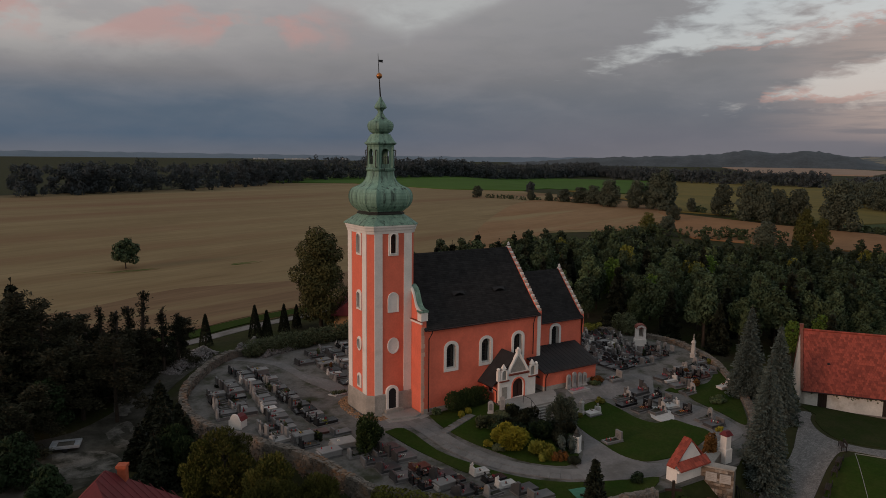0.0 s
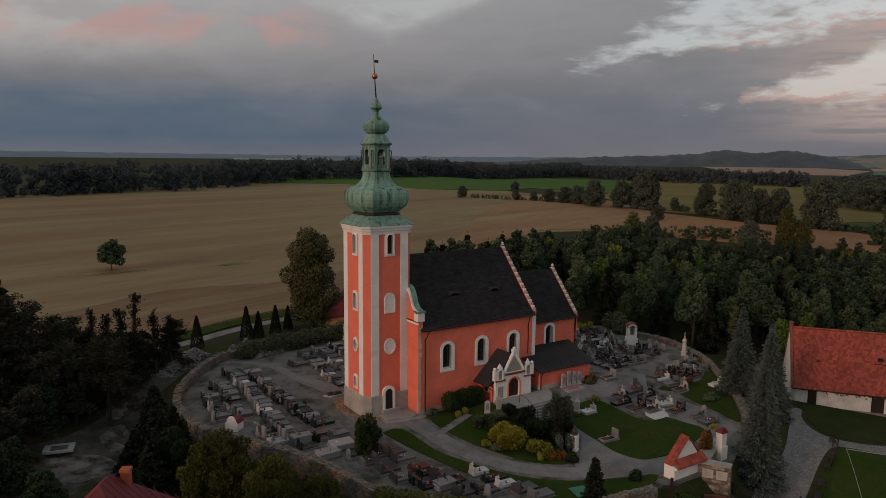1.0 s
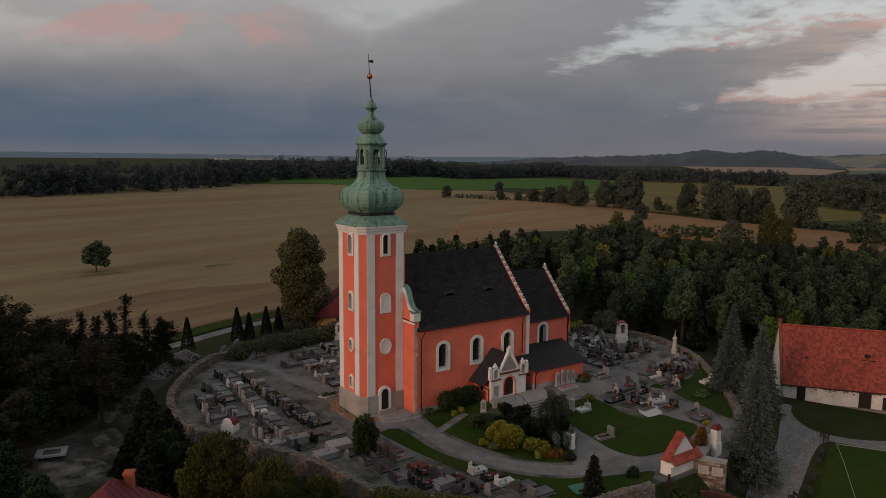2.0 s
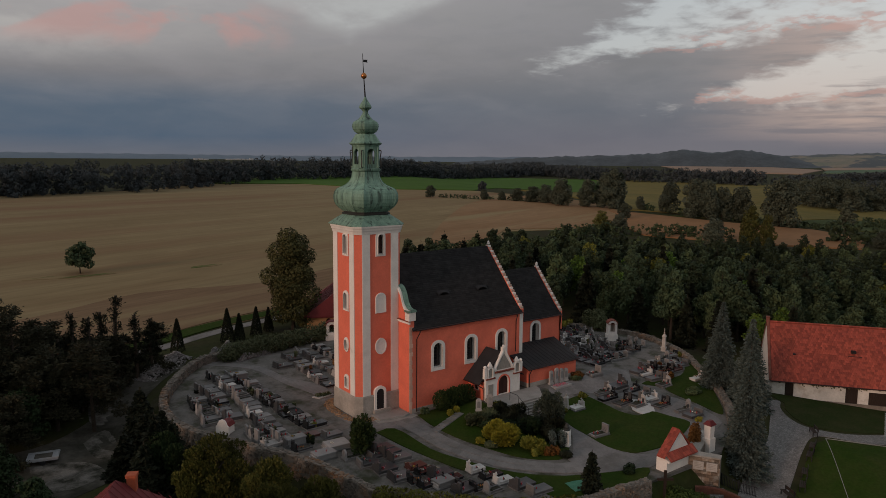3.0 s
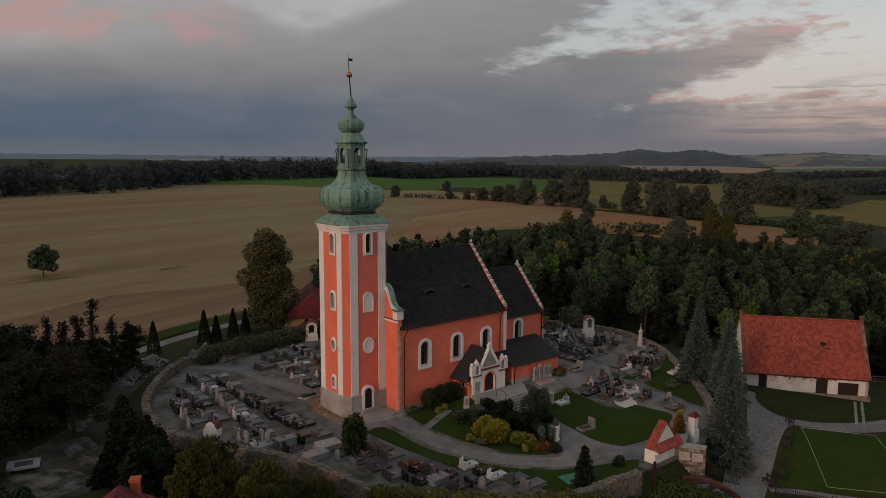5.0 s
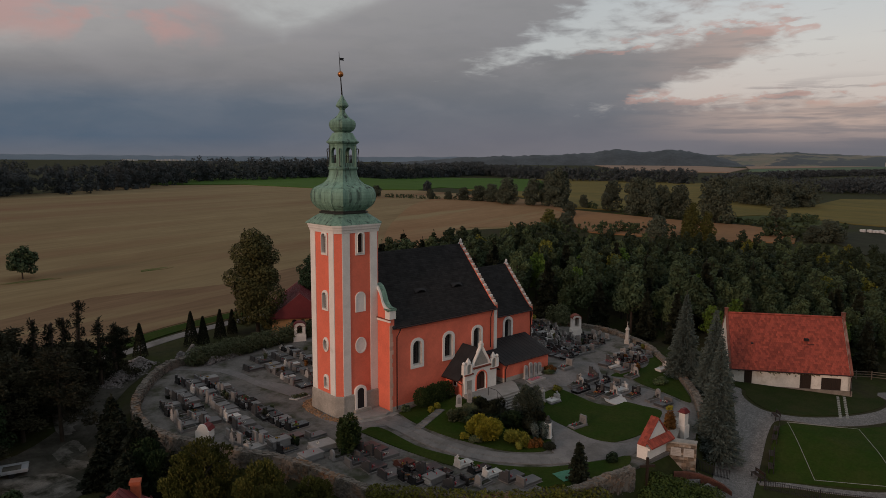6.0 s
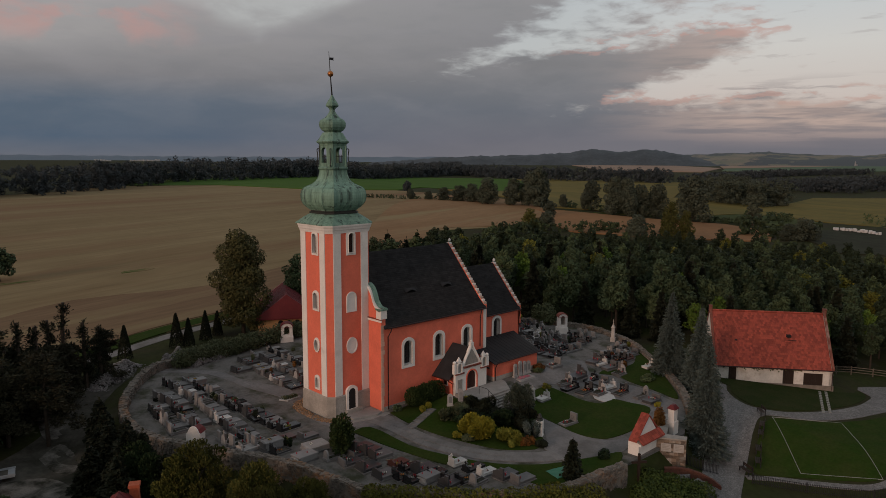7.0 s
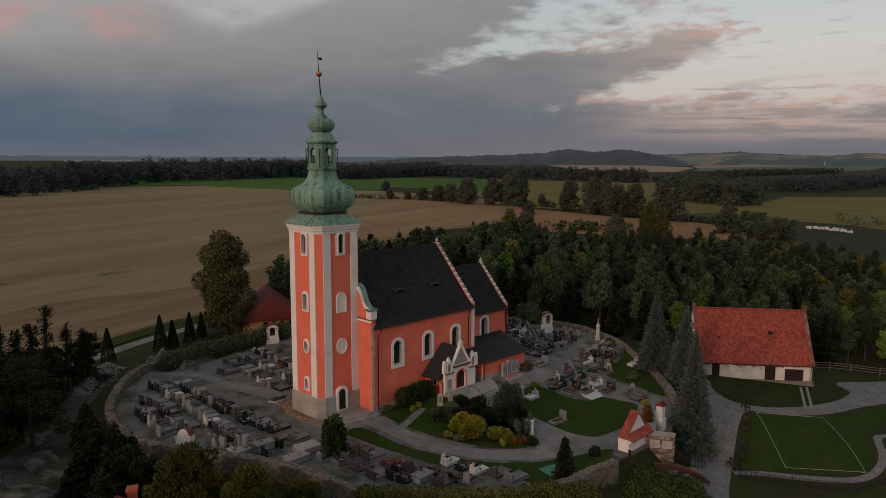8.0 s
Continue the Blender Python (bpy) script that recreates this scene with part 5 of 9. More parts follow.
M["raked"] = material("raked_red_stubble", (0.235, 0.150, 0.082), 0.95, vary=0.28, scale=0.03, second=(0.200, 0.118, 0.062), bump=0.8, bump_scale=1.2, spec=0.05, stretch=(0.28, 2.6, 1), turn=15.5, stain=(0.235, 0.180, 0.098), stain_at=(0.54, 0.62), stain_scale=0.02)
M["trodden"] = material("dark_worked_stubble", (0.172, 0.116, 0.068), 0.95, vary=0.32, scale=0.04, second=(0.145, 0.092, 0.054), bump=0.8, bump_scale=1.2, spec=0.05, stretch=(0.28, 2.6, 1), turn=15.5, stain=(0.205, 0.155, 0.085), stain_at=(0.50, 0.62), stain_scale=0.03)
drape("raked_stubble", curve([(-80, 27), (-34, 37.5), (-13.5, 43), (-2.6, 48), (9.7, 51.4), (26, 54.5), (60, 67), (88, 84), (66, 86), (44, 84), (20, 74), (-6, 76), (-26, 66), (-48, 62), (-80, 50), (-80, 27)], 3)[:-1], M["trodden"], 0.26, 12, "darker worked stubble beside the lane", "field")
drape("raked_stubble", curve([(86, 82), (128, 119), (160, 117), (188, 121), (225, 149), (238, 178), (243, 225), (214, 218), (176, 196), (128, 152), (96, 118), (70, 84), (86, 82)], 3)[:-1], M["raked"], 0.3, 16, "redder raked part of the stubble field", "field")
drape("verge", ribbon(curve([(-34, 35.4), (-22, 39.4), (-13.5, 41.0), (-2.6, 46.0), (9.7, 49.4), (26, 52.2)], 5), 3.2), M["lawn"], 0.16, 2.0, "green verge between lane and field", "grass")
drape("green_field", [(139, 484), (205, 444), (219, 334), (240, 314), (258, 294), (300, 320), (420, 330), (560, 420), (680, 560), (600, 720), (330, 640), (200, 560)], M["greenfield"], 0.5, 40, "far green field of young crop", "field")
drape("bare_field", [(218, 147), (226, 136), (247, 112), (268, 92), (277, 80), (268, 60), (250, 48), (228, 40), (200, 70), (178, 96), (184, 108), (206, 128)], M["plough"], 0.45, 14, "strip of bare orange-brown field", "field")
drape("crop_field", [(300, 300), (366, 306), (500, 430), (650, 576), (718, 540), (739, 347), (560, 250), (429, 188), (330, 150), (280, 118), (232, 146), (255, 200)], M["maize"], 0.45, 40, "yellow-green crop field beyond the trees", "field")
drape("wheat_field", [(276, 111), (322, 150), (424, 192), (455, 172), (420, 140), (418, 111), (526, 126), (601, 76), (460, 20), (328, 12), (334, 54), (352, 87), (340, 104)], M["maize"], 0.4, 30, "wide yellowish crop field", "field")
drape("grass_strip", [(240, 128), (300, 106), (340, 102), (350, 86), (330, 56), (300, 62), (290, 84), (280, 108)], M["grassland"], 0.36, 14, "green grass strip below the crop field", "field")
# far stubble: its tan is paled by haze in the colour itself
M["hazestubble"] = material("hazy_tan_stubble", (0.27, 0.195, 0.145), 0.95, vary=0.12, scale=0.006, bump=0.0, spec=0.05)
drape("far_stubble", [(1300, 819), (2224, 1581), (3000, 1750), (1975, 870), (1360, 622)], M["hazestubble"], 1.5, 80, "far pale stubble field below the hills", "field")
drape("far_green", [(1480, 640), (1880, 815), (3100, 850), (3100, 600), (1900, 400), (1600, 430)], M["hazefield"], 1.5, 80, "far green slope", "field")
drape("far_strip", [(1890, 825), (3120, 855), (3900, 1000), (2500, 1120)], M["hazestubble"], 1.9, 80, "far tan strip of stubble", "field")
M["fallow"] = material("dark_fallow_soil", (0.038, 0.040, 0.026), 0.95, vary=0.3, scale=0.2, bump=0.4, bump_scale=1.0, spec=0.05)
drape("dark_field", [(246, 34), (288, 44), (316, 24), (312, -6), (235, -12), (222, 14)], M["fallow"], 0.4, 16, "dark fallow plot beside the wood", "field")
M["pale_earth"] = material("trampled_pale_earth", (0.165, 0.152, 0.135), 0.95, vary=0.4, scale=0.7, second=(0.03, 0.03, 0.022), bump=0.6, bump_scale=5, spec=0.06)
for poly in ([(-25.8, 21.8), (-23.6, 20.6), (-24.4, 16.6), (-26.4, 16.8)], [(-33.5, 9.6), (-28.9, 8.4), (-27.4, 5.0), (-28.5, 3.2), (-31.0, 2.4), (-33.4, 3.4)], [(-28.0, 12.6), (-25.4, 14.8), (-24.6, 11.4), (-26.2, 7.6), (-27.6, 9.0)]):
    drape("bare_earth", curve(poly + poly[:1], 4)[:-1], M["pale_earth"], 0.06, 1.2, "trampled pale earth in the rough yard", "earth")


# ---------- porch of the church ----------
FY = -9.3
porch = part("porch", Build().box(10.7, -8.94, -0.2, 11.2, -6.12, 3.1), M["salmon"], church, "salmon porch with a white gabled front")
part("porch_wall", Build().box(15.5, -8.94, -0.2, 16.0, -6.12, 3.1), M["salmon"], porch)
door_hole = arch(13.5, 1.26, 3.5, 1.6)
front = [(10.75, -0.2), (16.1, -0.2), (16.1, 4.05), (14.9, 4.35), (13.45, 6.75), (11.95, 4.35), (10.75, 4.05)]
part("porch_front", holed(front, [door_hole], "y", FY, FY + 0.35), M["white"], porch, "white rendered porch front")
part("door_arch", Build().band(arch(13.5, 1.26, 3.5, 1.6, grow=0.2), arch(13.5, 1.26, 3.5, 1.6, grow=0.02), "y", FY - 0.05, FY + 0.3), M["salmon"], porch)
leaf = part("door_leaf", Build().wallplate(door_hole, "y", FY + 0.24, FY + 0.31), M["shutter"], porch, "dark panelled oak door")
for dx in (-0.36, 0.36):
    for z0, z1 in ((1.4, 2.1), (2.2, 2.95)):
        part("panel", Build().box(13.5 + dx - 0.26, FY + 0.20, z0, 13.5 + dx + 0.26, FY + 0.25, z1), M["shutter"], leaf)
part("ledge", Build().box(12.05, FY - 0.22, 4.02, 14.95, FY + 0.02, 4.14).box(12.05, FY - 0.26, 4.14, 14.95, FY + 0.02, 4.2), M["brown"], porch, "red-brown tiled ledge")
for u0, u1 in ((10.68, 12.05), (14.95, 16.18)):
    part("ledge", Build().box(u0, FY - 0.2, 3.42, u1, FY + 0.02, 3.58), M["brown"], porch)
    c = (u0 + u1) / 2
    part("niche_frame", Build().band(arch(c, 3.62, 4.75, 0.62, grow=0.16), arch(c, 3.62, 4.75, 0.62), "y", FY - 0.14, FY + 0.2), M["white"], porch)
    part("niche_back", Build().wallplate(arch(c, 3.62, 4.75, 0.62), "y", FY - 0.02, FY + 0.05), M["stone"], porch)
    part("pinnacle", Build().loft([[(c - 0.32, FY - 0.1, 4.92), (c + 0.32, FY - 0.1, 4.92), (c + 0.32, FY + 0.3, 4.92), (c - 0.32, FY + 0.3, 4.92)], [(c - 0.03, FY + 0.08, 5.5), (c + 0.03, FY + 0.08, 5.5), (c + 0.03, FY + 0.12, 5.5), (c - 0.03, FY + 0.12, 5.5)]]), M["white"], porch)
for u in (10.62, 16.2):
    part("post", Build().box(u - 0.17, FY - 0.12, 3.58, u + 0.17, FY + 0.25, 4.75).lathe([(0.1, 4.75), (0.2, 4.85), (0.22, 5.0), (0.1, 5.12)], u, FY + 0.06, 8), M["white"], porch)
part("gable_panel", Build().wallplate([(12.35, 4.35), (14.55, 4.35), (14.45, 4.75), (13.45, 6.2), (12.45, 4.75)], "y", FY - 0.03, FY + 0.01), M["stone"], porch, "grey recessed gable panel")
for a, b in (((11.95, 4.3), (13.45, 6.75)), ((14.95, 4.3), (13.45, 6.75))):
    part("raking_cornice", Build().tube([(a[0], FY + 0.05, a[1]), (b[0], FY + 0.05, b[1])], 0.16, 0.16, 6), M["white"], porch)
part("gable_cap", Build().box(13.2, FY - 0.12, 6.6, 13.7, FY + 0.3, 6.95).lathe([(0.12, 6.95), (0.2, 7.05), (0.1, 7.2)], 13.45, FY + 0.1, 8), M["white"], porch)
part("notice_board", Build().box(11.1, FY - 0.06, 1.35, 11.85, FY + 0.01, 2.75), M["stone"], porch, "pale stone tablet")
pr_roof = Build()
for s, xe in ((-1, 9.95), (1, 17.0)):
    pr_roof.loft([[(13.4, y, 6.35), (xe, y, 2.95), (xe, y, 2.83), (13.4, y, 6.2)] for y in (-9.02, -6.12)])
proof = part("porch_roof", pr_roof, M["slate"], church, "dark slate porch roof")
part("gutter", Build().tube([(9.93, -9.0, 2.86), (9.93, -6.15, 2.86)], 0.07, 0.07, 8), M["pipe"], proof)
downpipe([(9.95, -8.9, 2.8), (10.5, -9.1, 2.4), (10.55, -9.1, 0.4)], porch)
part("side_window", Build().box(10.62, -8.1, 1.9, 10.72, -7.4, 2.7), M["white"], porch)
part("side_pane", Build().box(10.6, -7.98, 2.0, 10.63, -7.52, 2.6), M["glass"], porch)


# ---------- barn ----------
def tiled_slope(o, u, up, width, rows, cols, mat, tile_w, tile_h, name="roof_tile"):
    """Overlapping rounded clay tiles on a slope: origin o at the eave, u along it, up the slope, as one mesh."""
    n = u.cross(up).normalized()
    if n.z < 0:
        n = -n
    b = Build()
    for r in range(rows):
        for c in range(cols):
            off = (0.5 if r % 2 else 0.0) * tile_w
            p = o + u * (c * tile_w + off - tile_w * 0.25) + up * (r * tile_h)
            h = 0.05 + 0.012 * math.sin(r * 12.9 + c * 78.2)
            pts = [(0.02, 0, 0), (0.5, 0, h * 0.7), (0.98, 0, 0), (0.98, 1.25, -0.02), (0.5, 1.25, h * 0.3), (0.02, 1.25, -0.02)]
            vs = [tuple(p + u * (a * tile_w) + up * (t * tile_h) + n * (0.035 + k - 0.02 * t)) for a, t, k in pts]
            b.add(vs, [(0, 1, 4, 5), (1, 2, 3, 4)])
    return b


M["clay"] = material("orange_red_clay_tiles", (0.285, 0.060, 0.038), 0.85, vary=0.2, scale=0.3, second=(0.245, 0.051, 0.035), bump=0.15, island=0.32, stain=(0.20, 0.048, 0.034), stain_at=(0.62, 0.85), stain_scale=0.45)
BU, BN = Vector((0.6, -0.8, 0)), Vector((0.8, 0.6, 0))
BL, BH = 15.7, 4.6
barn = thing("barn", "long white barn with a steep orange clay tile roof", "barn", at=(48.7, -22.9, -2.0))


def in_barn(b):
    """From the barn's own axes (along the front, back from it, up from the eave) to its place."""
    b.v = [(x * BU.x + y * BN.x, x * BU.y + y * BN.y, (z * 0.935 if z > 0 else z) + 2.35) for x, y, z in b.v]
    return b


M["oldtile"] = material("dull_verge_brick", (0.20, 0.075, 0.055), 0.95, vary=0.35, scale=1.2, bump=0.3, stain=(0.30, 0.26, 0.23), stain_at=(0.55, 0.7))
M["barnwall"] = material("stained_whitewash", (0.66, 0.62, 0.56), 0.95, vary=0.18, scale=0.6, bump=0.3, bump_scale=6, stain=(0.33, 0.27, 0.2), stain_at=(0.58, 0.78), stain_scale=0.5)
barn_holes = [[(2.0, -2.6), (3.05, -2.6), (3.05, -0.25), (2.0, -0.25)], [(9.2, -3.2), (10.65, -3.2), (10.65, -0.35), (9.2, -0.35)], [(11.9, -2.75), (14.4, -2.75), (14.4, -0.95), (11.9, -0.95)]]
part("barn_wall", in_barn(holed([(0, -3.6), (BL, -3.6), (BL, -0.12), (0, -0.12)], barn_holes, "y", 0.0, 0.5)), M["barnwall"], barn, "stained whitewashed front wall")
gab = [(0.0, -3.6), (2 * BH, -3.6), (2 * BH, -0.12), (BH, 6.75), (0.0, -0.12)]
part("gable_wall", in_barn(Build().wallplate(gab, "x", 0.02, 0.45)), M["barnwall"], barn)
part("gable_wall", in_barn(Build().wallplate(gab, "x", BL - 0.45, BL - 0.02)), M["barnwall"], barn)
part("rear_wall", in_barn(Build().box(0, 2 * BH - 0.5, -3.6, BL, 2 * BH, -0.12)), M["barnwall"], barn)
for h, nm in zip(barn_holes, ("barn_door", "barn_door", "garage_door")):
    us, ws = [p[0] for p in h], [p[1] for p in h]
    d = part(nm, in_barn(Build().box(min(us), 0.18, min(ws), max(us), 0.26, max(ws))), M["wood"], barn, "dark boarded door")
    n = int((max(us) - min(us)) / 0.22)
    for i in range(n):
        x0 = min(us) + (max(us) - min(us)) * i / n
        part("board", in_barn(Build().box(x0 + 0.01, 0.13, min(ws), x0 + (max(us) - min(us)) / n - 0.01, 0.17, max(ws) - 0.03)), M["wood"], d)
for x in (0.7, 5.6, 11.2):
    part("vent", in_barn(Build().box(x, -0.04, -0.55, x + 0.55, 0.01, -0.3)), M["iron"], barn)
k_up = Vector((0, BH + 0.5, 7.0 + 7.0 * 0.5 / BH)).normalized()
slope_len = math.hypot(BH + 0.25, 7.0 * (BH + 0.25) / BH)
for s in (0, 1):
    b = Build()
    y0, y1 = (-0.25, BH) if s == 0 else (2 * BH + 0.25, BH)
    z0 = -7.0 * 0.25 / BH
    b.loft([[(x, y0, z0), (x, y1, 7.0), (x, y1, 6.85), (x, y0, z0 - 0.15)] for x in (0.3, BL - 0.3)])
    part("roof_slope", in_barn(b), M["clay"], barn)
tw, th = 0.30, 0.34
tiles = tiled_slope(Vector((0.28, -0.25, -7.0 * 0.25 / BH + 0.01)), Vector((1, 0, 0)), k_up, BL - 0.6, int(slope_len / th), int((BL - 0.5) / tw), M["clay"], tw, th)
tagged(part("roof_tile", in_barn(tiles), M["clay"], barn, "rows of orange clay tiles"), kind="stuff")
ridge_t = Build()
for i in range(34):
    x = 0.4 + i * 0.44
    ridge_t.lathe([(0.14, 0), (0.16, 0.46)], 0, 0, 8)
    ridge_t.v[-16:] = [(x + z, BH + yy, 7.02 + xx) for xx, yy, z in ridge_t.v[-16:]]
part("ridge_tile", in_barn(ridge_t), M["clay"], barn)
for x0 in (-0.12, BL - 0.32):
    for s in (-1, 1):
        y_e = BH + s * (BH + 0.22)
        part("verge_parapet", in_barn(Build().loft([[(x, y_e, -0.38), (x, BH, 7.05), (x, BH, 7.36), (x, y_e, -0.06)] for x in (x0 + 0.06, x0 + 0.38)])), M["oldtile"], barn, "weathered brick verge parapet")
    part("chimney_stub", in_barn(Build().box(x0, BH - 0.25, 6.9, x0 + 0.42, BH + 0.25, 7.75).box(x0 - 0.04, BH - 0.3, 7.65, x0 + 0.46, BH + 0.3, 7.78)), M["oldtile"], barn)
part("gutter", in_barn(Build().tube([(0.1, -0.34, -0.42), (BL, -0.34, -0.42)], 0.08, 0.08, 8)), M["pipe"], barn)
part("downpipe", in_barn(Build().tube([(BL - 0.15, -0.34, -0.45), (BL - 0.12, -0.12, -0.9), (BL - 0.12, -0.12, -3.2)], 0.06, 0.06, 8)), M["pipe"], barn)
sn = Build().box(10.0, 1.95, 3.75, 10.55, 2.35, 4.15)
part("skylight", in_barn(sn), M["iron"], barn, "small roof hatch")
part("snow_guard", in_barn(Build().tube([(9.6, 1.72, 3.4), (11.2, 1.72, 3.4)], 0.035, 0.035, 6)), M["iron"], barn)
part("skylight", in_barn(Build().box(3.0, 1.55, 3.05, 3.3, 1.75, 3.25)), M["iron"], barn)
bs = Build().box(-0.1, -0.15, -3.9, BL + 0.1, 0.0, -2.6)
part("barn_footing", in_barn(bs), M["mortar"], barn)
# creeper under the eave
cr = Build()
rc = random.Random(8)
for i in range(420):
    x = rc.choice((rc.uniform(5.0, 6.6), rc.uniform(6.5, 9.0), rc.uniform(10.2, 12.0), rc.uniform(1, 14)))
    z = -0.2 - abs(rc.gauss(0, 0.22))
    a = rc.uniform(0, 3)
    s = rc.uniform(0.06, 0.13)
    cr.add([(x - s * math.cos(a), -0.08 - rc.random() * 0.1, z - s * math.sin(a)), (x + s * math.sin(a), -0.1 - rc.random() * 0.1, z - s * math.cos(a)), (x + s * math.cos(a), -0.1, z + s * math.sin(a)), (x - s * math.sin(a), -0.06, z + s * math.cos(a))], [(0, 1, 2, 3)])
tagged(part("creeper", in_barn(cr), L["hedge"]), "green creeper along the barn eave", "creeper", kind="stuff").matrix_basis = Matrix.Translation((48.7, -22.9, -2.0))


# ---------- gatehouse and gate wall ----------
gate = thing("gatehouse", "small white baroque gatehouse with orange tile roof", "gatehouse")
GX0, GX1, GY0, GY1 = 15.0, 19.0, -31.2, -30.0
gh = [arch(16.6, -3.6, -0.6, 1.5)]
part("gate_front", holed([(GX0, -3.9), (GX1, -3.9), (GX1, 0.9), (GX0, 0.9)], gh, "y", GY0, GY0 + 0.4), M["white"], gate)
part("gate_wall", Build().box(GX0, GY0 + 0.4, -1.6, GX0 + 0.4, GY1, 0.9).box(GX1 - 0.4, GY0 + 0.4, -3.5, GX1, GY1, 0.9).box(GX0 + 0.4, GY1 - 0.3, -1.2, GX1 - 0.4, GY1, 0.9), M["white"], gate)
gr = Vector(((GX0 + GX1) / 2, 0, 3.3))
part("gable", Build().wallplate([(GX0 + 0.2, 1.2), (GX1 - 0.2, 1.2), (gr.x, 3.35)], "y", GY0 + 0.15, GY0 + 0.5), M["white"], gate, "white triangular gable")
for s, xe in ((-1, GX0 - 0.3), (1, GX1 + 0.3)):
    z_e = 0.85
    b = Build().loft([[(gr.x, y, 3.4), (xe, y, z_e + 0.3), (xe, y, z_e + 0.18), (gr.x, y, 3.25)] for y in (GY0 + 0.08, GY0 + 1.0)])
    sl = part("roof_slope", b, M["clay"], gate)
    upv = Vector((gr.x - xe, 0, 3.4 - z_e - 0.3))
    rows = int(upv.length / 0.32)
    tagged(part("roof_tile", tiled_slope(Vector((xe, GY0 + 0.1, z_e + 0.31)), Vector((0, 1, 0)), upv.normalized(), 1.3, rows, 3, M["clay"], 0.28, 0.32), M["clay"], gate), kind="stuff")
pent = Build().loft([[(x, GY0 + 0.12, 1.55), (x, GY0 - 0.55, 0.95), (x, GY0 - 0.55, 0.83), (x, GY0 + 0.12, 1.4)] for x in (GX0 - 0.1, GX1 + 0.2)])
part("pent_roof", pent, M["clay"], gate, "tiled pent roof over the gate")
tagged(part("roof_tile", tiled_slope(Vector((GX0 - 0.1, GY0 - 0.55, 0.96)), Vector((1, 0, 0)), Vector((0, 0.67, 0.6)).normalized(), 4, 2, 15, M["clay"], 0.28, 0.4), M["clay"], gate), kind="stuff")
part("cornice", Build().box(GX0 - 0.05, GY0 - 0.3, 0.62, GX1 + 0.1, GY0 + 0.0, 0.84), M["white"], gate)
part("roundel", Build().wallplate(ellipse(17.9, -0.9, 0.32, 0.32, 14), "y", GY0 - 0.06, GY0 + 0.02), M["stone"], gate)
gb = Build()
for i in range(9):
    gb.tube([(15.95 + i * 0.16, GY0 + 0.3, -3.7), (15.95 + i * 0.16, GY0 + 0.3, -0.7)], 0.02, 0.02, 4)
part("iron_grille", gb, M["iron"], gate)
gate.location = (0.0, 0.1, -0.42)
wall_b = thing("gate_wall_block", "rough stone gate wall with two pale memorial tablets", "wall")
bl = [(18.95, -31.6), (20.4, -34.0), (21.3, -33.6), (20.4, -31.8), (26.0, -29.4), (25.6, -28.7), (19.0, -30.7)]
part("wall_core", Build().prism(bl, -4.4, 0.1), M["mortar"], wall_b)
part("coping", Build().prism(shrink(bl, -0.06), 0.1, 0.24), M["stone"], wall_b, "dark worn coping")
wsb = Build()
rg = random.Random(21)
fa, fb = Vector((18.95, -31.6, 0)), Vector((20.4, -34.0, 0))
fu = (fb - fa).normalized()
fn = Vector((fu.y, -fu.x, 0))
fn = fn if fn.x < 0 else -fn
zz = 0.05
while zz > -3.9:
    hh = rg.uniform(0.24, 0.42)
    p = 0.0
    while p < 2.8:
        w = min(rg.uniform(0.3, 0.75), 2.8 - p + 0.05)
        c = fa + fu * (p + w / 2) + fn * 0.03
        o = rg.uniform(0.02, 0.07)
        pts = [c - fu * (w / 2 - 0.015), c + fu * (w / 2 - 0.015)]
        wsb.loft([[tuple(q + fn * e + Vector((0, 0, z))) for q, e in ((pts[0], -0.04), (pts[1], -0.04), (pts[1], o), (pts[0], o))] for z in (zz - hh + 0.02, zz)])
        p += w
    zz -= hh
M["gatestone"] = material("ochre_gate_stone", (0.195, 0.145, 0.105), 0.95, vary=0.35, scale=1.5, bump=0.5, bump_scale=6, island=0.5, stain=(0.24, 0.22, 0.19), stain_at=(0.5, 0.62), stain_scale=1.1)
M["tablet"] = material("worn_tablet_stone", (0.40, 0.375, 0.345), 0.9, vary=0.2, scale=2, bump=0.15)
tagged(part("stone", wsb, M["gatestone"], wall_b), kind="stuff")
for p in (0.35, 1.6):
    c0, c1 = fa + fu * p + fn * 0.11, fa + fu * (p + 1.0) + fn * 0.11
    tb = part("tablet", Build().loft([[tuple(q + fn * e + Vector((0, 0, z))) for q, e in ((c0, -0.1), (c1, -0.1), (c1, 0.05), (c0, 0.05))] for z in (-1.15, -0.3)]), M["tablet"], wall_b, "pale inscribed memorial tablet")
    for r in range(4):
        q0, q1 = fa + fu * (p + 0.12) + fn * 0.163, fa + fu * (p + 0.88 - 0.1 * (r % 2)) + fn * 0.163
        part("writing", Build().loft([[tuple(q + fn * e + Vector((0, 0, z))) for q, e in ((q0, 0), (q1, 0), (q1, 0.004), (q0, 0.004))] for z in (-0.47 - r * 0.16, -0.43 - r * 0.16)]), M["stone"], tb)
wall_b.location = (-0.45, 0.4, 0.0)
pier = thing("white_pier", "slender white shrine pillar with a red tiled cap", "shrine")
part("shaft", Build().box(22.6, -30.8, -1.0, 23.6, -29.9, 0.55).box(22.72, -30.7, 0.55, 23.48, -30.0, 1.95), M["white"], pier)
part("cap", Build().loft([[(22.58, -30.84, 1.95), (23.62, -30.84, 1.95), (23.62, -29.86, 1.95), (22.58, -29.86, 1.95)], [(22.8, -30.5, 2.4), (23.4, -30.5, 2.4), (23.4, -30.2, 2.4), (22.8, -30.2, 2.4)]]), M["redmetal"], pier)
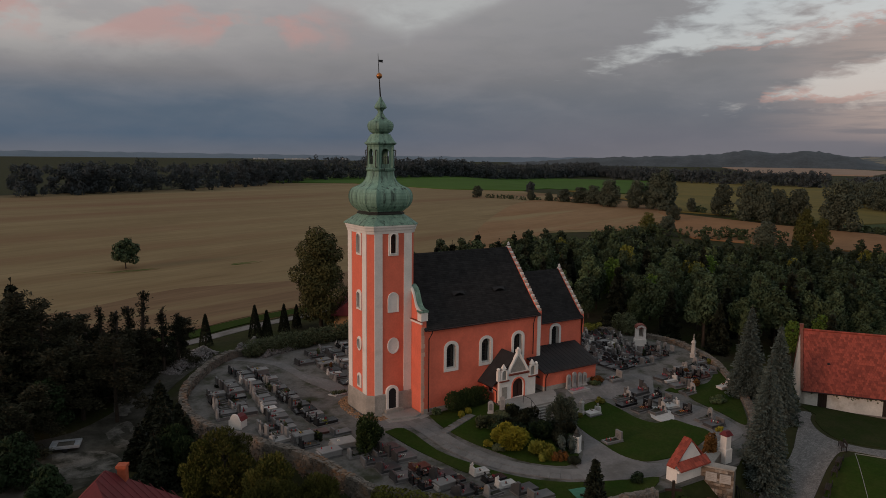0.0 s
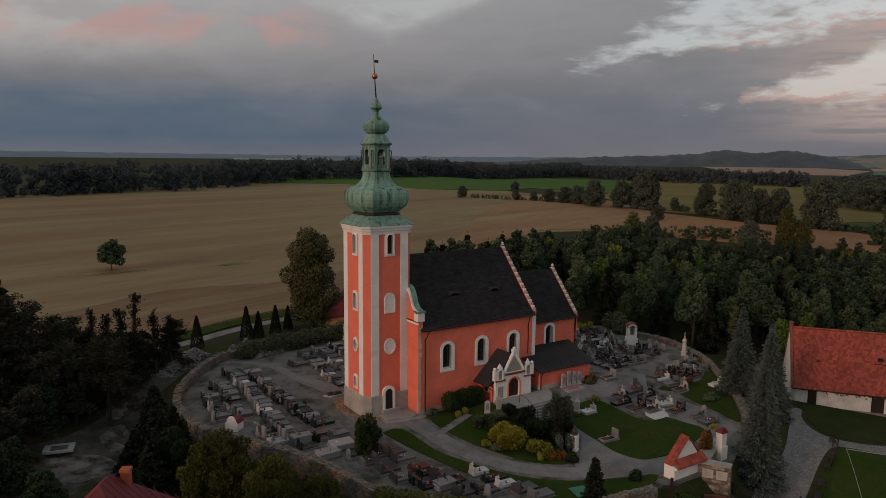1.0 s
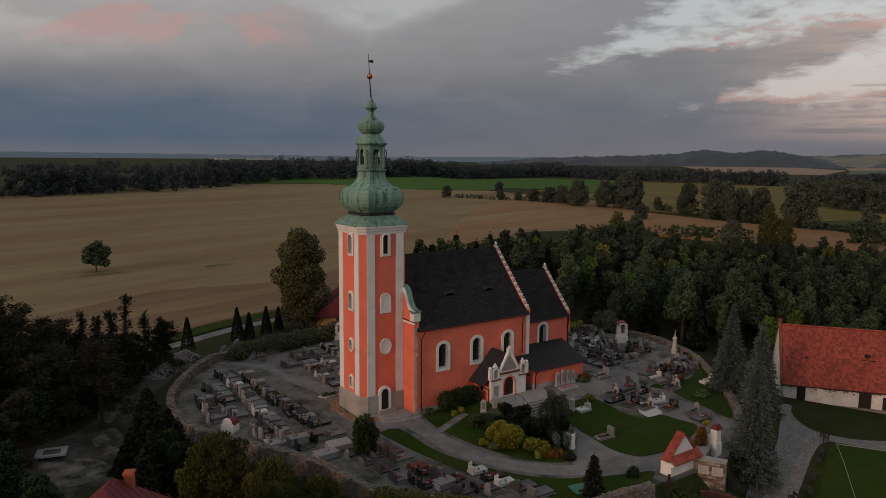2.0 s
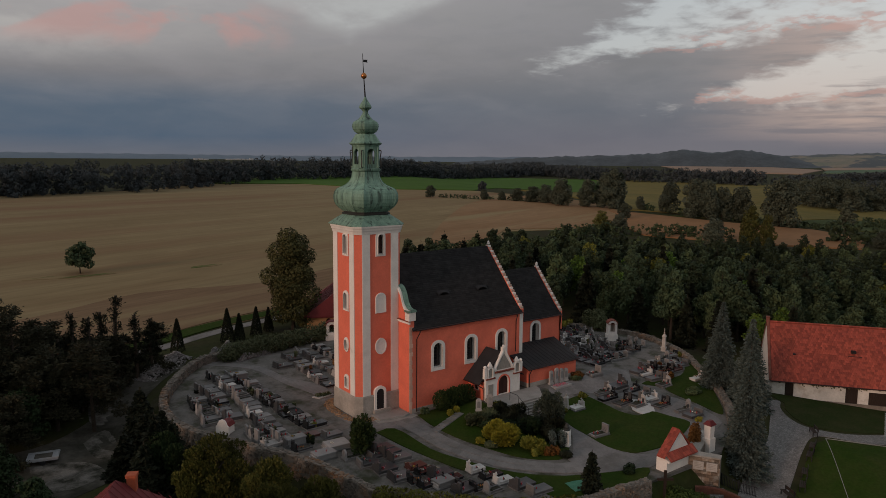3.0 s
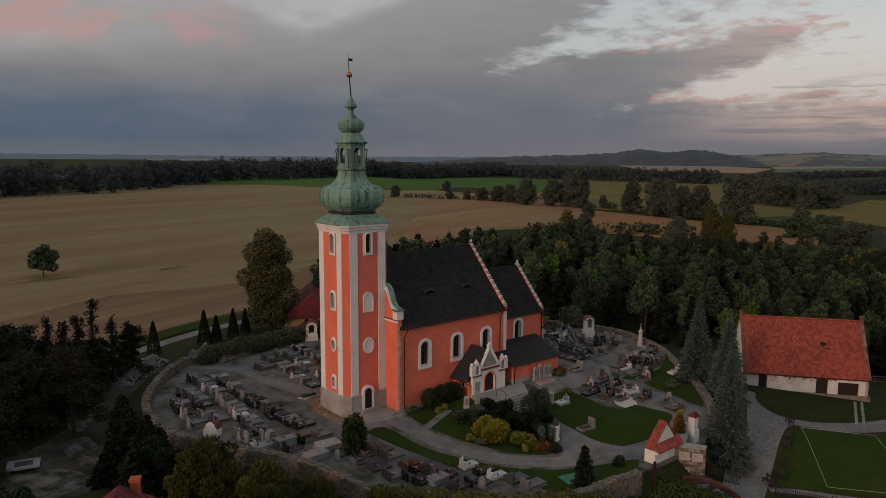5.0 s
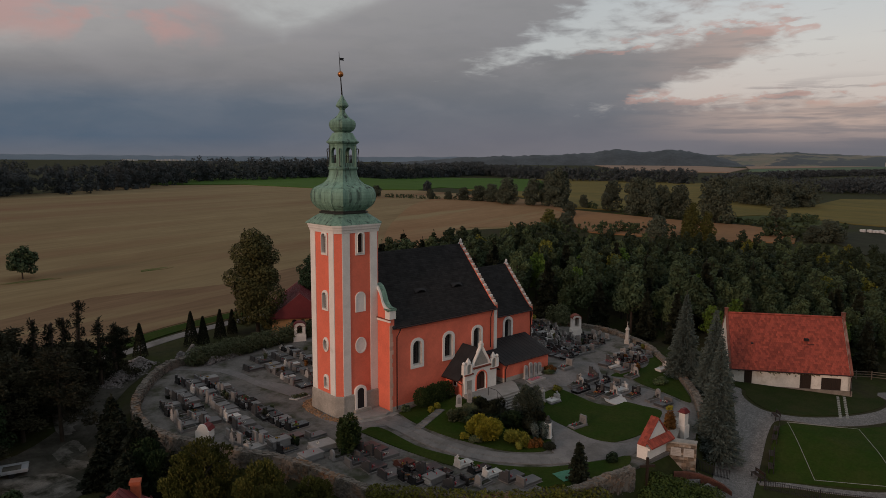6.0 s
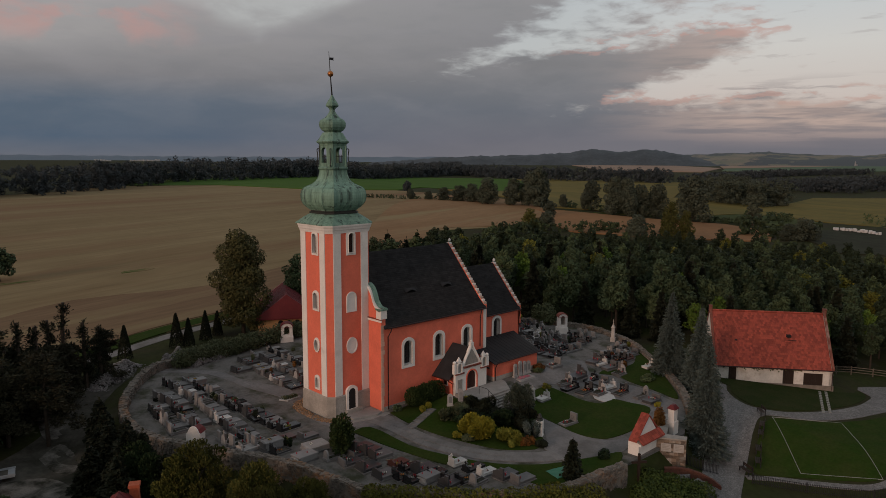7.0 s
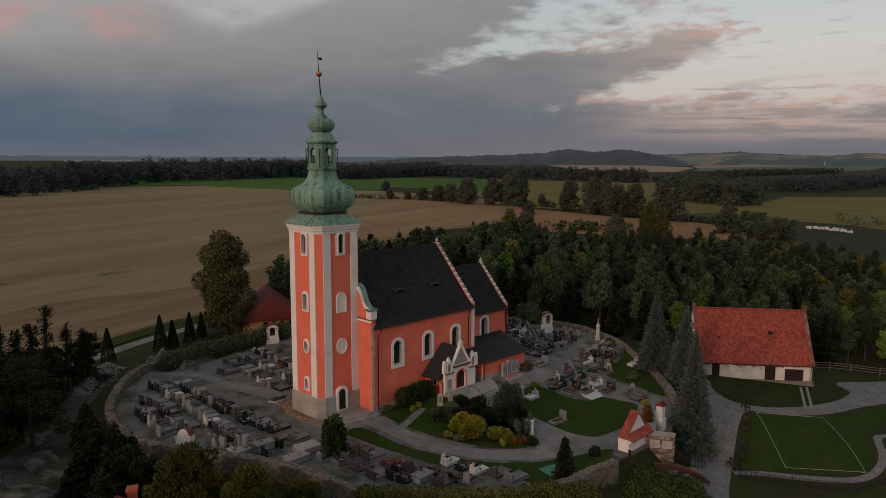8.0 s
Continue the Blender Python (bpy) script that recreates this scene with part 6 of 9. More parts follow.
M["oldbrick"] = material("dark_old_brick", (0.15, 0.06, 0.04), 0.95, vary=0.4, scale=2, bump=0.4)
gsteps = thing("gate_steps", "grey stone steps with a brick edge up to the gate", "steps")
for i in range(6):
    cx_, cy_ = 19.3 - 0.12 * i, -37.2 + 0.36 * i
    part("step", Build().box(cx_ - 0.8, cy_ - 0.2, -4.8, cx_ + 0.8, cy_ + 0.2, -3.95 + 0.16 * i), M["slabpave"], gsteps)
part("brick_edge", Build().loft([[(x - 0.16, y - 0.1, z - 0.9), (x + 0.16, y + 0.1, z - 0.9), (x + 0.16, y + 0.1, z), (x - 0.16, y - 0.1, z)] for x, y, z in ((20.4, -37.3, -3.6), (20.6, -36.4, -3.3), (20.4, -35.2, -2.95), (19.7, -34.2, -2.6), (18.6, -33.3, -2.35), (17.4, -32.7, -2.2))]), M["oldbrick"], gsteps)
part("gate_ramp", Build().prism([(15.6, -33.6), (20.9, -33.5), (20.7, -33.9), (19.8, -34.4), (15.4, -34.4)], -4.6, -3.05), M["cobble"], gsteps)


wcross = thing("wooden_cross", "dark weathered wooden cross with a little roof", "cross")
part("post", Build().box(-0.11, -0.11, -0.4, 0.11, 0.11, 2.9), M["wood"], wcross)
part("crossbar", Build().box(-0.75, -0.09, 1.95, 0.75, 0.09, 2.17), M["wood"], wcross)
wcross.matrix_basis = pose(13.1, -32.3, -2.5, 0, 0, -35)


def iron_fence(name, pts, h, gap, label):
    f = thing(name, label, "fence")
    bars = Build()
    for (ax, ay), (bx, by) in zip(pts, pts[1:]):
        d = math.hypot(bx - ax, by - ay)
        n = max(2, int(d / gap))
        for i in range(n):
            x, y = ax + (bx - ax) * i / n, ay + (by - ay) * i / n
            z = ground_z(x, y)
            bars.box(x - 0.02, y - 0.02, z, x + 0.02, y + 0.02, z + h)
        for z in (0.15, h - 0.1):
            part("rail", Build().tube([(ax, ay, ground_z(ax, ay) + z), (bx, by, ground_z(bx, by) + z)], 0.022, 0.022, 5), M["iron"], f)
        part("post", Build().box(ax - 0.05, ay - 0.05, ground_z(ax, ay) - 0.1, ax + 0.05, ay + 0.05, ground_z(ax, ay) + h + 0.1), M["iron"], f)
    tagged(part("bar", bars, M["iron"], f), kind="stuff")
    return f


iron_fence("iron_fence", [(21.6, -32.9), (22.6, -34.2), (23.6, -35.6)], 1.1, 0.14, "black iron railing beside the lane")
iron_fence("iron_fence", [(24.8, -38.6), (27.2, -43.0), (30.2, -48.2), (33.0, -50.0), (38.0, -51.0)], 1.0, 0.16, "long black iron railing below the playing field")
wf = thing("wooden_fence", "weathered three-rail timber fence behind the barn", "fence")
fp = [(66.0, -32.0), (68.4, -32.8), (70.6, -34.2), (72.6, -36.6), (75.0, -40.0), (78.0, -44.0)]
M["greywood"] = material("weathered_timber", (0.13, 0.105, 0.08), 0.9, vary=0.3, bump=0.3, stretch=(3, 3, 3))
for (ax, ay), (bx, by) in zip(fp, fp[1:]):
    part("post", Build().box(ax - 0.07, ay - 0.07, ground_z(ax, ay) - 0.1, ax + 0.07, ay + 0.07, ground_z(ax, ay) + 1.3), M["greywood"], wf)
    for h in (0.4, 0.8, 1.15):
        part("rail", Build().tube([(ax, ay, ground_z(ax, ay) + h), (bx, by, ground_z(bx, by) + h)], 0.06, 0.06, 5), M["greywood"], wf)


def bench(x, y, turn):
    b = thing("park_bench", "dark slatted park bench beside the lane", "bench", "benches along the lane")
    for i in range(3):
        part("seat_slat", Build().box(-0.85, -0.3 + i * 0.17, 0.43, 0.85, -0.16 + i * 0.17, 0.47), M["wood"], b)
    for i in range(2):
        part("back_slat", Build().box(-0.85, 0.24, 0.6 + i * 0.17, 0.85, 0.28, 0.73 + i * 0.17), M["wood"], b)
    for sx in (-0.7, 0.7):
        part("leg", Build().box(sx - 0.04, -0.28, -0.1, sx + 0.04, -0.2, 0.43).box(sx - 0.04, 0.2, -0.1, sx + 0.04, 0.28, 0.9), M["iron"], b)
    b.matrix_basis = pose(x, y, ground_z(x, y) + 0.06, 0, 0, turn)


for x, y, a in ((39.3, -33.4, 40), (36.0, -34.9, 20), (34.2, -35.5, 20), (31.2, -36.5, 24), (29.0, -37.4, 24), (26.4, -37.2, 60)):
    bench(x, y, a + 180)

# ---------- houses ----------
def house(name, label, o, turn, w, d, wall_h, rise, wall_mat, roof_mat, hip=0.0, base=-0.5, windows=()):
    h = thing(name, label, "house", at=o)
    h.rotation_euler = (0, 0, radians(turn))
    part("wall", Build().box(0, 0, base, w, 0.4, wall_h).box(0, d - 0.4, base, w, d, wall_h).box(0, 0.4, base, 0.4, d - 0.4, wall_h).box(w - 0.4, 0.4, base, w, d - 0.4, wall_h), M[wall_mat], h)
    e = 0.5
    z0 = wall_h - rise * e / (d / 2)
    b = Build()
    p = [(-e, -e, z0), (w + e, -e, z0), (w + e, d + e, z0), (-e, d + e, z0), (hip, d / 2, wall_h + rise), (w - hip, d / 2, wall_h + rise)]
    b.add(p + [(x, y, z - 0.2) for x, y, z in p], [(0, 1, 5, 4), (2, 3, 4, 5), (1, 2, 5), (3, 0, 4), (7, 6, 10, 11), (9, 8, 11, 10), (8, 7, 11), (6, 9, 10), (0, 6, 7, 1), (1, 7, 8, 2), (2, 8, 9, 3), (3, 9, 6, 0)])
    r = part("roof", b, M[roof_mat], h)
    seams = int(w / 0.6)
    for i in range(1, seams):
        x = w * i / seams
        top = d / 2 if hip <= 0 else min(d / 2, (d / 2) * min(1.0, (x + e) / (hip + e), (w + e - x) / (hip + e)))
        for s in (0, 1):
            y0, y1 = (-e, top) if s == 0 else (d + e, d - top)
            part("seam", Build().tube([(x, y0, z0 + 0.02), (x, y1, z0 + 0.02 + (wall_h + rise - z0) * (abs(y1 - y0)) / (d / 2 + e))], 0.03, 0.03, 4), M[roof_mat], r)
    for x0, z1, ww, hh in windows:
        wdw = part("window", Build().box(x0 - 0.08, -0.06, z1 - 0.08, x0 + ww + 0.08, 0.02, z1 + hh + 0.08), M["white"], h)
        part("pane", Build().box(x0, -0.08, z1, x0 + ww, -0.055, z1 + hh), M["glass"], wdw)
    return h


red_house = house("red_roofed_house", "house with a dark red sheet-metal roof and brick chimney", (-31.06, -29.8, -3.9), 62, 10.0, 8.0, 8.0, 4.3, "barnwall", "redmetal", hip=4.2, base=-1.0)
part("chimney", Build().box(6.35, 2.95, 10.0, 6.9, 3.5, 12.3).box(6.29, 2.89, 12.12, 6.96, 3.56, 12.32), M["brick"], red_house, "orange brick chimney")
M["ochre"] = material("ochre_render", (0.40, 0.22, 0.10), 0.9, vary=0.2, scale=0.8, bump=0.1)
parish = house("parish_house", "ochre house with a red roof behind the tower", (17.0, 29.5, 0.2), 60, 13.0, 9.0, 3.3, 3.4, "ochre", "redmetal", 0.0, -1.0)
for i in range(4):
    wdw = part("window", Build().wallplate(arch(1.6 + i * 1.3, 1.0, 2.5, 0.8), "x", -0.05, 0.02), M["glass"], parish)
cottage = house("white_cottage", "white cottage gable with brick chimney", (-45.5, -14.0, -4.5), 35, 8.0, 6.0, 5.6, 3.0, "barnwall", "slate", 0.0, -1.0)
part("chimney", Build().box(5.6, 1.0, 5.0, 7.6, 1.8, 8.6), M["brick"], cottage, "orange brick chimney")


# ---------- shrines ----------
def niche_shrine(x, y, turn, w, d, h, label, roof_mat="brown"):
    """A white wayside shrine with a rounded top and an arched niche."""
    s = thing("shrine", label, "shrine", "white shrines in the churchyard")
    hole = arch(0, h * 0.42, h * 0.86, w * 0.46)
    part("body", holed([(-w / 2, 0), (w / 2, 0), (w / 2, h * 0.8)] + [(w / 2 * math.cos(math.pi * i / 10), h * 0.8 + w * 0.36 * math.sin(math.pi * i / 10)) for i in range(1, 10)] + [(-w / 2, h * 0.8)], [hole], "y", -d / 2, d / 2 - 0.1), M["white"], s)
    part("niche_back", Build().wallplate(hole, "y", d / 2 - 0.3, d / 2 - 0.25), M["stone"], s)
    part("plinth", Build().box(-w / 2 - 0.1, -d / 2 - 0.1, -0.4, w / 2 + 0.1, d / 2 + 0.1, h * 0.3), M["white"], s)
    ring_o = [(w / 2 * 1.12 * math.cos(math.pi * i / 10), h * 0.8 + (w * 0.36 + 0.1) * math.sin(math.pi * i / 10)) for i in range(11)]
    ring_i = [(w / 2 * 1.0 * math.cos(math.pi * i / 10), h * 0.8 + w * 0.36 * math.sin(math.pi * i / 10)) for i in range(11)]
    part("cap", Build().band(ring_o + [(-w / 2, h * 0.79)], ring_i + [(-w / 2, h * 0.78)], "y", -d / 2 - 0.1, d / 2 + 0.05), M[roof_mat], s)
    s.matrix_basis = pose(x, y, ground_z(x, y), 0, 0, turn)
    return s


niche_shrine(46.8, 2.2, -35, 1.5, 1.1, 3.5, "white arched shrine beside the far wall")
niche_shrine(9.3, 25.6, -30, 1.7, 1.2, 2.9, "white arched shrine with a red cap by the hedge", "redmetal")
niche_shrine(5.9, 27.2, -20, 1.2, 1.0, 1.5, "low white shrine by the hedge")
wh = thing("grave_chapel", "small white curved-gable tomb with a red roof", "tomb")
prof = [(-0.95, 0), (0.95, 0), (0.95, 1.0), (0.75, 1.1), (0.6, 1.45), (0.35, 1.75), (0, 1.85), (-0.35, 1.75), (-0.6, 1.45), (-0.75, 1.1), (-0.95, 1.0)]
part("front", Build().wallplate(prof, "y", -0.75, -0.55), M["white"], wh)
part("body", Build().box(-0.8, -0.55, 0, 0.8, 0.9, 1.0), M["white"], wh)
part("roof", Build().loft([[(-0.9, y, 0.95), (-0.55, y, 1.4), (0, y, 1.62), (0.55, y, 1.4), (0.9, y, 0.95)] for y in (-0.55, 1.0)]), M["redmetal"], wh)
wh.matrix_basis = pose(-16.4, 0.9, ground_z(-16.4, 0.9), 0, 0, -52) @ Matrix.Diagonal((0.8, 0.8, 0.9, 1))


M["oldstone"] = material("weathered_pale_stone", (0.42, 0.40, 0.37), 0.9, vary=0.3, scale=1.4, bump=0.3, stain=(0.22, 0.20, 0.18), stain_at=(0.5, 0.72), stain_scale=0.9)


def column(x, y, h, w, label, cross=False, name="memorial_column"):
    c = thing(name, label, "monument", "stone columns in the churchyard")
    part("plinth", Build().box(-w, -w, -0.2, w, w, h * 0.22).box(-w * 1.12, -w * 1.12, h * 0.2, w * 1.12, w * 1.12, h * 0.24), M["oldstone"], c)
    part("shaft", Build().loft([[(sx * w * k, sy_ * w * k, z) for sx, sy_ in ((-1, -1), (1, -1), (1, 1), (-1, 1))] for k, z in ((0.75, h * 0.24), (0.62, h * 0.78), (0.8, h * 0.8), (0.8, h * 0.85), (0.3, h * 0.97))]), M["oldstone"], c)
    part("finial", Build().lathe([(0.05, h * 0.95), (w * 0.4, h), (w * 0.3, h * 1.06), (0.03, h * 1.1)], 0, 0, 8), M["stone"], c)
    if cross:
        part("cross", Build().box(-0.04, -0.04, h * 1.05, 0.04, 0.04, h * 1.28).box(-0.17, -0.04, h * 1.15, 0.17, 0.04, h * 1.2), M["stone"], c)
    c.matrix_basis = pose(x, y, ground_z(x, y), 0, 0, 20)
    return c


column(48.3, -6.6, 2.8, 0.35, "tall pale stone column with a cross by the wall", True)
column(18.7, -14.5, 1.75, 0.33, "pale worn stone stele on the lawn")
bust = thing("memorial_pillar", "white square memorial pillar with a dark weathered top", "monument", "stone columns in the churchyard")
part("shaft", Build().box(-0.42, -0.36, -0.2, 0.42, 0.36, 1.75).box(-0.47, -0.41, -0.2, 0.47, 0.41, 0.14), M["white"], bust)
part("top", Build().lathe([(0.36, 1.75), (0.40, 1.86), (0.24, 1.98), (0.30, 2.12), (0.20, 2.26), (0.17, 2.42), (0.06, 2.54)], 0, 0, 9), M["copper_dark"], bust, "dark worn carved top")
bust.matrix_basis = pose(12.0, -20.9, ground_z(12.0, -20.9), 0, 0, 28)


# ---------- graves ----------
def stone_mat(name, c, rough=0.5, spec=0.4):
    return material(name, c, rough, vary=0.18, scale=1.5, bump=0.06, bump_scale=20, own=0.15, spec=spec)


GM = {
    "black": stone_mat("black_granite", (0.012, 0.012, 0.013), 0.22, 0.6),
    "dark": stone_mat("dark_grey_granite", (0.055, 0.054, 0.055), 0.35),
    "mid": stone_mat("mid_grey_granite", (0.115, 0.112, 0.110), 0.5),
    "grey": stone_mat("grey_granite", (0.20, 0.195, 0.19), 0.6),
    "pale": stone_mat("pale_terrazzo", (0.33, 0.315, 0.30), 0.75),
    "white": stone_mat("white_marble", (0.50, 0.485, 0.46), 0.6),
    "brown": stone_mat("red_brown_granite", (0.09, 0.035, 0.027), 0.35),
}


def petal_mat(name, c):
    return leaf_material(name, c, tuple(min(1, v * 1.5 + 0.02) for v in c), 0.2)


PETALS = {"white": petal_mat("white_flowers", (0.5, 0.48, 0.42)), "yellow": petal_mat("yellow_flowers", (0.45, 0.28, 0.03)), "red": petal_mat("red_flowers", (0.24, 0.014, 0.018)), "pink": petal_mat("pink_flowers", (0.34, 0.10, 0.13)), "orange": petal_mat("orange_flowers", (0.36, 0.12, 0.02)), "green": L["thuja"]}


def cards(b, pts, size, rnd, flat=0.0):
    """Small leaf quads at the points, turned at random."""
    for p in pts:
        a = Vector((rnd.gauss(0, 1), rnd.gauss(0, 1), rnd.gauss(0, 1) * (1 - flat))).normalized()
        c = a.cross(Vector((rnd.gauss(0, 1), rnd.gauss(0, 1), rnd.gauss(0, 1)))).normalized()
        s = size * rnd.uniform(0.6, 1.3)
        p = Vector(p)
        b.add([tuple(p - a * s), tuple(p + c * s * 0.7), tuple(p + a * s), tuple(p - c * s * 0.7)], [(0, 1, 2, 3)])
    return b


def bouquet(parent, x, y, z, kind, n, spread, seed):
    rnd = random.Random(seed)
    b, g = Build(), Build()
    cards(b, [(x + rnd.gauss(0, spread), y + rnd.gauss(0, spread), z + abs(rnd.gauss(0, spread * 0.6))) for _ in range(n)], 0.055, rnd)
    cards(g, [(x + rnd.gauss(0, spread), y + rnd.gauss(0, spread), z + abs(rnd.gauss(0, spread * 0.4))) for _ in range(n // 2)], 0.06, rnd)
    tagged(part("bouquet", b, PETALS[kind], parent, kind + " grave bouquet"), kind="stuff")
    tagged(part("greenery", g, PETALS["green"], parent), kind="stuff")
    part("vase", Build().lathe([(0.05, z - 0.12), (0.08, z), (0.06, z + 0.05)], x, y, 7), GM["dark"], parent)


def headstone_outline(kind, w, h):
    if kind == "arch":
        return arch(0, 0, h, w)
    if kind == "slant":
        return [(-w / 2, 0), (w / 2, 0), (w / 2, h * 0.8), (w * 0.2, h), (-w / 2, h * 0.92)]
    if kind == "wave":
        return [(-w / 2, 0), (w / 2, 0), (w / 2, h * 0.72), (w * 0.3, h * 0.8), (w * 0.12, h), (-w * 0.12, h), (-w * 0.3, h * 0.8), (-w / 2, h * 0.72)]
    return [(-w / 2, 0), (w / 2, 0), (w / 2, h), (-w / 2, h)]


def grave(stone, head, w, l, hh, style, flowers, label, seed):
    """A grave with its head at the origin and its slab along +x."""
    g = thing("grave", label, "grave", "graves in the churchyard")
    rnd = random.Random(seed)
    m, m2 = GM[stone], GM[head]
    part("base", Build().box(-0.25, -w / 2 - 0.12, -0.4, l + 0.1, w / 2 + 0.12, 0.10), GM["mid"] if stone in ("white", "pale", "grey") else M["asphalt"], g)
    if style == "kerb":
        for x0, x1, y0, y1 in ((0, l, -w / 2, -w / 2 + 0.14), (0, l, w / 2 - 0.14, w / 2), (l - 0.14, l, -w / 2 + 0.14, w / 2 - 0.14)):
            part("kerb", Build().box(x0, y0, 0.1, x1, y1, 0.26), m, g)
        part("soil", Build().box(0, -w / 2 + 0.14, 0.1, l - 0.14, w / 2 - 0.14, 0.2), M["dirt"], g)
    elif style == "slab":
        part("plinth", Build().box(0, -w / 2, 0.1, l, w / 2, 0.32), m, g)
        part("cover_slab", Build().loft([[(x, y, z) for x, y in ((0.05 + e, -w / 2 - 0.04 + e), (l + 0.05 - e, -w / 2 - 0.04 + e), (l + 0.05 - e, w / 2 + 0.04 - e), (0.05 + e, w / 2 + 0.04 - e))] for e, z in ((0, 0.32), (0, 0.38), (0.03, 0.41))]), m, g)
    else:
        part("chest", Build().box(0, -w / 2, 0.1, l, w / 2, 0.62), m, g)
        part("lid", Build().loft([[(x, y, z) for x, y in ((-0.05 + e, -w / 2 - 0.08 + e), (l + 0.08 - e, -w / 2 - 0.08 + e), (l + 0.08 - e, w / 2 + 0.08 - e), (-0.05 + e, w / 2 + 0.08 - e))] for e, z in ((0, 0.62), (0, 0.72), (0.05, 0.76))]), m, g)
    hk = rnd.choice(("arch", "slant", "flat", "flat", "slant", "wave"))
    part("headstone", Build().wallplate([(u * 0.92, z) for u, z in headstone_outline(hk, w, hh)], "x", -0.16, 0.04).box(-0.22, -w / 2 - 0.02, 0.08, 0.1, w / 2 + 0.02, 0.3), m2, g, head + " headstone")
    ins = Build()
    for r in range(3):
        ww = w * rnd.uniform(0.2, 0.34)
        ins.box(0.042, -ww, hh * (0.62 - r * 0.13), 0.046, ww, hh * (0.62 - r * 0.13) + 0.03)
    part("writing", ins, GM["pale"] if head in ("black", "dark", "brown") else GM["dark"], g)
    if rnd.random() < 0.4:
        side = rnd.choice((-1, 1))
        part("side_block", Build().box(-0.14, side * w * 0.28 - w * 0.16, hh * 0.5, 0.09, side * w * 0.28 + w * 0.16, hh * rnd.uniform(1.05, 1.25)), m, g)
    if rnd.random() < 0.5:
        part("lantern", Build().box(0.2, w * 0.22, 0.3, 0.34, w * 0.22 + 0.14, 0.62).box(0.17, w * 0.22 - 0.03, 0.62, 0.37, w * 0.22 + 0.17, 0.67), GM["dark"], g)
    if rnd.random() < 0.3:
        part("cross", Build().box(-0.1, -0.045, hh, -0.02, 0.045, hh + 0.42).box(-0.1, -0.16, hh + 0.2, -0.02, 0.16, hh + 0.28), m2, g)
    top = {"kerb": 0.28, "slab": 0.45, "chest": 0.8}[style]
    for i, f in enumerate(flowers):
        bouquet(g, rnd.uniform(0.2, l * 0.5), rnd.uniform(-w * 0.3, w * 0.3), top, f, 22, 0.11, seed + i)
    for i in range(rnd.randrange(3)):
        x, y = rnd.uniform(0.3, l * 0.8), rnd.uniform(-w * 0.35, w * 0.35)
        part("candle", Build().lathe([(0.05, top - 0.05), (0.055, top + 0.12), (0.03, top + 0.18)], x, y, 6), PETALS["red"], g)
    return g


SPECS = [
    ("grey", "grey", 1.0, 2.0, 0.95, "slab", ("white",), "grey granite grave with a plain headstone"),
    ("pale", "pale", 1.1, 2.1, 0.85, "slab", ("green",), "pale terrazzo grave with low headstone"),
    ("black", "black", 1.0, 2.1, 0.9, "slab", ("white",), "polished black granite grave with flowers"),
    ("dark", "dark", 1.5, 2.1, 1.0, "slab", ("pink",), "wide dark grey family grave"),
    ("mid", "pale", 1.0, 1.9, 1.05, "kerb", ("green", "green"), "kerbed grave with a pale headstone"),
    ("white", "white", 0.9, 1.8, 0.9, "slab", ("white",), "white marble grave with upright headstone"),
    ("brown", "brown", 1.2, 2.0, 1.0, "slab", ("yellow",), "red-brown granite grave with flowers"),
    ("pale", "pale", 1.7, 2.2, 0.7, "chest", ("white",), "broad pale chest tomb"),
    ("mid", "dark", 1.7, 2.1, 1.05, "slab", ("red", "white"), "double grey grave with dark headstone"),
    ("dark", "black", 1.1, 2.0, 1.0, "kerb", ("orange", "red"), "dark kerbed grave full of flowers"),
    ("grey", "grey", 1.0, 1.9, 1.1, "kerb", ("green", "white"), "old grey grave with tall headstone"),
    ("grey", "mid", 1.3, 2.0, 0.8, "chest", ("yellow",), "grey chest tomb with a darker headstone"),
    ("mid", "mid", 1.1, 2.0, 1.05, "slab", (), "plain mid-grey granite grave"),
    ("mid", "grey", 0.9, 1.8, 1.15, "kerb", ("green",), "narrow kerbed grave with a tall grey stone"),
    ("grey", "pale", 1.5, 2.1, 0.6, "chest", (), "low grey chest tomb without flowers"),
    ("dark", "mid", 1.2, 2.0, 0.8, "slab", ("white", "green"), "dark slab grave with a grey headstone"),
    ("black", "black", 1.6, 2.2, 0.5, "slab", ("white",), "broad low black slab grave"),
    ("grey", "black", 1.2, 2.1, 0.95, "slab", ("red", "white"), "grey slab grave with a black headstone"),
]
PROTO = []
for i, s in enumerate(SPECS):
    p = grave(*s[:6], s[6], s[7], 100 + i)
    PROTO.append(p)
used_proto = [False] * len(PROTO)


def put_grave(i, x, y, turn, z=None, big=1.0, head_east=False, tall=1.0):
    """A grave at its western end (x, y): the headstone stands there, or at the far end."""
    size = Matrix.Diagonal((rgv.uniform(0.86, 1.06) * big, rgv.uniform(0.84, 1.08) * big, rgv.uniform(0.78, 1.08) * big, 1))
    size = size @ Matrix.Diagonal((1, 1, tall, 1))
    at = (x + 1.85 * big if head_east else x, y, (ground_z(x, y) if z is None else z) + 0.05)
    m = pose(*at, 0, 0, turn + (180 if head_east else 0)) @ size
    if not used_proto[i]:
        PROTO[i].matrix_basis = m
        used_proto[i] = True
    else:
        copy_thing(PROTO[i], m)


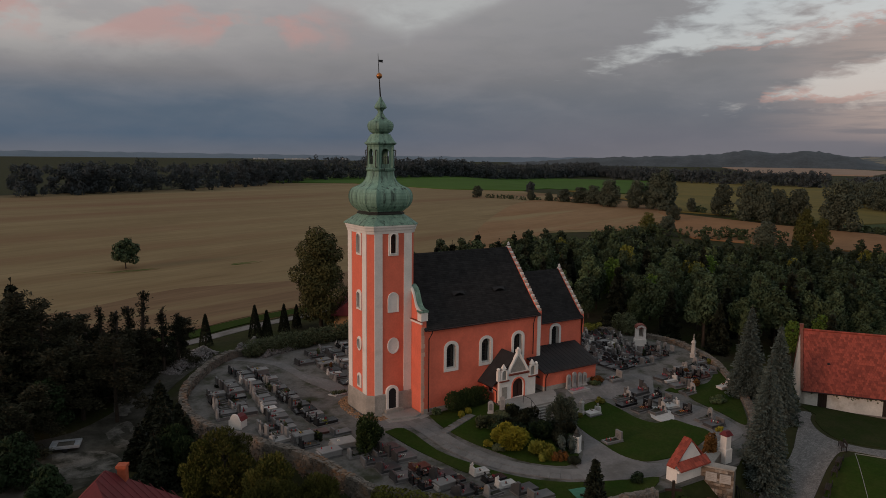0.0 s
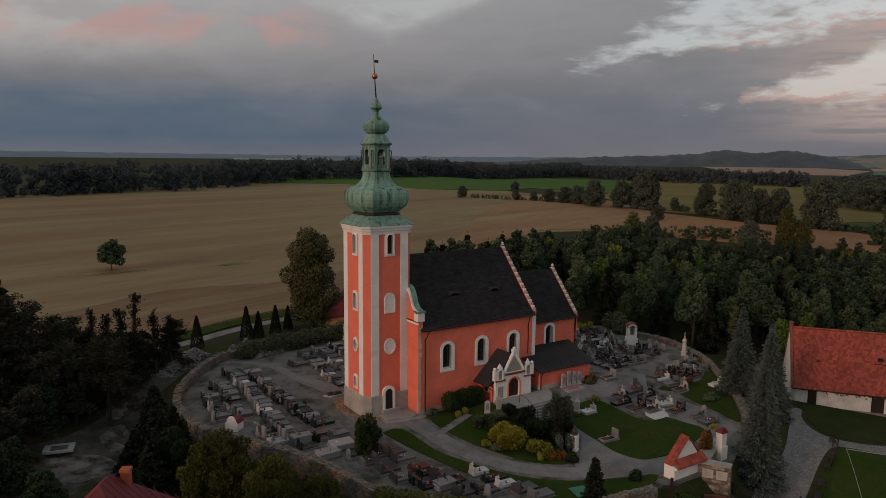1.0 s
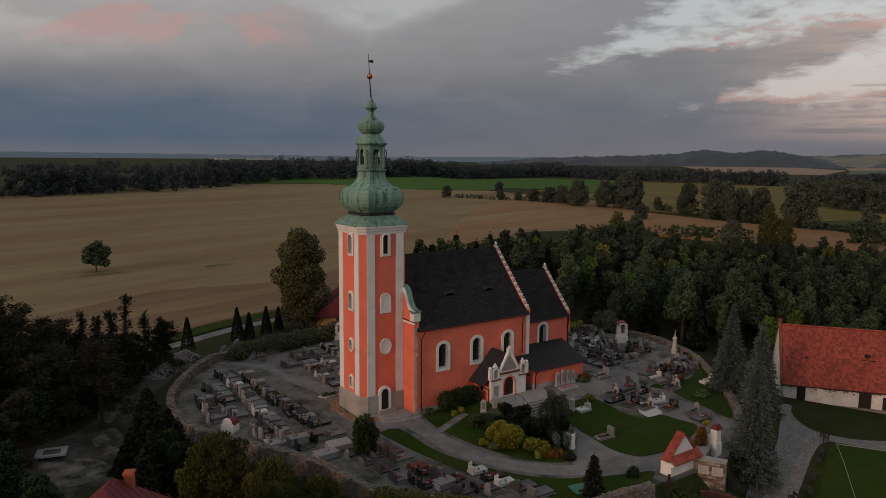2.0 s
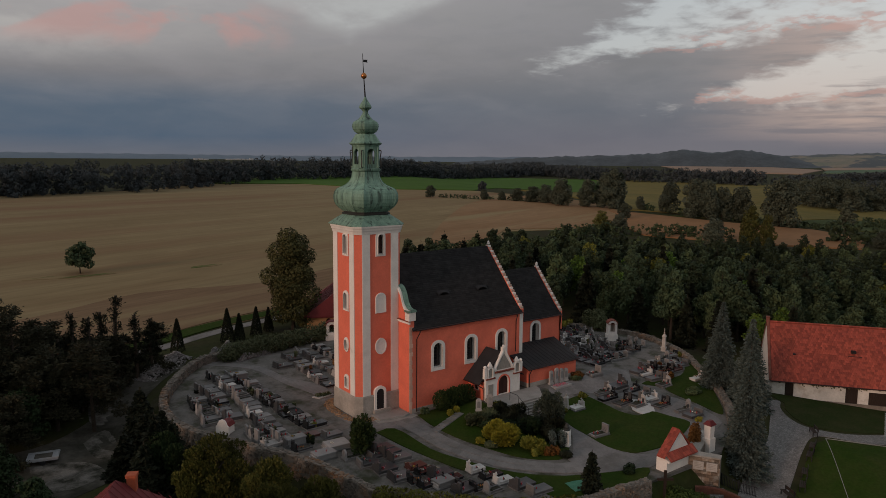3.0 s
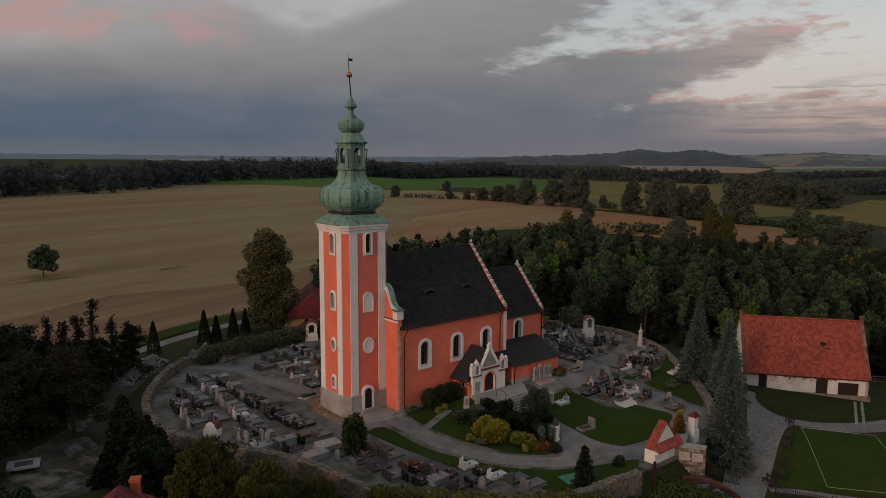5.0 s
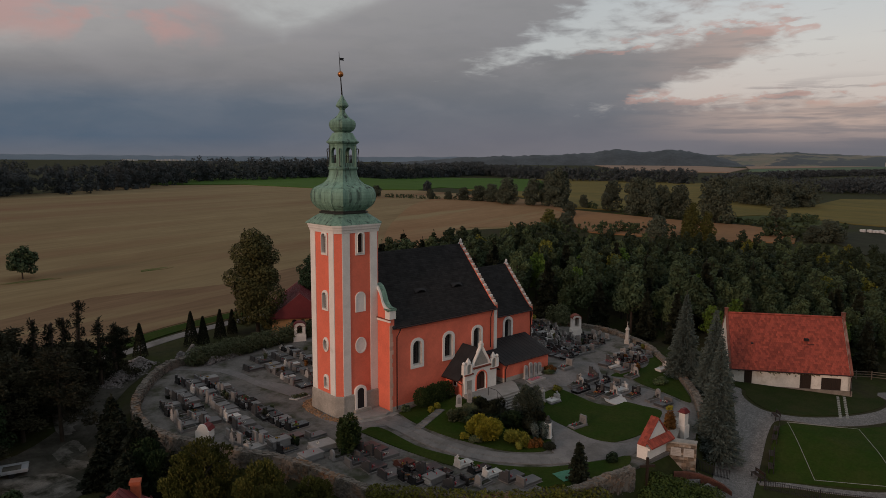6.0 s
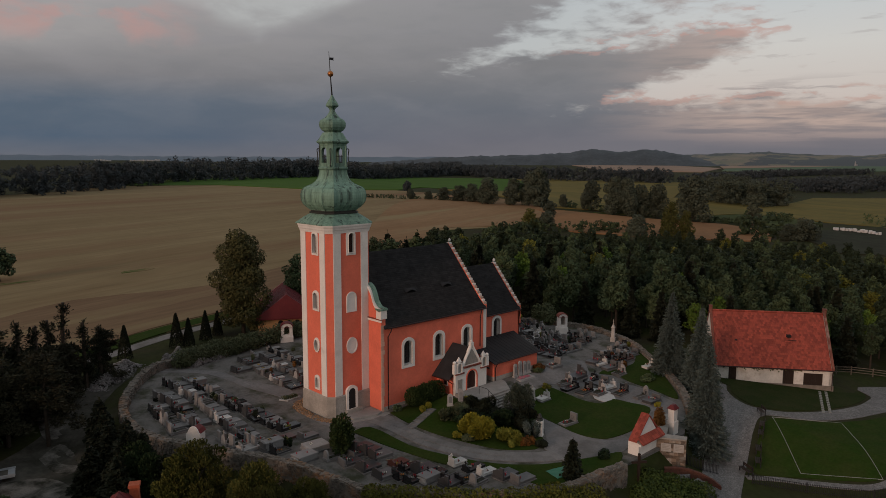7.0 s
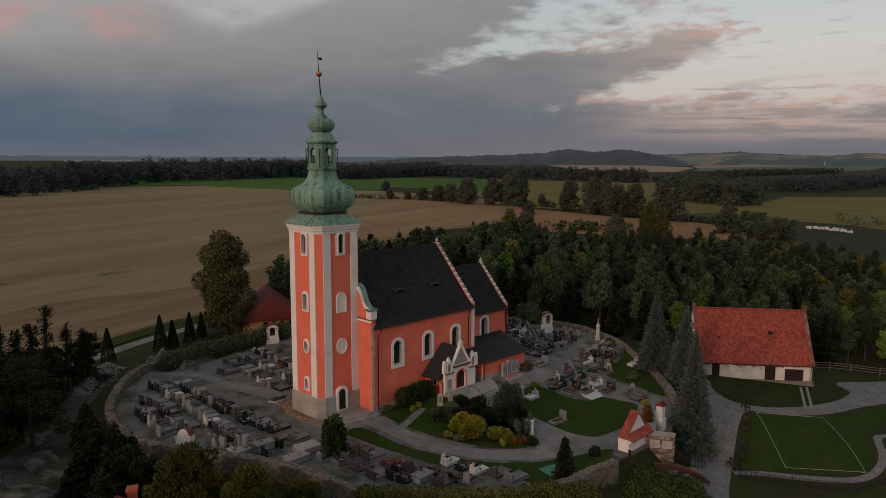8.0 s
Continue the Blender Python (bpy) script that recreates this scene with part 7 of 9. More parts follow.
rgv = random.Random(77)
WESTYARD = [(-18.6, 10.0), (-13.0, 20.0), (-8.0, 20.0), (-7.4, 4.0), (-7.2, -4.0), (-9.0, -11.0), (-12.0, -10.2), (-16.4, -1.6)]
NORTHYARD = [(-3.4, 18.0), (-1.2, 22.6), (2.8, 24.6), (8.6, 24.6), (8.6, 18.0), (5.0, 10.0), (2.2, 7.6), (-1.4, 7.6), (-2.4, 13.0)]
EASTYARD = [(30.2, -6.0), (32.2, -7.6), (37.0, -6.6), (45.6, -4.6), (48.6, -4.0), (48.8, -0.4), (45.0, 1.0), (46.0, 6.0), (47.0, 10.4), (40.6, 14.0), (33.0, 12.0), (30.4, 4.0)]
EASTYARD2 = [(33.6, -11.4), (37.0, -10.2), (41.6, -9.0), (47.4, -7.0), (47.8, -9.6), (44.6, -13.2), (39.7, -14.2), (34.0, -13.6)]
MIX = [16, 17, 17, 0, 0, 1, 2, 2, 3, 3, 4, 4, 5, 8, 8, 9, 9, 10, 10, 11, 12, 12, 13, 13, 13, 15, 15, 2, 4, 10]
EAST_MIX = MIX + [2, 9, 9, 9, 5, 8, 2]
# rows of graves: the line of the headstones, then the spacing along it
west_rows = [[(-9.7, 18.6), (-9.5, 12.0), (-9.6, 4.0), (-9.2, -2.2), (-9.0, -4.0)], [(-12.0, 19.0), (-12.0, 12.0), (-12.7, 3.0), (-13.2, -3.6), (-12.4, -8.6)], [(-14.6, 15.4), (-14.9, 10.6), (-15.5, 5.4), (-15.0, 0.0), (-14.8, -6.6)], [(-16.8, 11.6), (-17.4, 6.2), (-18.0, 3.6)]]
for row in west_rows:
    line_r = curve(row, 24)
    gap = 0.0
    for (ax, ay), (bx, by) in zip(line_r, line_r[1:]):
        gap -= math.hypot(bx - ax, by - ay)
        if gap <= 0:
            i = rgv.choice(MIX)
            if math.hypot(ax + 16.2, ay - 1.0) > 2.3:
                put_grave(i, ax + rgv.uniform(-0.2, 0.2), ay, rgv.uniform(-7, 5), tall=1.14)
            gap = SPECS[i][2] * 0.95 + rgv.uniform(0.0, 0.35)
for poly, x_from, x_to, dx, skew, skip, head_east, mixed in ((NORTHYARD, -4.2, 9.0, 2.7, 0.05, 0.08, False, MIX), (EASTYARD, 29.8, 49.5, 2.35, 0.05, 0.02, True, EAST_MIX), (EASTYARD2, 33.0, 48.5, 2.6, 0.0, 0.12, True, EAST_MIX)):
    c = x_from
    while c < x_to:
        y = min(p[1] for p in poly) + 0.5
        while y < max(p[1] for p in poly):
            i = rgv.choice(mixed)
            x = c + skew * y + rgv.uniform(-0.25, 0.25)
            if inside(poly, x, y) and inside(poly, x + 1.6, y) and rgv.random() > skip:
                put_grave(i, x, y, rgv.uniform(-7, 7), head_east=head_east, tall=0.95 if head_east else 0.8)
            y += SPECS[i][2] * 0.55 + 0.62 + rgv.uniform(0.0, 0.3)
        c += dx
# graves that stand apart: the red-brown one and the chest tomb by the path, then the south row
for i, x, y in ((6, -10.7, -5.2), (7, -9.9, -9.3), (12, -8.6, -6.4), (14, -11.9, -10.6), (3, -6.2, -12.0), (3, -5.8, -13.1), (8, -5.6, -14.4), (6, -4.9, -16.5), (2, -4.8, -17.8), (3, -4.0, -18.9), (2, -3.5, -20.1), (8, -7.4, -17.4), (9, -6.2, -18.6), (3, -7.8, -15.4), (15, -8.6, -13.6), (13, -9.3, -12.0), (2, -5.9, -19.9), (15, -7.0, -12.9), (9, -2.2, -22.9), (3, -3.9, -22.6), (5, -0.3, -20.0), (2, -0.1, -21.7), (5, 0.3, -23.2), (9, -3.0, -21.9), (14, -4.8, -20.6), (13, -1.6, -24.1), (3, 1.0, -24.9), (12, 1.5, -26.5)):
    put_grave(i, x, y, rgv.uniform(-6, 4))
for i, x, y in ((2, 24.6, -15.0), (4, 25.0, -13.7), (9, 25.4, -16.5), (4, 26.5, -17.8), (5, 29.2, -17.6), (9, 29.0, -19.4), (13, 29.8, -22.0), (15, 29.2, -23.8), (3, 28.0, -13.6), (2, 29.2, -14.8), (12, 29.8, -16.0), (5, 18.9, -15.0), (10, 16.0, -21.1), (5, 40.8, -16.5), (4, 34.8, -15.4), (9, 35.6, -11.5), (9, 37.4, -11.3), (9, 39.2, -12.8), (6, 41.0, -12.9), (10, 27.2, -10.2)):
    put_grave(i, x, y, rgv.uniform(-6, 4), big=1.1 if x > 20 else 1.0, head_east=True)
# old stones against the sacristy and by the porch
def stele(x, y, h, w, turn, label):
    s = thing("old_gravestone", label, "gravestone", "old stones against the church")
    part("stone", Build().wallplate(arch(0, 0, h, w), "y", -0.1, 0.1), GM["pale"], s)
    part("foot", Build().box(-w * 0.6, -0.2, -0.3, w * 0.6, 0.2, 0.18), GM["pale"], s)
    part("inscription_panel", Build().wallplate(arch(0, h * 0.3, h * 0.8, w * 0.6), "y", -0.115, -0.1), GM["grey"], s)
    s.matrix_basis = pose(x, y, ground_z(x, y), 0, 0, turn)


for k, (x, h) in enumerate(((20.9, 1.75), (21.8, 1.95), (22.7, 1.75), (23.5, 1.65))):
    stele(x, -9.85, h, 0.62, rgv.uniform(-4, 4), "pale old gravestone leaning at the sacristy wall")
stele(8.6, -10.6, 1.5, 0.62, -30, "pale rounded gravestone in the garden")
stele(10.0, -10.9, 1.8, 0.6, -30, "tall pale gravestone in the garden")
tower_bed = thing("flower_bed", "small planted bed with a white kerb beside the tower", "flower bed")
part("kerb", Build().prism([(-4.2, 5.3), (-3.6, 4.3), (-1.6, 4.6), (-1.9, 5.9)], 0.0, 0.34), GM["white"], tower_bed)
tb_leaf = Build()
cards(tb_leaf, [(rgv.uniform(-3.8, -1.9), rgv.uniform(4.6, 5.5), 0.36 + abs(rgv.gauss(0, 0.14))) for _ in range(420)], 0.09, rgv)
part("planting", tb_leaf, L["hedge"], tower_bed, "low green planting")
bed = thing("flower_bed", "raised bed of pink flowers under the old stones", "flower bed")
part("kerb", Build().box(20.3, -11.3, 0.4, 23.2, -10.2, 1.15), GM["pale"], bed)
bx_ = Build()
cards(bx_, [(rgv.uniform(20.6, 22.6), rgv.uniform(-11.1, -10.4), 1.2 + rgv.random() * 0.12) for _ in range(160)], 0.07, rgv)
part("flowers", bx_, PETALS["pink"], bed, "pink flowers")
drape("white_kerb_apron", curve([(26.0, -18.4), (28.2, -16.4), (29.6, -18.0), (27.6, -20.4), (26.0, -19.8), (26.0, -18.4)], 4)[:-1], GM["white"], 0.12, 1.0, "curved apron of white stone chips round a grave", "kerb")
tarp = thing("green_tarpaulin", "green tarpaulin pegged on the lawn", "tarpaulin")
tb_ = Build()
tb_.v = [(x, y, ground_z(x, y) + 0.17 + 0.02 * math.sin(i * 1.7 + j * 2.1)) for j in range(6) for i in range(6) for x, y in [(4.9 + i * 0.46 + j * 0.10, -28.7 + j * 0.36 - i * 0.12)]]
tb_.f = [(j * 6 + i, j * 6 + i + 1, (j + 1) * 6 + i + 1, (j + 1) * 6 + i) for j in range(5) for i in range(5)]
M["tarp"] = material("green_plastic", (0.03, 0.16, 0.09), 0.5, vary=0.2, bump=0.2)
part("sheet", tb_, M["tarp"], tarp)


# ---------- plants ----------
def leaf_object_data(name, v, corners, mat):
    """A mesh of loose leaves from an array of their corners."""
    n = len(v) // corners
    me = bpy.data.meshes.new(name)
    me.vertices.add(corners * n)
    me.vertices.foreach_set("co", np.ascontiguousarray(v, dtype=float).ravel())
    me.loops.add(corners * n)
    me.loops.foreach_set("vertex_index", np.arange(corners * n, dtype=np.int32))
    me.polygons.add(n)
    me.polygons.foreach_set("loop_start", np.arange(n, dtype=np.int32) * corners)
    me.polygons.foreach_set("loop_total", np.full(n, corners, dtype=np.int32))
    me.update(calc_edges=True)
    me.materials.append(mat)
    return me


def leaf_mesh(name, centres, sizes, mat, seed, long=1.0, axis=None, out=None, loose=0.6):
    """Many small leaves in one mesh. axis: preferred long direction of each; out: the way each one faces."""
    rng = np.random.default_rng(seed)
    n = len(centres)
    c = np.asarray(centres, dtype=float)
    r = rng.normal(size=(n, 3))
    if axis is not None:
        a = np.asarray(axis) + rng.normal(size=(n, 3)) * 0.25
        b = np.cross(a, r)
    elif out is not None:
        face = np.asarray(out) + rng.normal(size=(n, 3)) * loose + np.array((0, 0, 0.3))
        a = np.cross(face, r)
        b = np.cross(face, a)
    else:
        a = rng.normal(size=(n, 3))
        b = np.cross(a, r)
    a /= np.linalg.norm(a, axis=1)[:, None] + 1e-9
    b /= np.linalg.norm(b, axis=1)[:, None] + 1e-9
    s = (np.asarray(sizes) * rng.uniform(0.65, 1.35, n))[:, None]
    v = np.stack([c - a * s * long, c + a * s * long * 0.9 + b * s * 0.55, c + a * s * long * 0.5 - b * s * 0.9], axis=1).reshape(-1, 3)
    return leaf_object_data(name, v, 3, mat)


def blob_points(blobs, count, seed, shell=0.55):
    """Points in and near the skin of the blobs, and the way out from each."""
    rng = np.random.default_rng(seed)
    w = np.array([b[3] * b[4] for b in blobs], dtype=float)
    pick = rng.choice(len(blobs), count, p=w / w.sum())
    B = np.array(blobs)[pick]
    d = rng.normal(size=(count, 3))
    d /= np.linalg.norm(d, axis=1)[:, None]
    rad = shell + (1 - shell) * rng.random(count) ** 0.5 + rng.normal(size=count) * 0.05
    return B[:, :3] + d * rad[:, None] * np.stack([B[:, 3], B[:, 3], B[:, 4]], axis=1), d


def tree_meshes(h, r, seed, leaf, count, size, slim=1.0, low=0.25, fill=1.0, shoots=False):
    """A broad-leaved tree: a tapered trunk with limbs, and an uneven crown of leaf clumps."""
    rnd = random.Random(seed)
    t = Build()
    lean = (rnd.uniform(-0.3, 0.3), rnd.uniform(-0.3, 0.3))
    t.tube([(0, 0, -0.4), (lean[0] * 0.3, lean[1] * 0.3, h * 0.3), (lean[0], lean[1], h * 0.72)], 0.022 * h + 0.05, 0.05, 7)
    blobs = []
    n = rnd.randrange(13, 19)
    for i in range(n):
        f = (i + 0.5) / n
        z = h * (low + 0.12 + (0.9 - low) * f)
        env = r * slim * math.sin(math.pi * min(0.97, 0.22 + 0.74 * f)) ** 0.7
        a = i * 2.4 + rnd.uniform(-0.5, 0.5)
        d = env * rnd.uniform(0.35, 0.72)
        p = (math.cos(a) * d, math.sin(a) * d, z)
        br = fill * r * rnd.uniform(0.28, 0.46) * (1.1 - 0.35 * f)
        blobs.append((*p, br, br * rnd.uniform(0.7, 1.0)))
        t.tube([(lean[0] * f * 0.6, lean[1] * f * 0.6, z * 0.72), (p[0] * 0.5, p[1] * 0.5, z * 0.88), p], 0.045 + 0.004 * h, 0.015, 5)
    blobs.append((lean[0], lean[1], h * 0.62, r * 0.55, h * 0.28))
    count = int(count * 1.35)
    pts, way = blob_points(blobs, count, seed)
    return t.mesh("trunk", M["bark"]), leaf_mesh("crown", pts, np.full(count, size), leaf, seed, long=1.5 if shoots else 1.0, axis=way * 0.6 + np.array((0, 0, 0.9)) if shoots else None, out=way)


def conifer_meshes(h, r, seed, leaf, levels=26, droop=0.35, size=0.2, ragged=0.15, base=0.04, step=0.26):
    """A spruce: a straight trunk and whorls of drooping boughs, thick with needles."""
    rnd = random.Random(seed)
    t = Build().tube([(0, 0, -0.4), (0, 0, h * 0.5), (0, 0, h)], 0.018 * h + 0.04, 0.02, 6)
    pts, ax, sz = [], [], []
    for i in range(levels):
        f = i / levels
        z = h * (base + (0.97 - base) * f)
        rr = r * (1 - f) ** 0.85 + 0.12
        n = max(5, int(15 * (1 - f) + 5))
        for j in range(n):
            a = 2 * math.pi * j / n + i * 1.7 + rnd.uniform(-0.2, 0.2)
            L_ = rr * rnd.uniform(1 - ragged * 2, 1 + ragged)
            zj = z + rnd.uniform(-0.5, 0.5) * h / levels
            m = max(3, int(L_ / step))
            for k in range(m):
                g = (k + 0.7) / m
                px_, py_ = math.cos(a) * L_ * g, math.sin(a) * L_ * g
                pz = zj - droop * L_ * g ** 1.4 + 0.12 * L_ * g * g * g
                for side in (-1, 0, 1):
                    off = side * 0.22 * L_ * g * (1.15 - g) * 1.6
                    pts.append((px_ - math.sin(a) * off, py_ + math.cos(a) * off, pz - abs(side) * 0.05 + rnd.uniform(-0.05, 0.05)))
                    ax.append((math.cos(a + side * 0.7), math.sin(a + side * 0.7), 0.12 - droop))
                    sz.append(size * rnd.uniform(0.8, 1.25))
        if i == levels - 1:
            pts.append((0, 0, h))
            ax.append((0, 0, 1))
            sz.append(size)
    return t.mesh("trunk", M["bark"]), leaf_mesh("crown", pts, sz, leaf, seed, long=1.3, axis=ax)


def bush_mesh(w, d, h, seed, leaf, count, size, shoots=False):
    rnd = random.Random(seed)
    blobs = []
    for i in range(9):
        a, q = rnd.uniform(0, 6.3), rnd.uniform(0, 0.62)
        b = rnd.uniform(0.3, 0.5)
        blobs.append((math.cos(a) * q * w / 2, math.sin(a) * q * d / 2, h * rnd.uniform(0.3, 0.62), b * min(w, d) * 0.62, h * 0.36))
    count = int(count * 1.4)
    pts, way = blob_points(blobs, count, seed, 0.6)
    pts[:, 2] = np.abs(pts[:, 2])
    return leaf_mesh("foliage", pts, np.full(count, size), leaf, seed, long=1.7 if shoots else 1.0, axis=way * np.array((1, 1, 0.4)) + np.array((0, 0, 0.45)) if shoots else None, out=way)


def plant(name, meshes, label, category, x, y, scale=1.0, turn=0.0, group="", z=None, stretch=1.0):
    e = thing(name, label, category, group)
    for nm, me in meshes:
        shared(nm, me, e)
    e.matrix_basis = pose(x, y, ground_z(x, y) if z is None else z, 0, 0, turn) @ Matrix.Diagonal((scale, scale, scale * stretch, 1))
    return e


def stems(w, h, seed):
    rnd = random.Random(seed)
    b = Build()
    for i in range(5):
        a = rnd.uniform(0, 6.3)
        b.tube([(0, 0, -0.2), (math.cos(a) * w * 0.15, math.sin(a) * w * 0.15, h * 0.3), (math.cos(a) * w * 0.3, math.sin(a) * w * 0.3, h * 0.6)], 0.05, 0.015, 4)
    return b.mesh("stem", M["bark"])


def bush(label, x, y, w, d, h, leaf, count, size, seed, turn=0, name="bush", category="bush"):
    return plant(name, [("foliage", bush_mesh(w, d, h, seed, leaf, count, size, "juniper" in label or "yew" in label)), ("stem", stems(min(w, d), h, seed))], label, category, x, y, 1.0, turn)


# forest east of the church
FOREST = [(20, 40), (40, 29), (53, 15), (56, 3), (56, -9), (60, -13), (68, -24), (78, -40), (88, -62), (132, -66), (178, -36), (204, 4), (190, 36), (158, 58), (136, 66), (112, 64), (90, 74), (62, 64), (38, 52)]
KINDS = []
for i, (h, r, leaf, n, sz, sl) in enumerate(((10.0, 3.5, "oak", 2300, 0.24, 1.0), (11.2, 3.3, "oak", 2300, 0.24, 0.95), (9.0, 3.2, "lime", 2000, 0.22, 1.0), (10.4, 2.9, "lime", 2000, 0.22, 0.95), (8.5, 3.0, "oak", 1900, 0.22, 1.0), (12.0, 3.1, "oak", 2200, 0.24, 0.9), (9.5, 2.7, "autumn", 1800, 0.21, 0.9), (9.0, 2.9, "fresh", 1800, 0.21, 0.95))):
    KINDS.append(("broadleaf", h, tree_meshes(h, r, 40 + i, L[leaf], n, sz, sl)))
for i, (h, r) in enumerate(((10.0, 2.2), (12.0, 2.4))):
    KINDS.append(("conifer", h, conifer_meshes(h, r, 60 + i, L["fir"], 17, 0.3, 0.34, 0.2)))
rf = random.Random(5)
spots = []
tries = 0
while len(spots) < 820 and tries < 26000:
    tries += 1
    x, y = rf.uniform(20, 205), rf.uniform(-66, 78)
    if not inside(FOREST, x, y):
        continue
    if any((x - a) ** 2 + (y - b) ** 2 < (13 if x < 130 else 20) for a, b in spots):
        continue
    spots.append((x, y))
spots.sort(key=lambda p: (p[0] + 40) ** 2 + (p[1] + 68) ** 2)
NAMES = {"oak": "dark green broad-leaved tree in the wood", "lime": "mid-green slender tree in the wood", "autumn": "yellowing tree in the wood", "fresh": "fresh green tree in the wood", "fir": "dark conifer in the wood"}
LEAFS = ["oak", "oak", "lime", "lime", "oak", "oak", "autumn", "fresh", "fir", "fir"]
rest_pts, rest_ax = [], []
for i, (x, y) in enumerate(spots):
    k = rf.choice((0, 1, 2, 3, 4, 5, 0, 1, 4, 5, 8, 9, 2, 3, 0, 8, 9)) if rf.random() > 0.10 else rf.choice((6, 7, 7, 7))
    sc = rf.uniform(0.66, 1.06)
    if y < -10 and x < 90:
        sc *= 0.85
    sc *= 1 - 0.30 * smoothstep(140, 240, math.hypot(x + 44, y + 67))
    if i < 285:
        _, h, (tr, cr_) = KINDS[k]
        e = plant("tree", [("trunk", tr), ("crown", cr_)], NAMES[LEAFS[k]], "tree", x, y, sc, rf.uniform(0, 360), "trees of the wood")
    else:
        _, h, (tr, cr_) = KINDS[k]
        n = len(cr_.vertices)
        co = np.empty(n * 3)
        cr_.vertices.foreach_get("co", co)
        co = co.reshape(-1, 3, 3)[::3].reshape(-1, 3)
        a = rf.uniform(0, 6.3)
        R = np.array(((math.cos(a), -math.sin(a), 0), (math.sin(a), math.cos(a), 0), (0, 0, 1)))
        mid = co.reshape(-1, 3, 3).mean(axis=1, keepdims=True)
        co = (mid + (co.reshape(-1, 3, 3) - mid) * 1.6).reshape(-1, 3)
        rest_pts.append((k, co @ R.T * sc + np.array((x, y, ground_z(x, y)))))


for nm, ks, leaf, label in (("far_wood", (0, 1, 4, 5, 8, 9), "oak", "dense dark green wood behind the nearer trees"), ("far_wood", (2, 3), "lime", "lighter green crowns of the wood behind"), ("far_wood", (6, 7), "autumn", "yellowing crowns of the wood behind")):
    vs = [v for k, v in rest_pts if k in ks]
    if vs:
        tagged(new(nm, leaf_object_data(nm, np.concatenate(vs), 3, L[leaf])), label, "woodland", kind="stuff")

# single trees
plant("tree", list(zip(("trunk", "crown"), tree_meshes(15.4, 4.7, 7, L["limetree"], 17000, 0.19, 1.0, 0.0, 1.45))), "tall full lime tree behind the churchyard hedge", "tree", 8.0, 36.6)
for x, y, h in ((-11.4, 34.4, 4.9), (-3.6, 35.3, 5.3), (-1.6, 35.6, 4.2), (1.7, 36.9, 4.6), (4.4, 38.4, 3.9)):
    rng = np.random.default_rng(int(h * 10))
    n = 2400
    f = rng.random(n) ** 0.8
    a = rng.random(n) * 6.2832
    rr = 0.21 * h * (1 - f) ** 0.8 + 0.04
    rr *= 0.88 + 0.12 * rng.random(n)
    pts = np.stack([np.cos(a) * rr, np.sin(a) * rr, 0.1 + f * (h - 0.1)], axis=1)
    plant("cypress", [("crown", leaf_mesh("crown", pts, np.full(n, 0.12), L["fir"], 3, axis=np.tile((0, 0, 1.0), (n, 1)))), ("trunk", Build().tube([(0, 0, -0.2), (0, 0, h * 0.8)], 0.1, 0.03, 6).mesh("trunk", M["bark"]))], "dark pointed cypress along the lane", "tree", x, y, group="row of cypresses")
# blue spruces by the lane
for x, y, h, r, s in ((26.6, -32.4, 13.7, 2.75, 1), (40.2, -24.9, 11.6, 2.7, 2), (42.6, -19.4, 12.0, 2.7, 3)):
    plant("spruce", list(zip(("trunk", "crown"), conifer_meshes(h, r, s, L["spruce"], 58, 0.26, 0.092, 0.12, 0.02, 0.13))), "tall blue-green spruce outside the churchyard wall", "tree", x, y, 1, 40 * s, "blue spruces by the lane")
# fir at the south wall, columnar thuja by the graves
plant("fir", list(zip(("trunk", "crown"), conifer_meshes(4.0, 1.0, 12, L["fir"], 16, 0.25, 0.14, 0.15))), "small dark fir inside the south wall", "tree", 6.2, -29.4)
plant("thuja", [("foliage", bush_mesh(2.9, 2.9, 4.0, 14, L["clipped"], 3200, 0.10, True)), ("stem", stems(1.6, 3, 14))], "dark rounded thuja among the graves", "shrub", -7.2, -11.6)
bush("reddish barberry beside the dark thuja", -5.9, -9.4, 1.5, 1.5, 1.9, L["rust"], 500, 0.10, 15)
bush("round dark shrub beside the graves", -4.8, -9.4, 1.6, 1.6, 1.5, L["thuja"], 600, 0.10, 16)
# garden below the church
clipped = thing("clipped_hedge", "dense dark green clipped hedge at the church wall", "hedge")
hb = [(-2.0 + 0.5 * i, 0.12 * math.sin(i * 2.1), 1.05 + 0.1 * math.cos(i * 1.7), 0.95, 1.15) for i in range(9)]
pts, way = blob_points(hb, 7000, 20, 0.7)
pts[:, 2] = np.abs(pts[:, 2])
shared("foliage", leaf_mesh("foliage", pts, np.full(len(pts), 0.085), L["clipped"], 20, axis=way * 0.4 + np.array((0, 0, 1.0)), long=1.4), clipped)
shared("stem", stems(1.6, 1.8, 20), clipped)
clipped.matrix_basis = pose(7.3, -7.75, ground_z(7.3, -7.75), 0, 0, 4)
for i, (x, y, w, h, lf) in enumerate(((9.4, -14.8, 3.4, 1.3, "thuja"), (7.4, -13.6, 3.0, 1.1, "thuja"), (11.6, -15.0, 3.2, 1.4, "fir"), (5.0, -17.2, 1.6, 0.9, "hedge"), (11.4, -19.2, 2.6, 1.9, "fir"), (12.2, -20.4, 2.2, 1.7, "thuja"), (8.6, -21.4, 1.7, 1.0, "rust"), (7.6, -20.8, 1.5, 0.9, "autumn"), (9.0, -11.8, 2.2, 0.9, "hedge"))):
    bush("low spreading evergreen shrub in the sloping garden", x, y, w, w * 0.85, h, L[lf], 1500, 0.1, 730 + i)
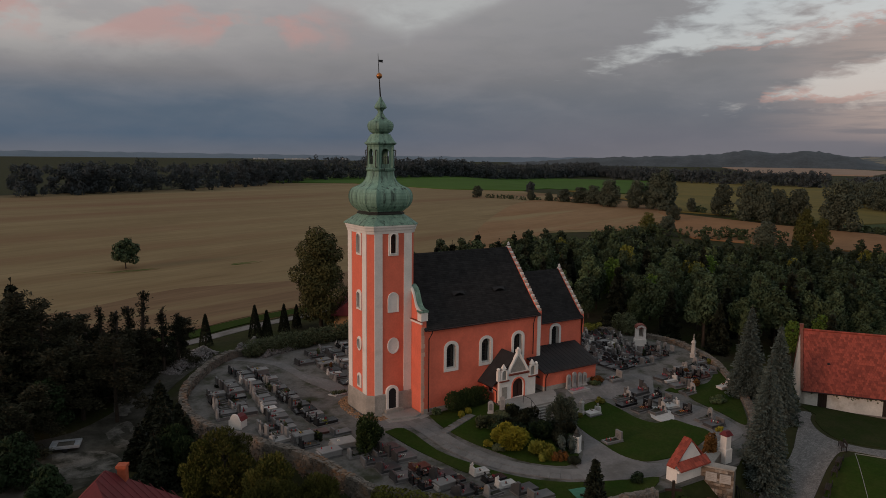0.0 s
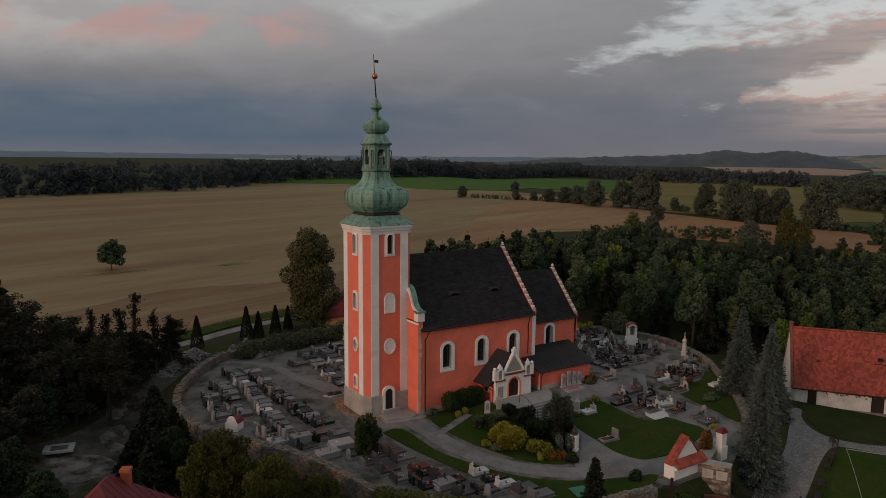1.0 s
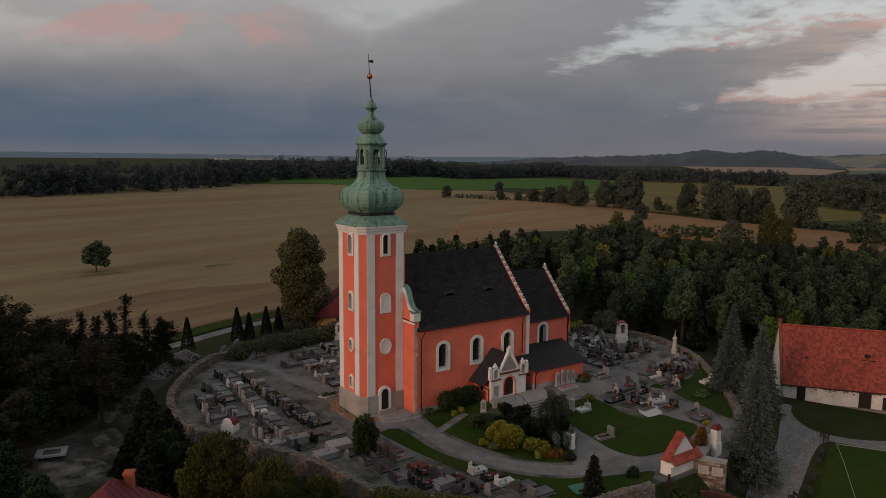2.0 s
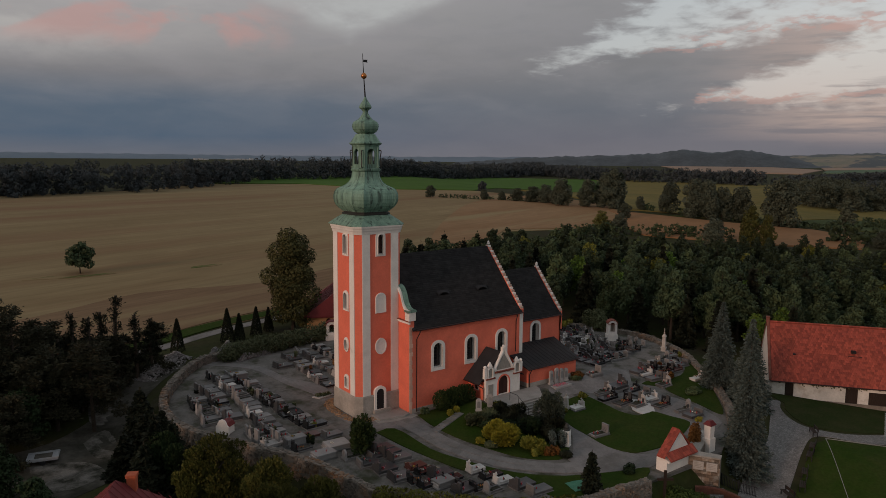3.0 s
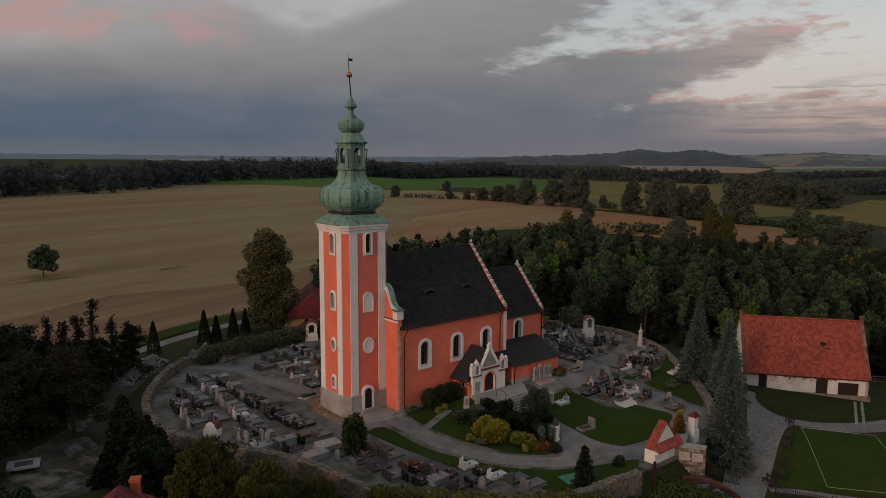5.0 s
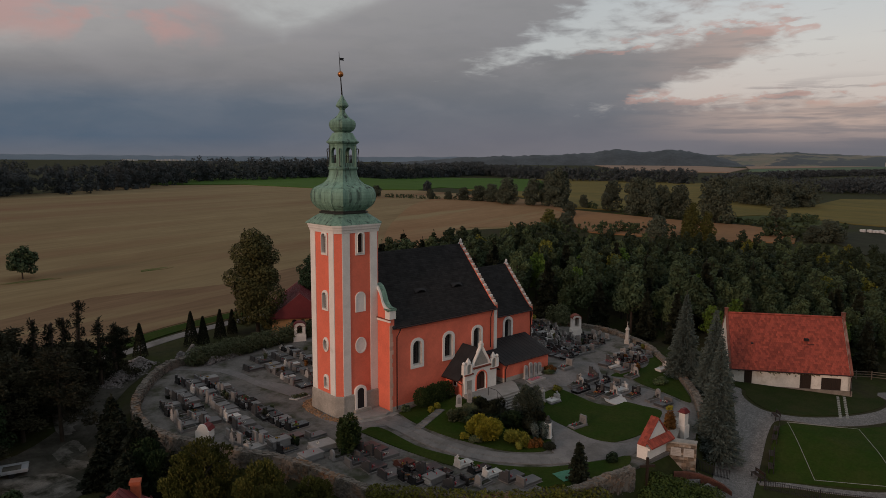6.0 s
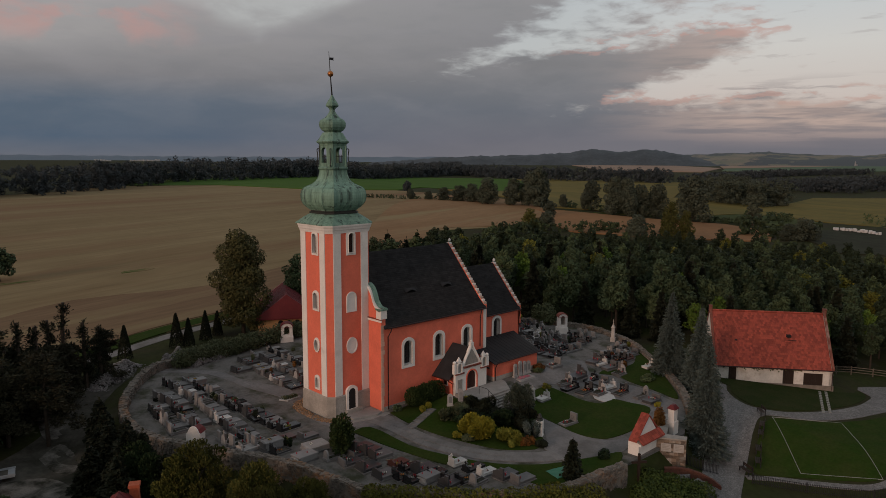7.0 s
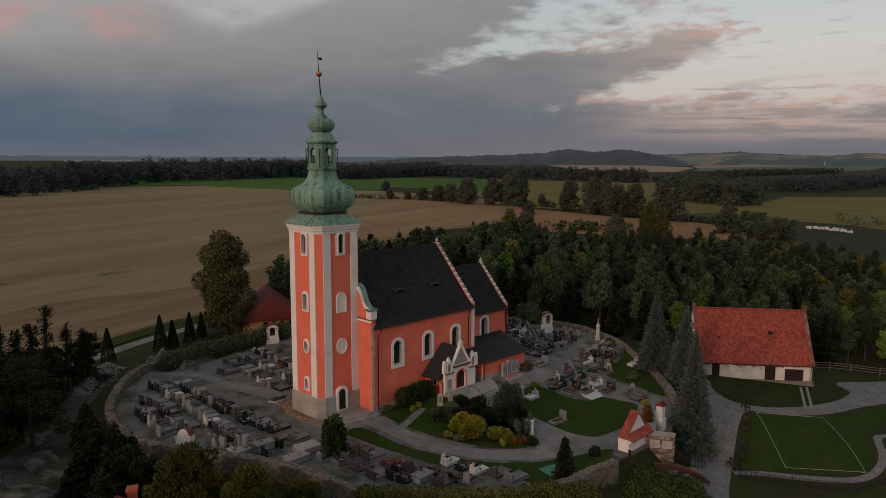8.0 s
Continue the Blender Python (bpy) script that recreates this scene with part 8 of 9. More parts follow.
bush("spreading golden juniper in the garden", 6.7, -17.2, 5.8, 4.6, 2.4, L["golden"], 6500, 0.09, 21, 40)
bush("golden juniper spreading over the path edge", 8.4, -19.5, 3.0, 2.4, 1.4, L["autumn"], 2600, 0.08, 22, -30)
bush("low dark spreading juniper below the terrace", 10.2, -13.6, 5.2, 3.2, 1.0, L["fir"], 1800, 0.12, 23, -10)
bush("large dark yew in the garden", 12.8, -18.6, 3.0, 2.8, 2.3, L["fir"], 2400, 0.14, 24)
plant("juniper", [("foliage", bush_mesh(3.4, 3.4, 4.0, 25, L["juniper"], 7000, 0.085, True)), ("stem", stems(2, 3, 25))], "tall grey-green juniper beside the steps", "shrub", 14.4, -16.2)
bush("dark clipped shrub behind the yellow juniper", 10.6, -17.0, 3.0, 2.4, 1.9, L["thuja"], 1500, 0.13, 26)
for x, y, h in ((10.4, -20.6, 2.3), (11.2, -21.0, 2.2)):
    bush("pointed grey-green dwarf conifer", x, y, 1.0, 1.0, h, L["spruce"], 420, 0.1, int(h * 30))
bush("rust-coloured low shrub at the path edge", 9.5, -21.8, 1.9, 1.3, 1.0, L["rust"], 600, 0.1, 28)
bush("dark red-brown low shrub at the path edge", 10.0, -22.9, 1.9, 1.5, 0.9, L["fir"], 600, 0.1, 29)
bush("yellow-green low shrub by the juniper", 8.4, -20.9, 1.5, 1.2, 1.2, L["autumn"], 500, 0.1, 30)
bush("small golden cushion shrub on the lawn", 4.3, -15.9, 1.5, 1.2, 0.9, L["golden"], 450, 0.1, 31)
bush("dark green dome of juniper on the garden slope", 6.6, -12.6, 3.4, 2.4, 1.2, L["hedge"], 1300, 0.12, 32)
for x, y in ((5.4, -9.4), (6.5, -9.2)):
    bush("round pale yellow-green box ball", x, y, 0.95, 0.95, 0.9, L["golden"], 420, 0.08, 33)
bush("dark juniper mat against the terrace edge", 11.4, -13.5, 4.2, 2.4, 1.7, L["fir"], 2200, 0.1, 48, 8)
bush("dark juniper mat against the terrace edge", 10.6, -11.9, 2.6, 2.6, 1.2, L["fir"], 1400, 0.1, 49, 8)
bush("olive shrub at the church corner", 3.5, -7.2, 1.6, 1.0, 1.0, L["lime"], 420, 0.1, 34)
bush("yellowish shrub beside the porch gravestones", 10.8, -11.4, 1.5, 1.2, 1.1, L["autumn"], 420, 0.1, 35)
bush("green and orange planting beside the sacristy", 25.8, -9.9, 2.8, 1.6, 0.8, L["rust"], 700, 0.1, 36)
bush("low green planting beside the sacristy", 24.6, -10.4, 2.6, 1.4, 0.7, L["lime"], 600, 0.1, 37)
bush("round dark box by the gate steps", 12.2, -29.0, 1.5, 1.5, 1.2, L["thuja"], 600, 0.1, 38)
bush("olive cushion beside the lawn graves", 22.6, -13.4, 2.2, 1.2, 0.7, L["autumn"], 500, 0.1, 39)
bush("green tuft beside the pale stele", 17.9, -15.0, 1.5, 1.0, 0.7, L["autumn"], 400, 0.1, 40)
bush("orange-leaved vine behind the white shrine pillar", 22.2, -29.2, 3.2, 1.8, 2.9, L["rust"], 1900, 0.12, 41)
bush("round yellow-green box pair by the gate path", 29.6, -24.9, 1.4, 0.9, 0.7, L["golden"], 400, 0.08, 42)
bush("grey-green low shrubs on the north lawn", 37.2, -19.0, 3.6, 2.2, 1.0, L["lime"], 900, 0.12, 43)
bush("russet shrub beside the wall graves", 39.2, -14.4, 1.5, 1.2, 1.1, L["rust"], 420, 0.1, 44)
bush("dark bush at the far end of the yard", 50.0, 8.6, 5.5, 5.0, 4.6, L["hedge"], 2400, 0.18, 45)
bush("yellow-green weeds behind the far wall", 46.0, 12.5, 7.0, 3.0, 1.3, L["autumn"], 1200, 0.16, 46)
# hedge along the north wall
hedge = thing("hedge", "untidy green hedge along the north wall", "hedge")
rh = random.Random(9)
hp = []
for i in range(34):
    f = i / 33
    hp.append((-7.5 + 19.5 * f, 25.2 + 1.6 * math.sin(f * 2.6) + rh.uniform(-0.3, 0.3), ground_z(-7.5 + 19.5 * f, 25.6) + 1.25 + rh.uniform(-0.25, 0.3), 1.25, 1.35))
pts, way = blob_points(hp, 15000, 91, 0.6)
shared("foliage", leaf_mesh("foliage", pts, np.full(len(pts), 0.14), L["hedge"], 92, out=way), hedge)
part("stem", Build().tube([(-7.5, 25.2, 0.2), (2, 26.6, 0.4), (12, 26.4, 0.6)], 0.12, 0.12, 5), M["bark"], hedge)
# slope below the south wall
ivy_blobs = [(-9.6 + 1.15 * i, -24.4 - 0.62 * i + (0.14 * (i - 8) ** 2) * 0.12, (-2.6 if i < 5 else -1.7) + 0.15 * math.sin(i * 1.9), 1.7, 1.5) for i in range(14)]
ivy_blobs += [(x - 0.15, y - 0.1, -0.62 + 0.12 * math.sin(k * 2.3), 0.95 + 0.15 * math.sin(k * 1.7), 0.72) for k, (x, y) in enumerate(curve([(-9.5, -19.1), (-7.3, -21.5), (-4.2, -25.0), (-0.3, -28.6), (3.0, -30.2)], 6))]
ivy, ivy_way = blob_points(ivy_blobs, 24000, 93, 0.7)
bank = thing("bank_shrubs", "yellow-green creeper spilling over the bank below the wall", "creeper", kind="stuff")
shared("foliage", leaf_mesh("foliage", ivy, np.full(len(ivy), 0.12), L["creeper"], 94, out=ivy_way), bank)
cover_pts, cover_way = blob_points([(14.2 + 0.7 * i, -32.7 - 0.8 * i, -2.4 - 0.24 * i, 1.3, 1.1) for i in range(6)] + [(13.4 + 0.5 * i, -34.4 - 0.9 * i, -3.1 - 0.2 * i, 1.4, 1.1) for i in range(6)] + [(11.5 + i, -33.8, -2.8, 1.4, 1.2) for i in range(3)], 14000, 95, 0.7)
bank2 = thing("bank_shrubs", "dark green ground-cover on the bank before the gate", "creeper", kind="stuff")
shared("foliage", leaf_mesh("foliage", cover_pts, np.full(len(cover_pts), 0.12), L["ivy"], 96, out=cover_way), bank2)
# foreground trees below the west wall
FG = [("olive-green leafy tree below the churchyard wall", "olive", -20.4, -8.6, 6.2, 3.6), ("olive-green leafy tree below the churchyard wall", "olive", -22.4, -8.2, 5.6, 2.2), ("olive-green leafy tree below the churchyard wall", "olive", -17.6, -13.4, 5.0, 3.0), ("olive-green leafy tree below the churchyard wall", "olive", -14.4, -17.0, 4.2, 2.6), ("olive-green leafy tree below the churchyard wall", "olive", -19.0, -17.4, 5.0, 3.0), ("dark leafy tree below the churchyard wall", "thuja", -23.6, -2.6, 5.2, 2.6)]
for i, (lb, leaf, x, y, h, r) in enumerate(FG):
    plant("tree", list(zip(("trunk", "crown"), tree_meshes(h, r, 200 + i, L[leaf], 7000, 0.105, 1.0, 0.0, 1.0, True))), lb, "tree", x, y, 1, 50 * i, "trees below the wall")
for i, (x, y, h, r) in enumerate(((-24.2, 6.4, 4.6, 1.8), (-22.9, 2.0, 4.2, 1.8), (-26.0, 2.6, 4.4, 1.8), (-22.3, 11.2, 4.0, 1.5), (-25.6, -2.0, 4.4, 1.9), (-23.0, 8.8, 3.6, 1.5), (-24.6, -0.4, 3.8, 1.7))):
    plant("spruce", list(zip(("trunk", "crown"), conifer_meshes(h, r, 220 + i, L["fir"], 20, 0.3, 0.2, 0.22))), "dark young spruce below the churchyard wall", "tree", x, y, 1, 70 * i, "young spruces")
# lopped trees beside the earth yard
def lopped(x, y, h, seed):
    rnd = random.Random(seed)
    t = Build().tube([(0, 0, -0.3), (rnd.uniform(-0.1, 0.1), 0.05, h * 0.5), (rnd.uniform(-0.2, 0.2), 0.1, h)], 0.30, 0.16, 7)
    blobs = []
    for i in range(24):
        f = 0.08 + 0.9 * (i + rnd.random()) / 24
        a = rnd.uniform(0, 6.3)
        d = rnd.uniform(0.1, 1.0) * (1.5 - 1.1 * f)
        p = (math.cos(a) * d, math.sin(a) * d, h * f)
        t.tube([(0, 0, h * f - 0.2), p], 0.05, 0.02, 4)
        blobs.append((*p, rnd.uniform(0.2, 0.5), rnd.uniform(0.2, 0.5)))
    pts, way = blob_points(blobs, 1500, seed, 0.05)
    pts = pts + way * np.random.default_rng(seed).exponential(0.13, len(pts))[:, None]
    plant("lopped_tree", [("trunk", t.mesh("trunk", M["bark"])), ("foliage", leaf_mesh("foliage", pts, np.full(len(pts), 0.088), L["fir"], seed, axis=way + np.array((0, 0, 0.5)), long=2.6))], "lopped dark conifer with tufted stubs", "tree", x, y, group="lopped trees")


for i, (x, y, h) in enumerate(((-26.7, 23.7, 10.6), (-25.0, 23.6, 10.0), (-23.4, 24.6, 10.2), (-21.4, 26.0, 11.6), (-18.9, 26.6, 8.6), (-16.8, 27.6, 7.4), (-30.2, 23.1, 9.0), (-28.6, 21.0, 8.6), (-31.6, 25.4, 8.2))):
    lopped(x, y, h, 300 + i)
plant("spruce", list(zip(("trunk", "crown"), conifer_meshes(15.6, 4.6, 330, L["fir"], 26, 0.3, 0.3, 0.25, 0.12))), "big spreading dark conifer beside the earth yard", "tree", -36.0, 20.0)
plant("spruce", list(zip(("trunk", "crown"), conifer_meshes(15.0, 4.0, 331, L["fir"], 24, 0.3, 0.3, 0.25, 0.1))), "big spreading dark conifer beside the earth yard", "tree", -42.0, 19.0)
for i, (x, y, h, r) in enumerate(((-29.6, 17.8, 7.0, 3.2), (-33.4, 14.6, 6.0, 3.0), (-26.6, 20.4, 6.2, 2.8), (-38.4, 10.4, 6.0, 3.0), (-36.8, 3.6, 5.0, 2.6), (-42.0, 0.6, 6.0, 3.0), (-33.0, 22.6, 7.0, 3.0), (-24.0, 27.0, 5.0, 2.4), (-34.6, -3.0, 4.0, 2.2))):
    plant("tree", list(zip(("trunk", "crown"), tree_meshes(h, r, 340 + i, L["thuja" if i % 3 else "fir"], 2600, 0.17, 1.0, 0.02))), "dense dark shrubby tree beside the earth yard", "tree", x, y, 1, 40 * i, "dark trees beside the earth yard")
# ragged evergreens crowding the rough yard
def ragged(x, y, h, r, seed, leaf="fir", low=0.14, n=4200):
    rnd = random.Random(seed)
    t = Build().tube([(0, 0, -0.3), (rnd.uniform(-0.2, 0.2), 0.1, h * 0.5), (rnd.uniform(-0.3, 0.3), 0.1, h * 0.97)], 0.02 * h + 0.06, 0.03, 7)
    blobs = []
    k = int(h * 4)
    for i in range(k):
        f = low + (0.98 - low) * (i + rnd.random()) / k
        a = rnd.uniform(0, 6.3)
        d = r * rnd.uniform(0.15, 0.95) * (1.05 - 0.8 * f ** 1.4)
        p = (math.cos(a) * d, math.sin(a) * d, h * f - 0.15 * d)
        t.tube([(0, 0, h * f), p], 0.045, 0.012, 4)
        blobs.append((*p, rnd.uniform(0.35, 0.75) * (0.45 + r * 0.22), rnd.uniform(0.18, 0.36) * (0.5 + r * 0.2)))
    pts, way = blob_points(blobs, n, seed, 0.05)
    pts = pts + way * np.array((1, 1, 0.4)) * np.random.default_rng(seed).exponential(0.2, len(pts))[:, None]
    plant("evergreen", [("trunk", t.mesh("trunk", M["bark"])), ("foliage", leaf_mesh("foliage", pts, np.full(len(pts), 0.10), L[leaf], seed, axis=way * np.array((1, 1, 0.3)) + np.array((0, 0, 0.15)), long=2.3))], "ragged dark evergreen crowding the rough yard", "tree", x, y, group="dark trees beside the earth yard")


ragged(-26.4, 15.0, 10.4, 5.0, 355, "umber", 0.26, 6500)
ragged(-29.8, 16.6, 9.4, 4.4, 356, "umber", 0.2, 5200)
RAGGED = [(-37.6, 17.2, 14.0, 2.9), (-35.4, 18.6, 15.0, 2.8), (-33.4, 19.4, 13.6, 2.5), (-30.8, 20.6, 10.6, 2.4), (-29.0, 23.0, 10.2, 2.0), (-36.2, 22.4, 13.0, 2.6), (-32.6, 15.4, 9.2, 2.6), (-23.8, 23.4, 7.6, 1.9), (-21.8, 23.8, 7.2, 1.8), (-16.2, 28.4, 6.6, 1.9)]
RAGGED += [(-35.0, 12.4, 6.6, 2.3), (-37.1, 9.4, 6.0, 2.4), (-39.8, 14.4, 9.5, 2.8), (-26.0, 22.0, 8.0, 2.0), (-40.2, 20.6, 12.0, 2.8), (-31.2, 24.6, 10.0, 2.2), (-27.6, 24.8, 7.6, 2.6), (-25.0, 25.2, 6.8, 2.4), (-22.8, 26.0, 6.4, 2.4), (-20.2, 27.2, 5.6, 2.0), (-29.8, 26.4, 8.4, 2.6), (-24.6, 20.8, 6.2, 2.0), (-33.6, 26.4, 9.0, 2.8)]
for i, (x, y, h, r) in enumerate(RAGGED):
    ragged(x, y, h, r * 1.3, 360 + i, "umber")
for i, (x, y, h, r) in enumerate(((-24.1, -1.6, 7.6, 2.3), (-23.6, 5.0, 5.2, 1.8), (-21.9, 0.4, 5.4, 1.9), (-22.0, -4.6, 4.8, 1.8), (-25.6, -3.6, 5.6, 2.0), (-21.6, 5.4, 4.6, 1.6), (-22.6, 9.0, 5.0, 1.7))):
    plant("spruce", list(zip(("trunk", "crown"), conifer_meshes(h, r, 390 + i, L["fir"], 24, 0.3, 0.18, 0.25))), "dark young spruce below the churchyard wall", "tree", x, y, 1, 70 * i, "young spruces")
# low planting among the graves
rbp = random.Random(64)
k = 0
while k < 42:
    x, y = rbp.uniform(-18, 48), rbp.uniform(-12, 22)
    if not any(inside(q, x, y) for q in (WESTYARD, NORTHYARD, EASTYARD, EASTYARD2)):
        continue
    w = rbp.uniform(0.5, 1.0)
    bush("small green shrub planted among the graves", x, y, w, w, rbp.uniform(0.5, 1.3), L[rbp.choice(("hedge", "thuja", "autumn", "lime", "rust", "fir"))], 220, 0.09, 700 + k, name="grave_shrub", category="shrub")
    k += 1
# rubble heaps and clutter
M["rubble"] = material("pale_rubble", (0.23, 0.21, 0.20), 0.95, vary=0.3, scale=2, bump=0.3, island=0.45)
for (ax, ay), (bx, by), w, h in (((-18.8, 25.6), (-11.4, 32.0), 3.6, 1.25), ((-8.8, 28.2), (-4.0, 32.6), 2.0, 1.3), ((-6.2, 24.2), (0.0, 26.4), 1.2, 1.0)):
    b = Build()
    for i in range(1500):
        f, o = rb.random(), rb.gauss(0, 0.32)
        x, y = ax + (bx - ax) * f - (by - ay) * 0.12 * o * w * 0.6, ay + (by - ay) * f + (bx - ax) * 0.12 * o * w * 0.6
        z = ground_z(x, y) + h * max(0, 1 - abs(o) * 1.1) * (0.75 + 0.25 * math.sin(f * 9)) * min(1, f * 6, (1 - f) * 6) * rb.uniform(0.75, 1.05)
        s = rb.uniform(0.06, 0.16)
        b.box(x - s, y - s * 0.7, z - s * 0.6, x + s, y + s * 0.7, z + s * 0.6, turn=rb.uniform(0, 3))
    core = Build().lathe([(w * 0.5, -0.2), (w * 0.35, h * 0.5), (0.1, h * 0.75)], 0, 0, 8)
    heap = part("rubble_heap", b, M["rubble"])
    tagged(heap, "long heap of pale broken stone beside the lane", "rubble", kind="stuff")
trailer = thing("flat_trailer", "low pale trailer bed with a grey cover", "trailer")
M["sheetmetal"] = material("pale_sheet_metal", (0.36, 0.37, 0.38), 0.6, vary=0.2, bump=0.1)
part("bed", Build().box(-1.4, -0.9, 0.45, 1.4, 0.9, 0.62), M["sheetmetal"], trailer)
part("side_board", Build().box(-1.45, -0.95, 0.62, 1.45, -0.88, 0.8).box(-1.45, 0.88, 0.62, 1.45, 0.95, 0.8).box(-1.45, -0.88, 0.62, -1.38, 0.88, 0.8), M["sheetmetal"], trailer)
part("cover", Build().box(-0.8, -0.6, 0.62, 0.8, 0.6, 0.72), M["dirt"], trailer)
for sx in (-1, 1):
    part("wheel", Build().wallplate(ellipse(0, 0.3, 0.3, 0.3, 12), "y", sx * 0.8 - 0.08, sx * 0.8 + 0.08), M["iron"], trailer)
trailer.matrix_basis = pose(-32.1, 10.2, ground_z(-32.1, 10.2), 0, 0, -14)


# ---------- distance ----------
def far_trees(name, line, h, depth, count, seed, leaf, label, size=1.3, base=None):
    """A belt of far trees as clumps of leaves of real height and depth."""
    rng = np.random.default_rng(seed)
    pts = []
    seg = [math.hypot(b[0] - a[0], b[1] - a[1]) for a, b in zip(line, line[1:])]
    tot = sum(seg)
    trees = []
    n_t = max(4, int(tot * max(1.0, depth / 14) / (h * 0.3)))
    for _ in range(n_t):
        d = rng.random() * tot
        for i, s in enumerate(seg):
            if d <= s:
                break
            d -= s
        a, b = line[i], line[i + 1]
        f = d / seg[i]
        ux, uy = (b[0] - a[0]) / seg[i], (b[1] - a[1]) / seg[i]
        o = rng.random() * depth
        x, y = a[0] + (b[0] - a[0]) * f - uy * o, a[1] + (b[1] - a[1]) * f + ux * o
        hh = h * rng.uniform(0.78, 1.04)
        z = ground_z(x, y) if base is None else base
        r = hh * rng.uniform(0.24, 0.36)
        for _k in range(8):
            f = rng.uniform(0.06, 0.88)
            w = r * (1.15 - 0.75 * abs(f - 0.42))
            trees.append((x + rng.normal() * w * 0.6, y + rng.normal() * w * 0.6, z + hh * f, r * rng.uniform(0.3, 0.55), hh * rng.uniform(0.09, 0.17)))
    pts, way = blob_points(trees, int(count * 1.3), seed, 0.5)
    me = leaf_mesh(name, pts, np.full(len(pts), size), L[leaf], seed, out=way, loose=0.3)
    return tagged(new(name, me), label, "trees", kind="stuff")


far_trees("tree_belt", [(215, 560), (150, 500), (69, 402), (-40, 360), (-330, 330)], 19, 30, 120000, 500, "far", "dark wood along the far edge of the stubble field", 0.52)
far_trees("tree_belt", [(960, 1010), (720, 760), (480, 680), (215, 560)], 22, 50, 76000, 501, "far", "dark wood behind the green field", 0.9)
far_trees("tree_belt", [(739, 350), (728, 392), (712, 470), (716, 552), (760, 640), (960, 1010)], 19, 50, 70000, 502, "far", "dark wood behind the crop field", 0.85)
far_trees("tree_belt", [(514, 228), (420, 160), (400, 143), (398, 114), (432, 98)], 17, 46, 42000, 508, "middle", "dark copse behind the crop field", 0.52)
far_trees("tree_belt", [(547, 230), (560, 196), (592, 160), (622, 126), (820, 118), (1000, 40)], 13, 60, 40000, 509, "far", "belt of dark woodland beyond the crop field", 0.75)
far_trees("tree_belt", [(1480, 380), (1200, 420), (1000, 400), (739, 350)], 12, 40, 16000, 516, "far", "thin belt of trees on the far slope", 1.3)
far_trees("tree_belt", [(335, 40), (338, 14), (330, -20), (300, -70)], 6, 10, 1800, 510, "lime", "low bushes beside the dark plot", 0.5)
far_trees("tree_belt", [(330, 96), (324, 80), (316, 66)], 5, 6, 1500, 517, "oak", "low scrub in the grass strip", 0.45)
far_trees("tree_belt", [(120, 82), (150, 98), (168, 96), (196, 84), (214, 66)], 5, 10, 3600, 512, "lime", "scrub along the edge of the wood", 0.45)
far_trees("tree_belt", [(236, 56), (244, 40), (240, 30)], 9, 8, 3400, 518, "oak", "dark trees at the corner of the plot", 0.5)
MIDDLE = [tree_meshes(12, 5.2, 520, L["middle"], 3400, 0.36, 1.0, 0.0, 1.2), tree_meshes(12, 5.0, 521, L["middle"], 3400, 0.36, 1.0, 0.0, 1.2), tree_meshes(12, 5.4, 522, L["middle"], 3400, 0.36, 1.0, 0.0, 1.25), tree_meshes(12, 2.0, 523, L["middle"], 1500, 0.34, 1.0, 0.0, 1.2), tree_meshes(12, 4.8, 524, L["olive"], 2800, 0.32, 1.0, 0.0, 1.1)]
MIDNAMES = ["round dark tree between the fields", "round dark tree between the fields", "spreading dark tree between the fields", "slim upright tree between the fields", "yellowing tree at the edge of the wood"]
# x, y, height, width over height, kind
TREES = [(208.8, 168.1, 12.0, 1.1, 0), (217.5, 159.3, 12.6, 1.0, 1), (224.5, 155.0, 15.5, 0.8, 0), (228.0, 152.5, 18.0, 0.8, 1), (232.0, 151.5, 17.0, 1.0, 3), (205.0, 127.0, 6.5, 1.2, 1), (248.2, 135.7, 13.6, 1.0, 0), (250.0, 123.0, 17.0, 0.85, 1)]
TREES += [(254.0, 118.0, 16.6, 0.85, 0), (260.0, 115.0, 14.4, 0.8, 1), (267.0, 110.4, 14.8, 1.0, 0), (272.3, 94.0, 19.6, 1.0, 2), (290.0, 72.8, 14.0, 1.5, 3), (240.0, 146.0, 6.2, 1.0, 1), (168.0, 108.0, 7.6, 1.3, 4), (173.0, 104.0, 6.6, 1.3, 0)]
TREES += [(186.0, 72.0, 8.8, 1.2, 0), (190.5, 61.4, 14.4, 0.75, 4), (194.0, 57.0, 11.6, 0.75, 4), (243.5, 33.5, 7.8, 1.6, 2), (239.0, 38.0, 6.0, 1.5, 0), (185.9, 243.9, 6.2, 1.2, 1), (197.6, 212.3, 5.0, 1.2, 0), (201.5, 203.0, 4.6, 1.2, 1)]
TREES += [(204.5, 195.0, 6.2, 1.4, 0), (208.0, 187.0, 7.6, 1.4, 1), (211.0, 181.0, 8.4, 1.3, 0), (212.5, 175.0, 7.0, 1.3, 2)]
for i, (x, y, h, wide, k) in enumerate(TREES):
    plant("tree", list(zip(("trunk", "crown"), MIDDLE[k])), MIDNAMES[k], "tree", x, y, h / 12 * wide, 77 * i, "trees between the fields", stretch=1 / wide)
far_trees("tree_belt", [(238, 146), (250, 126), (262, 112), (274, 96), (286, 76)], 3.5, 6, 4200, 503, "oak", "dark undergrowth along the field edge", 0.4)
far_trees("tree_belt", [(187, 238), (196, 214), (206, 190), (213, 176)], 2.4, 4, 1800, 504, "oak", "low hedgerow along the field edge", 0.35)
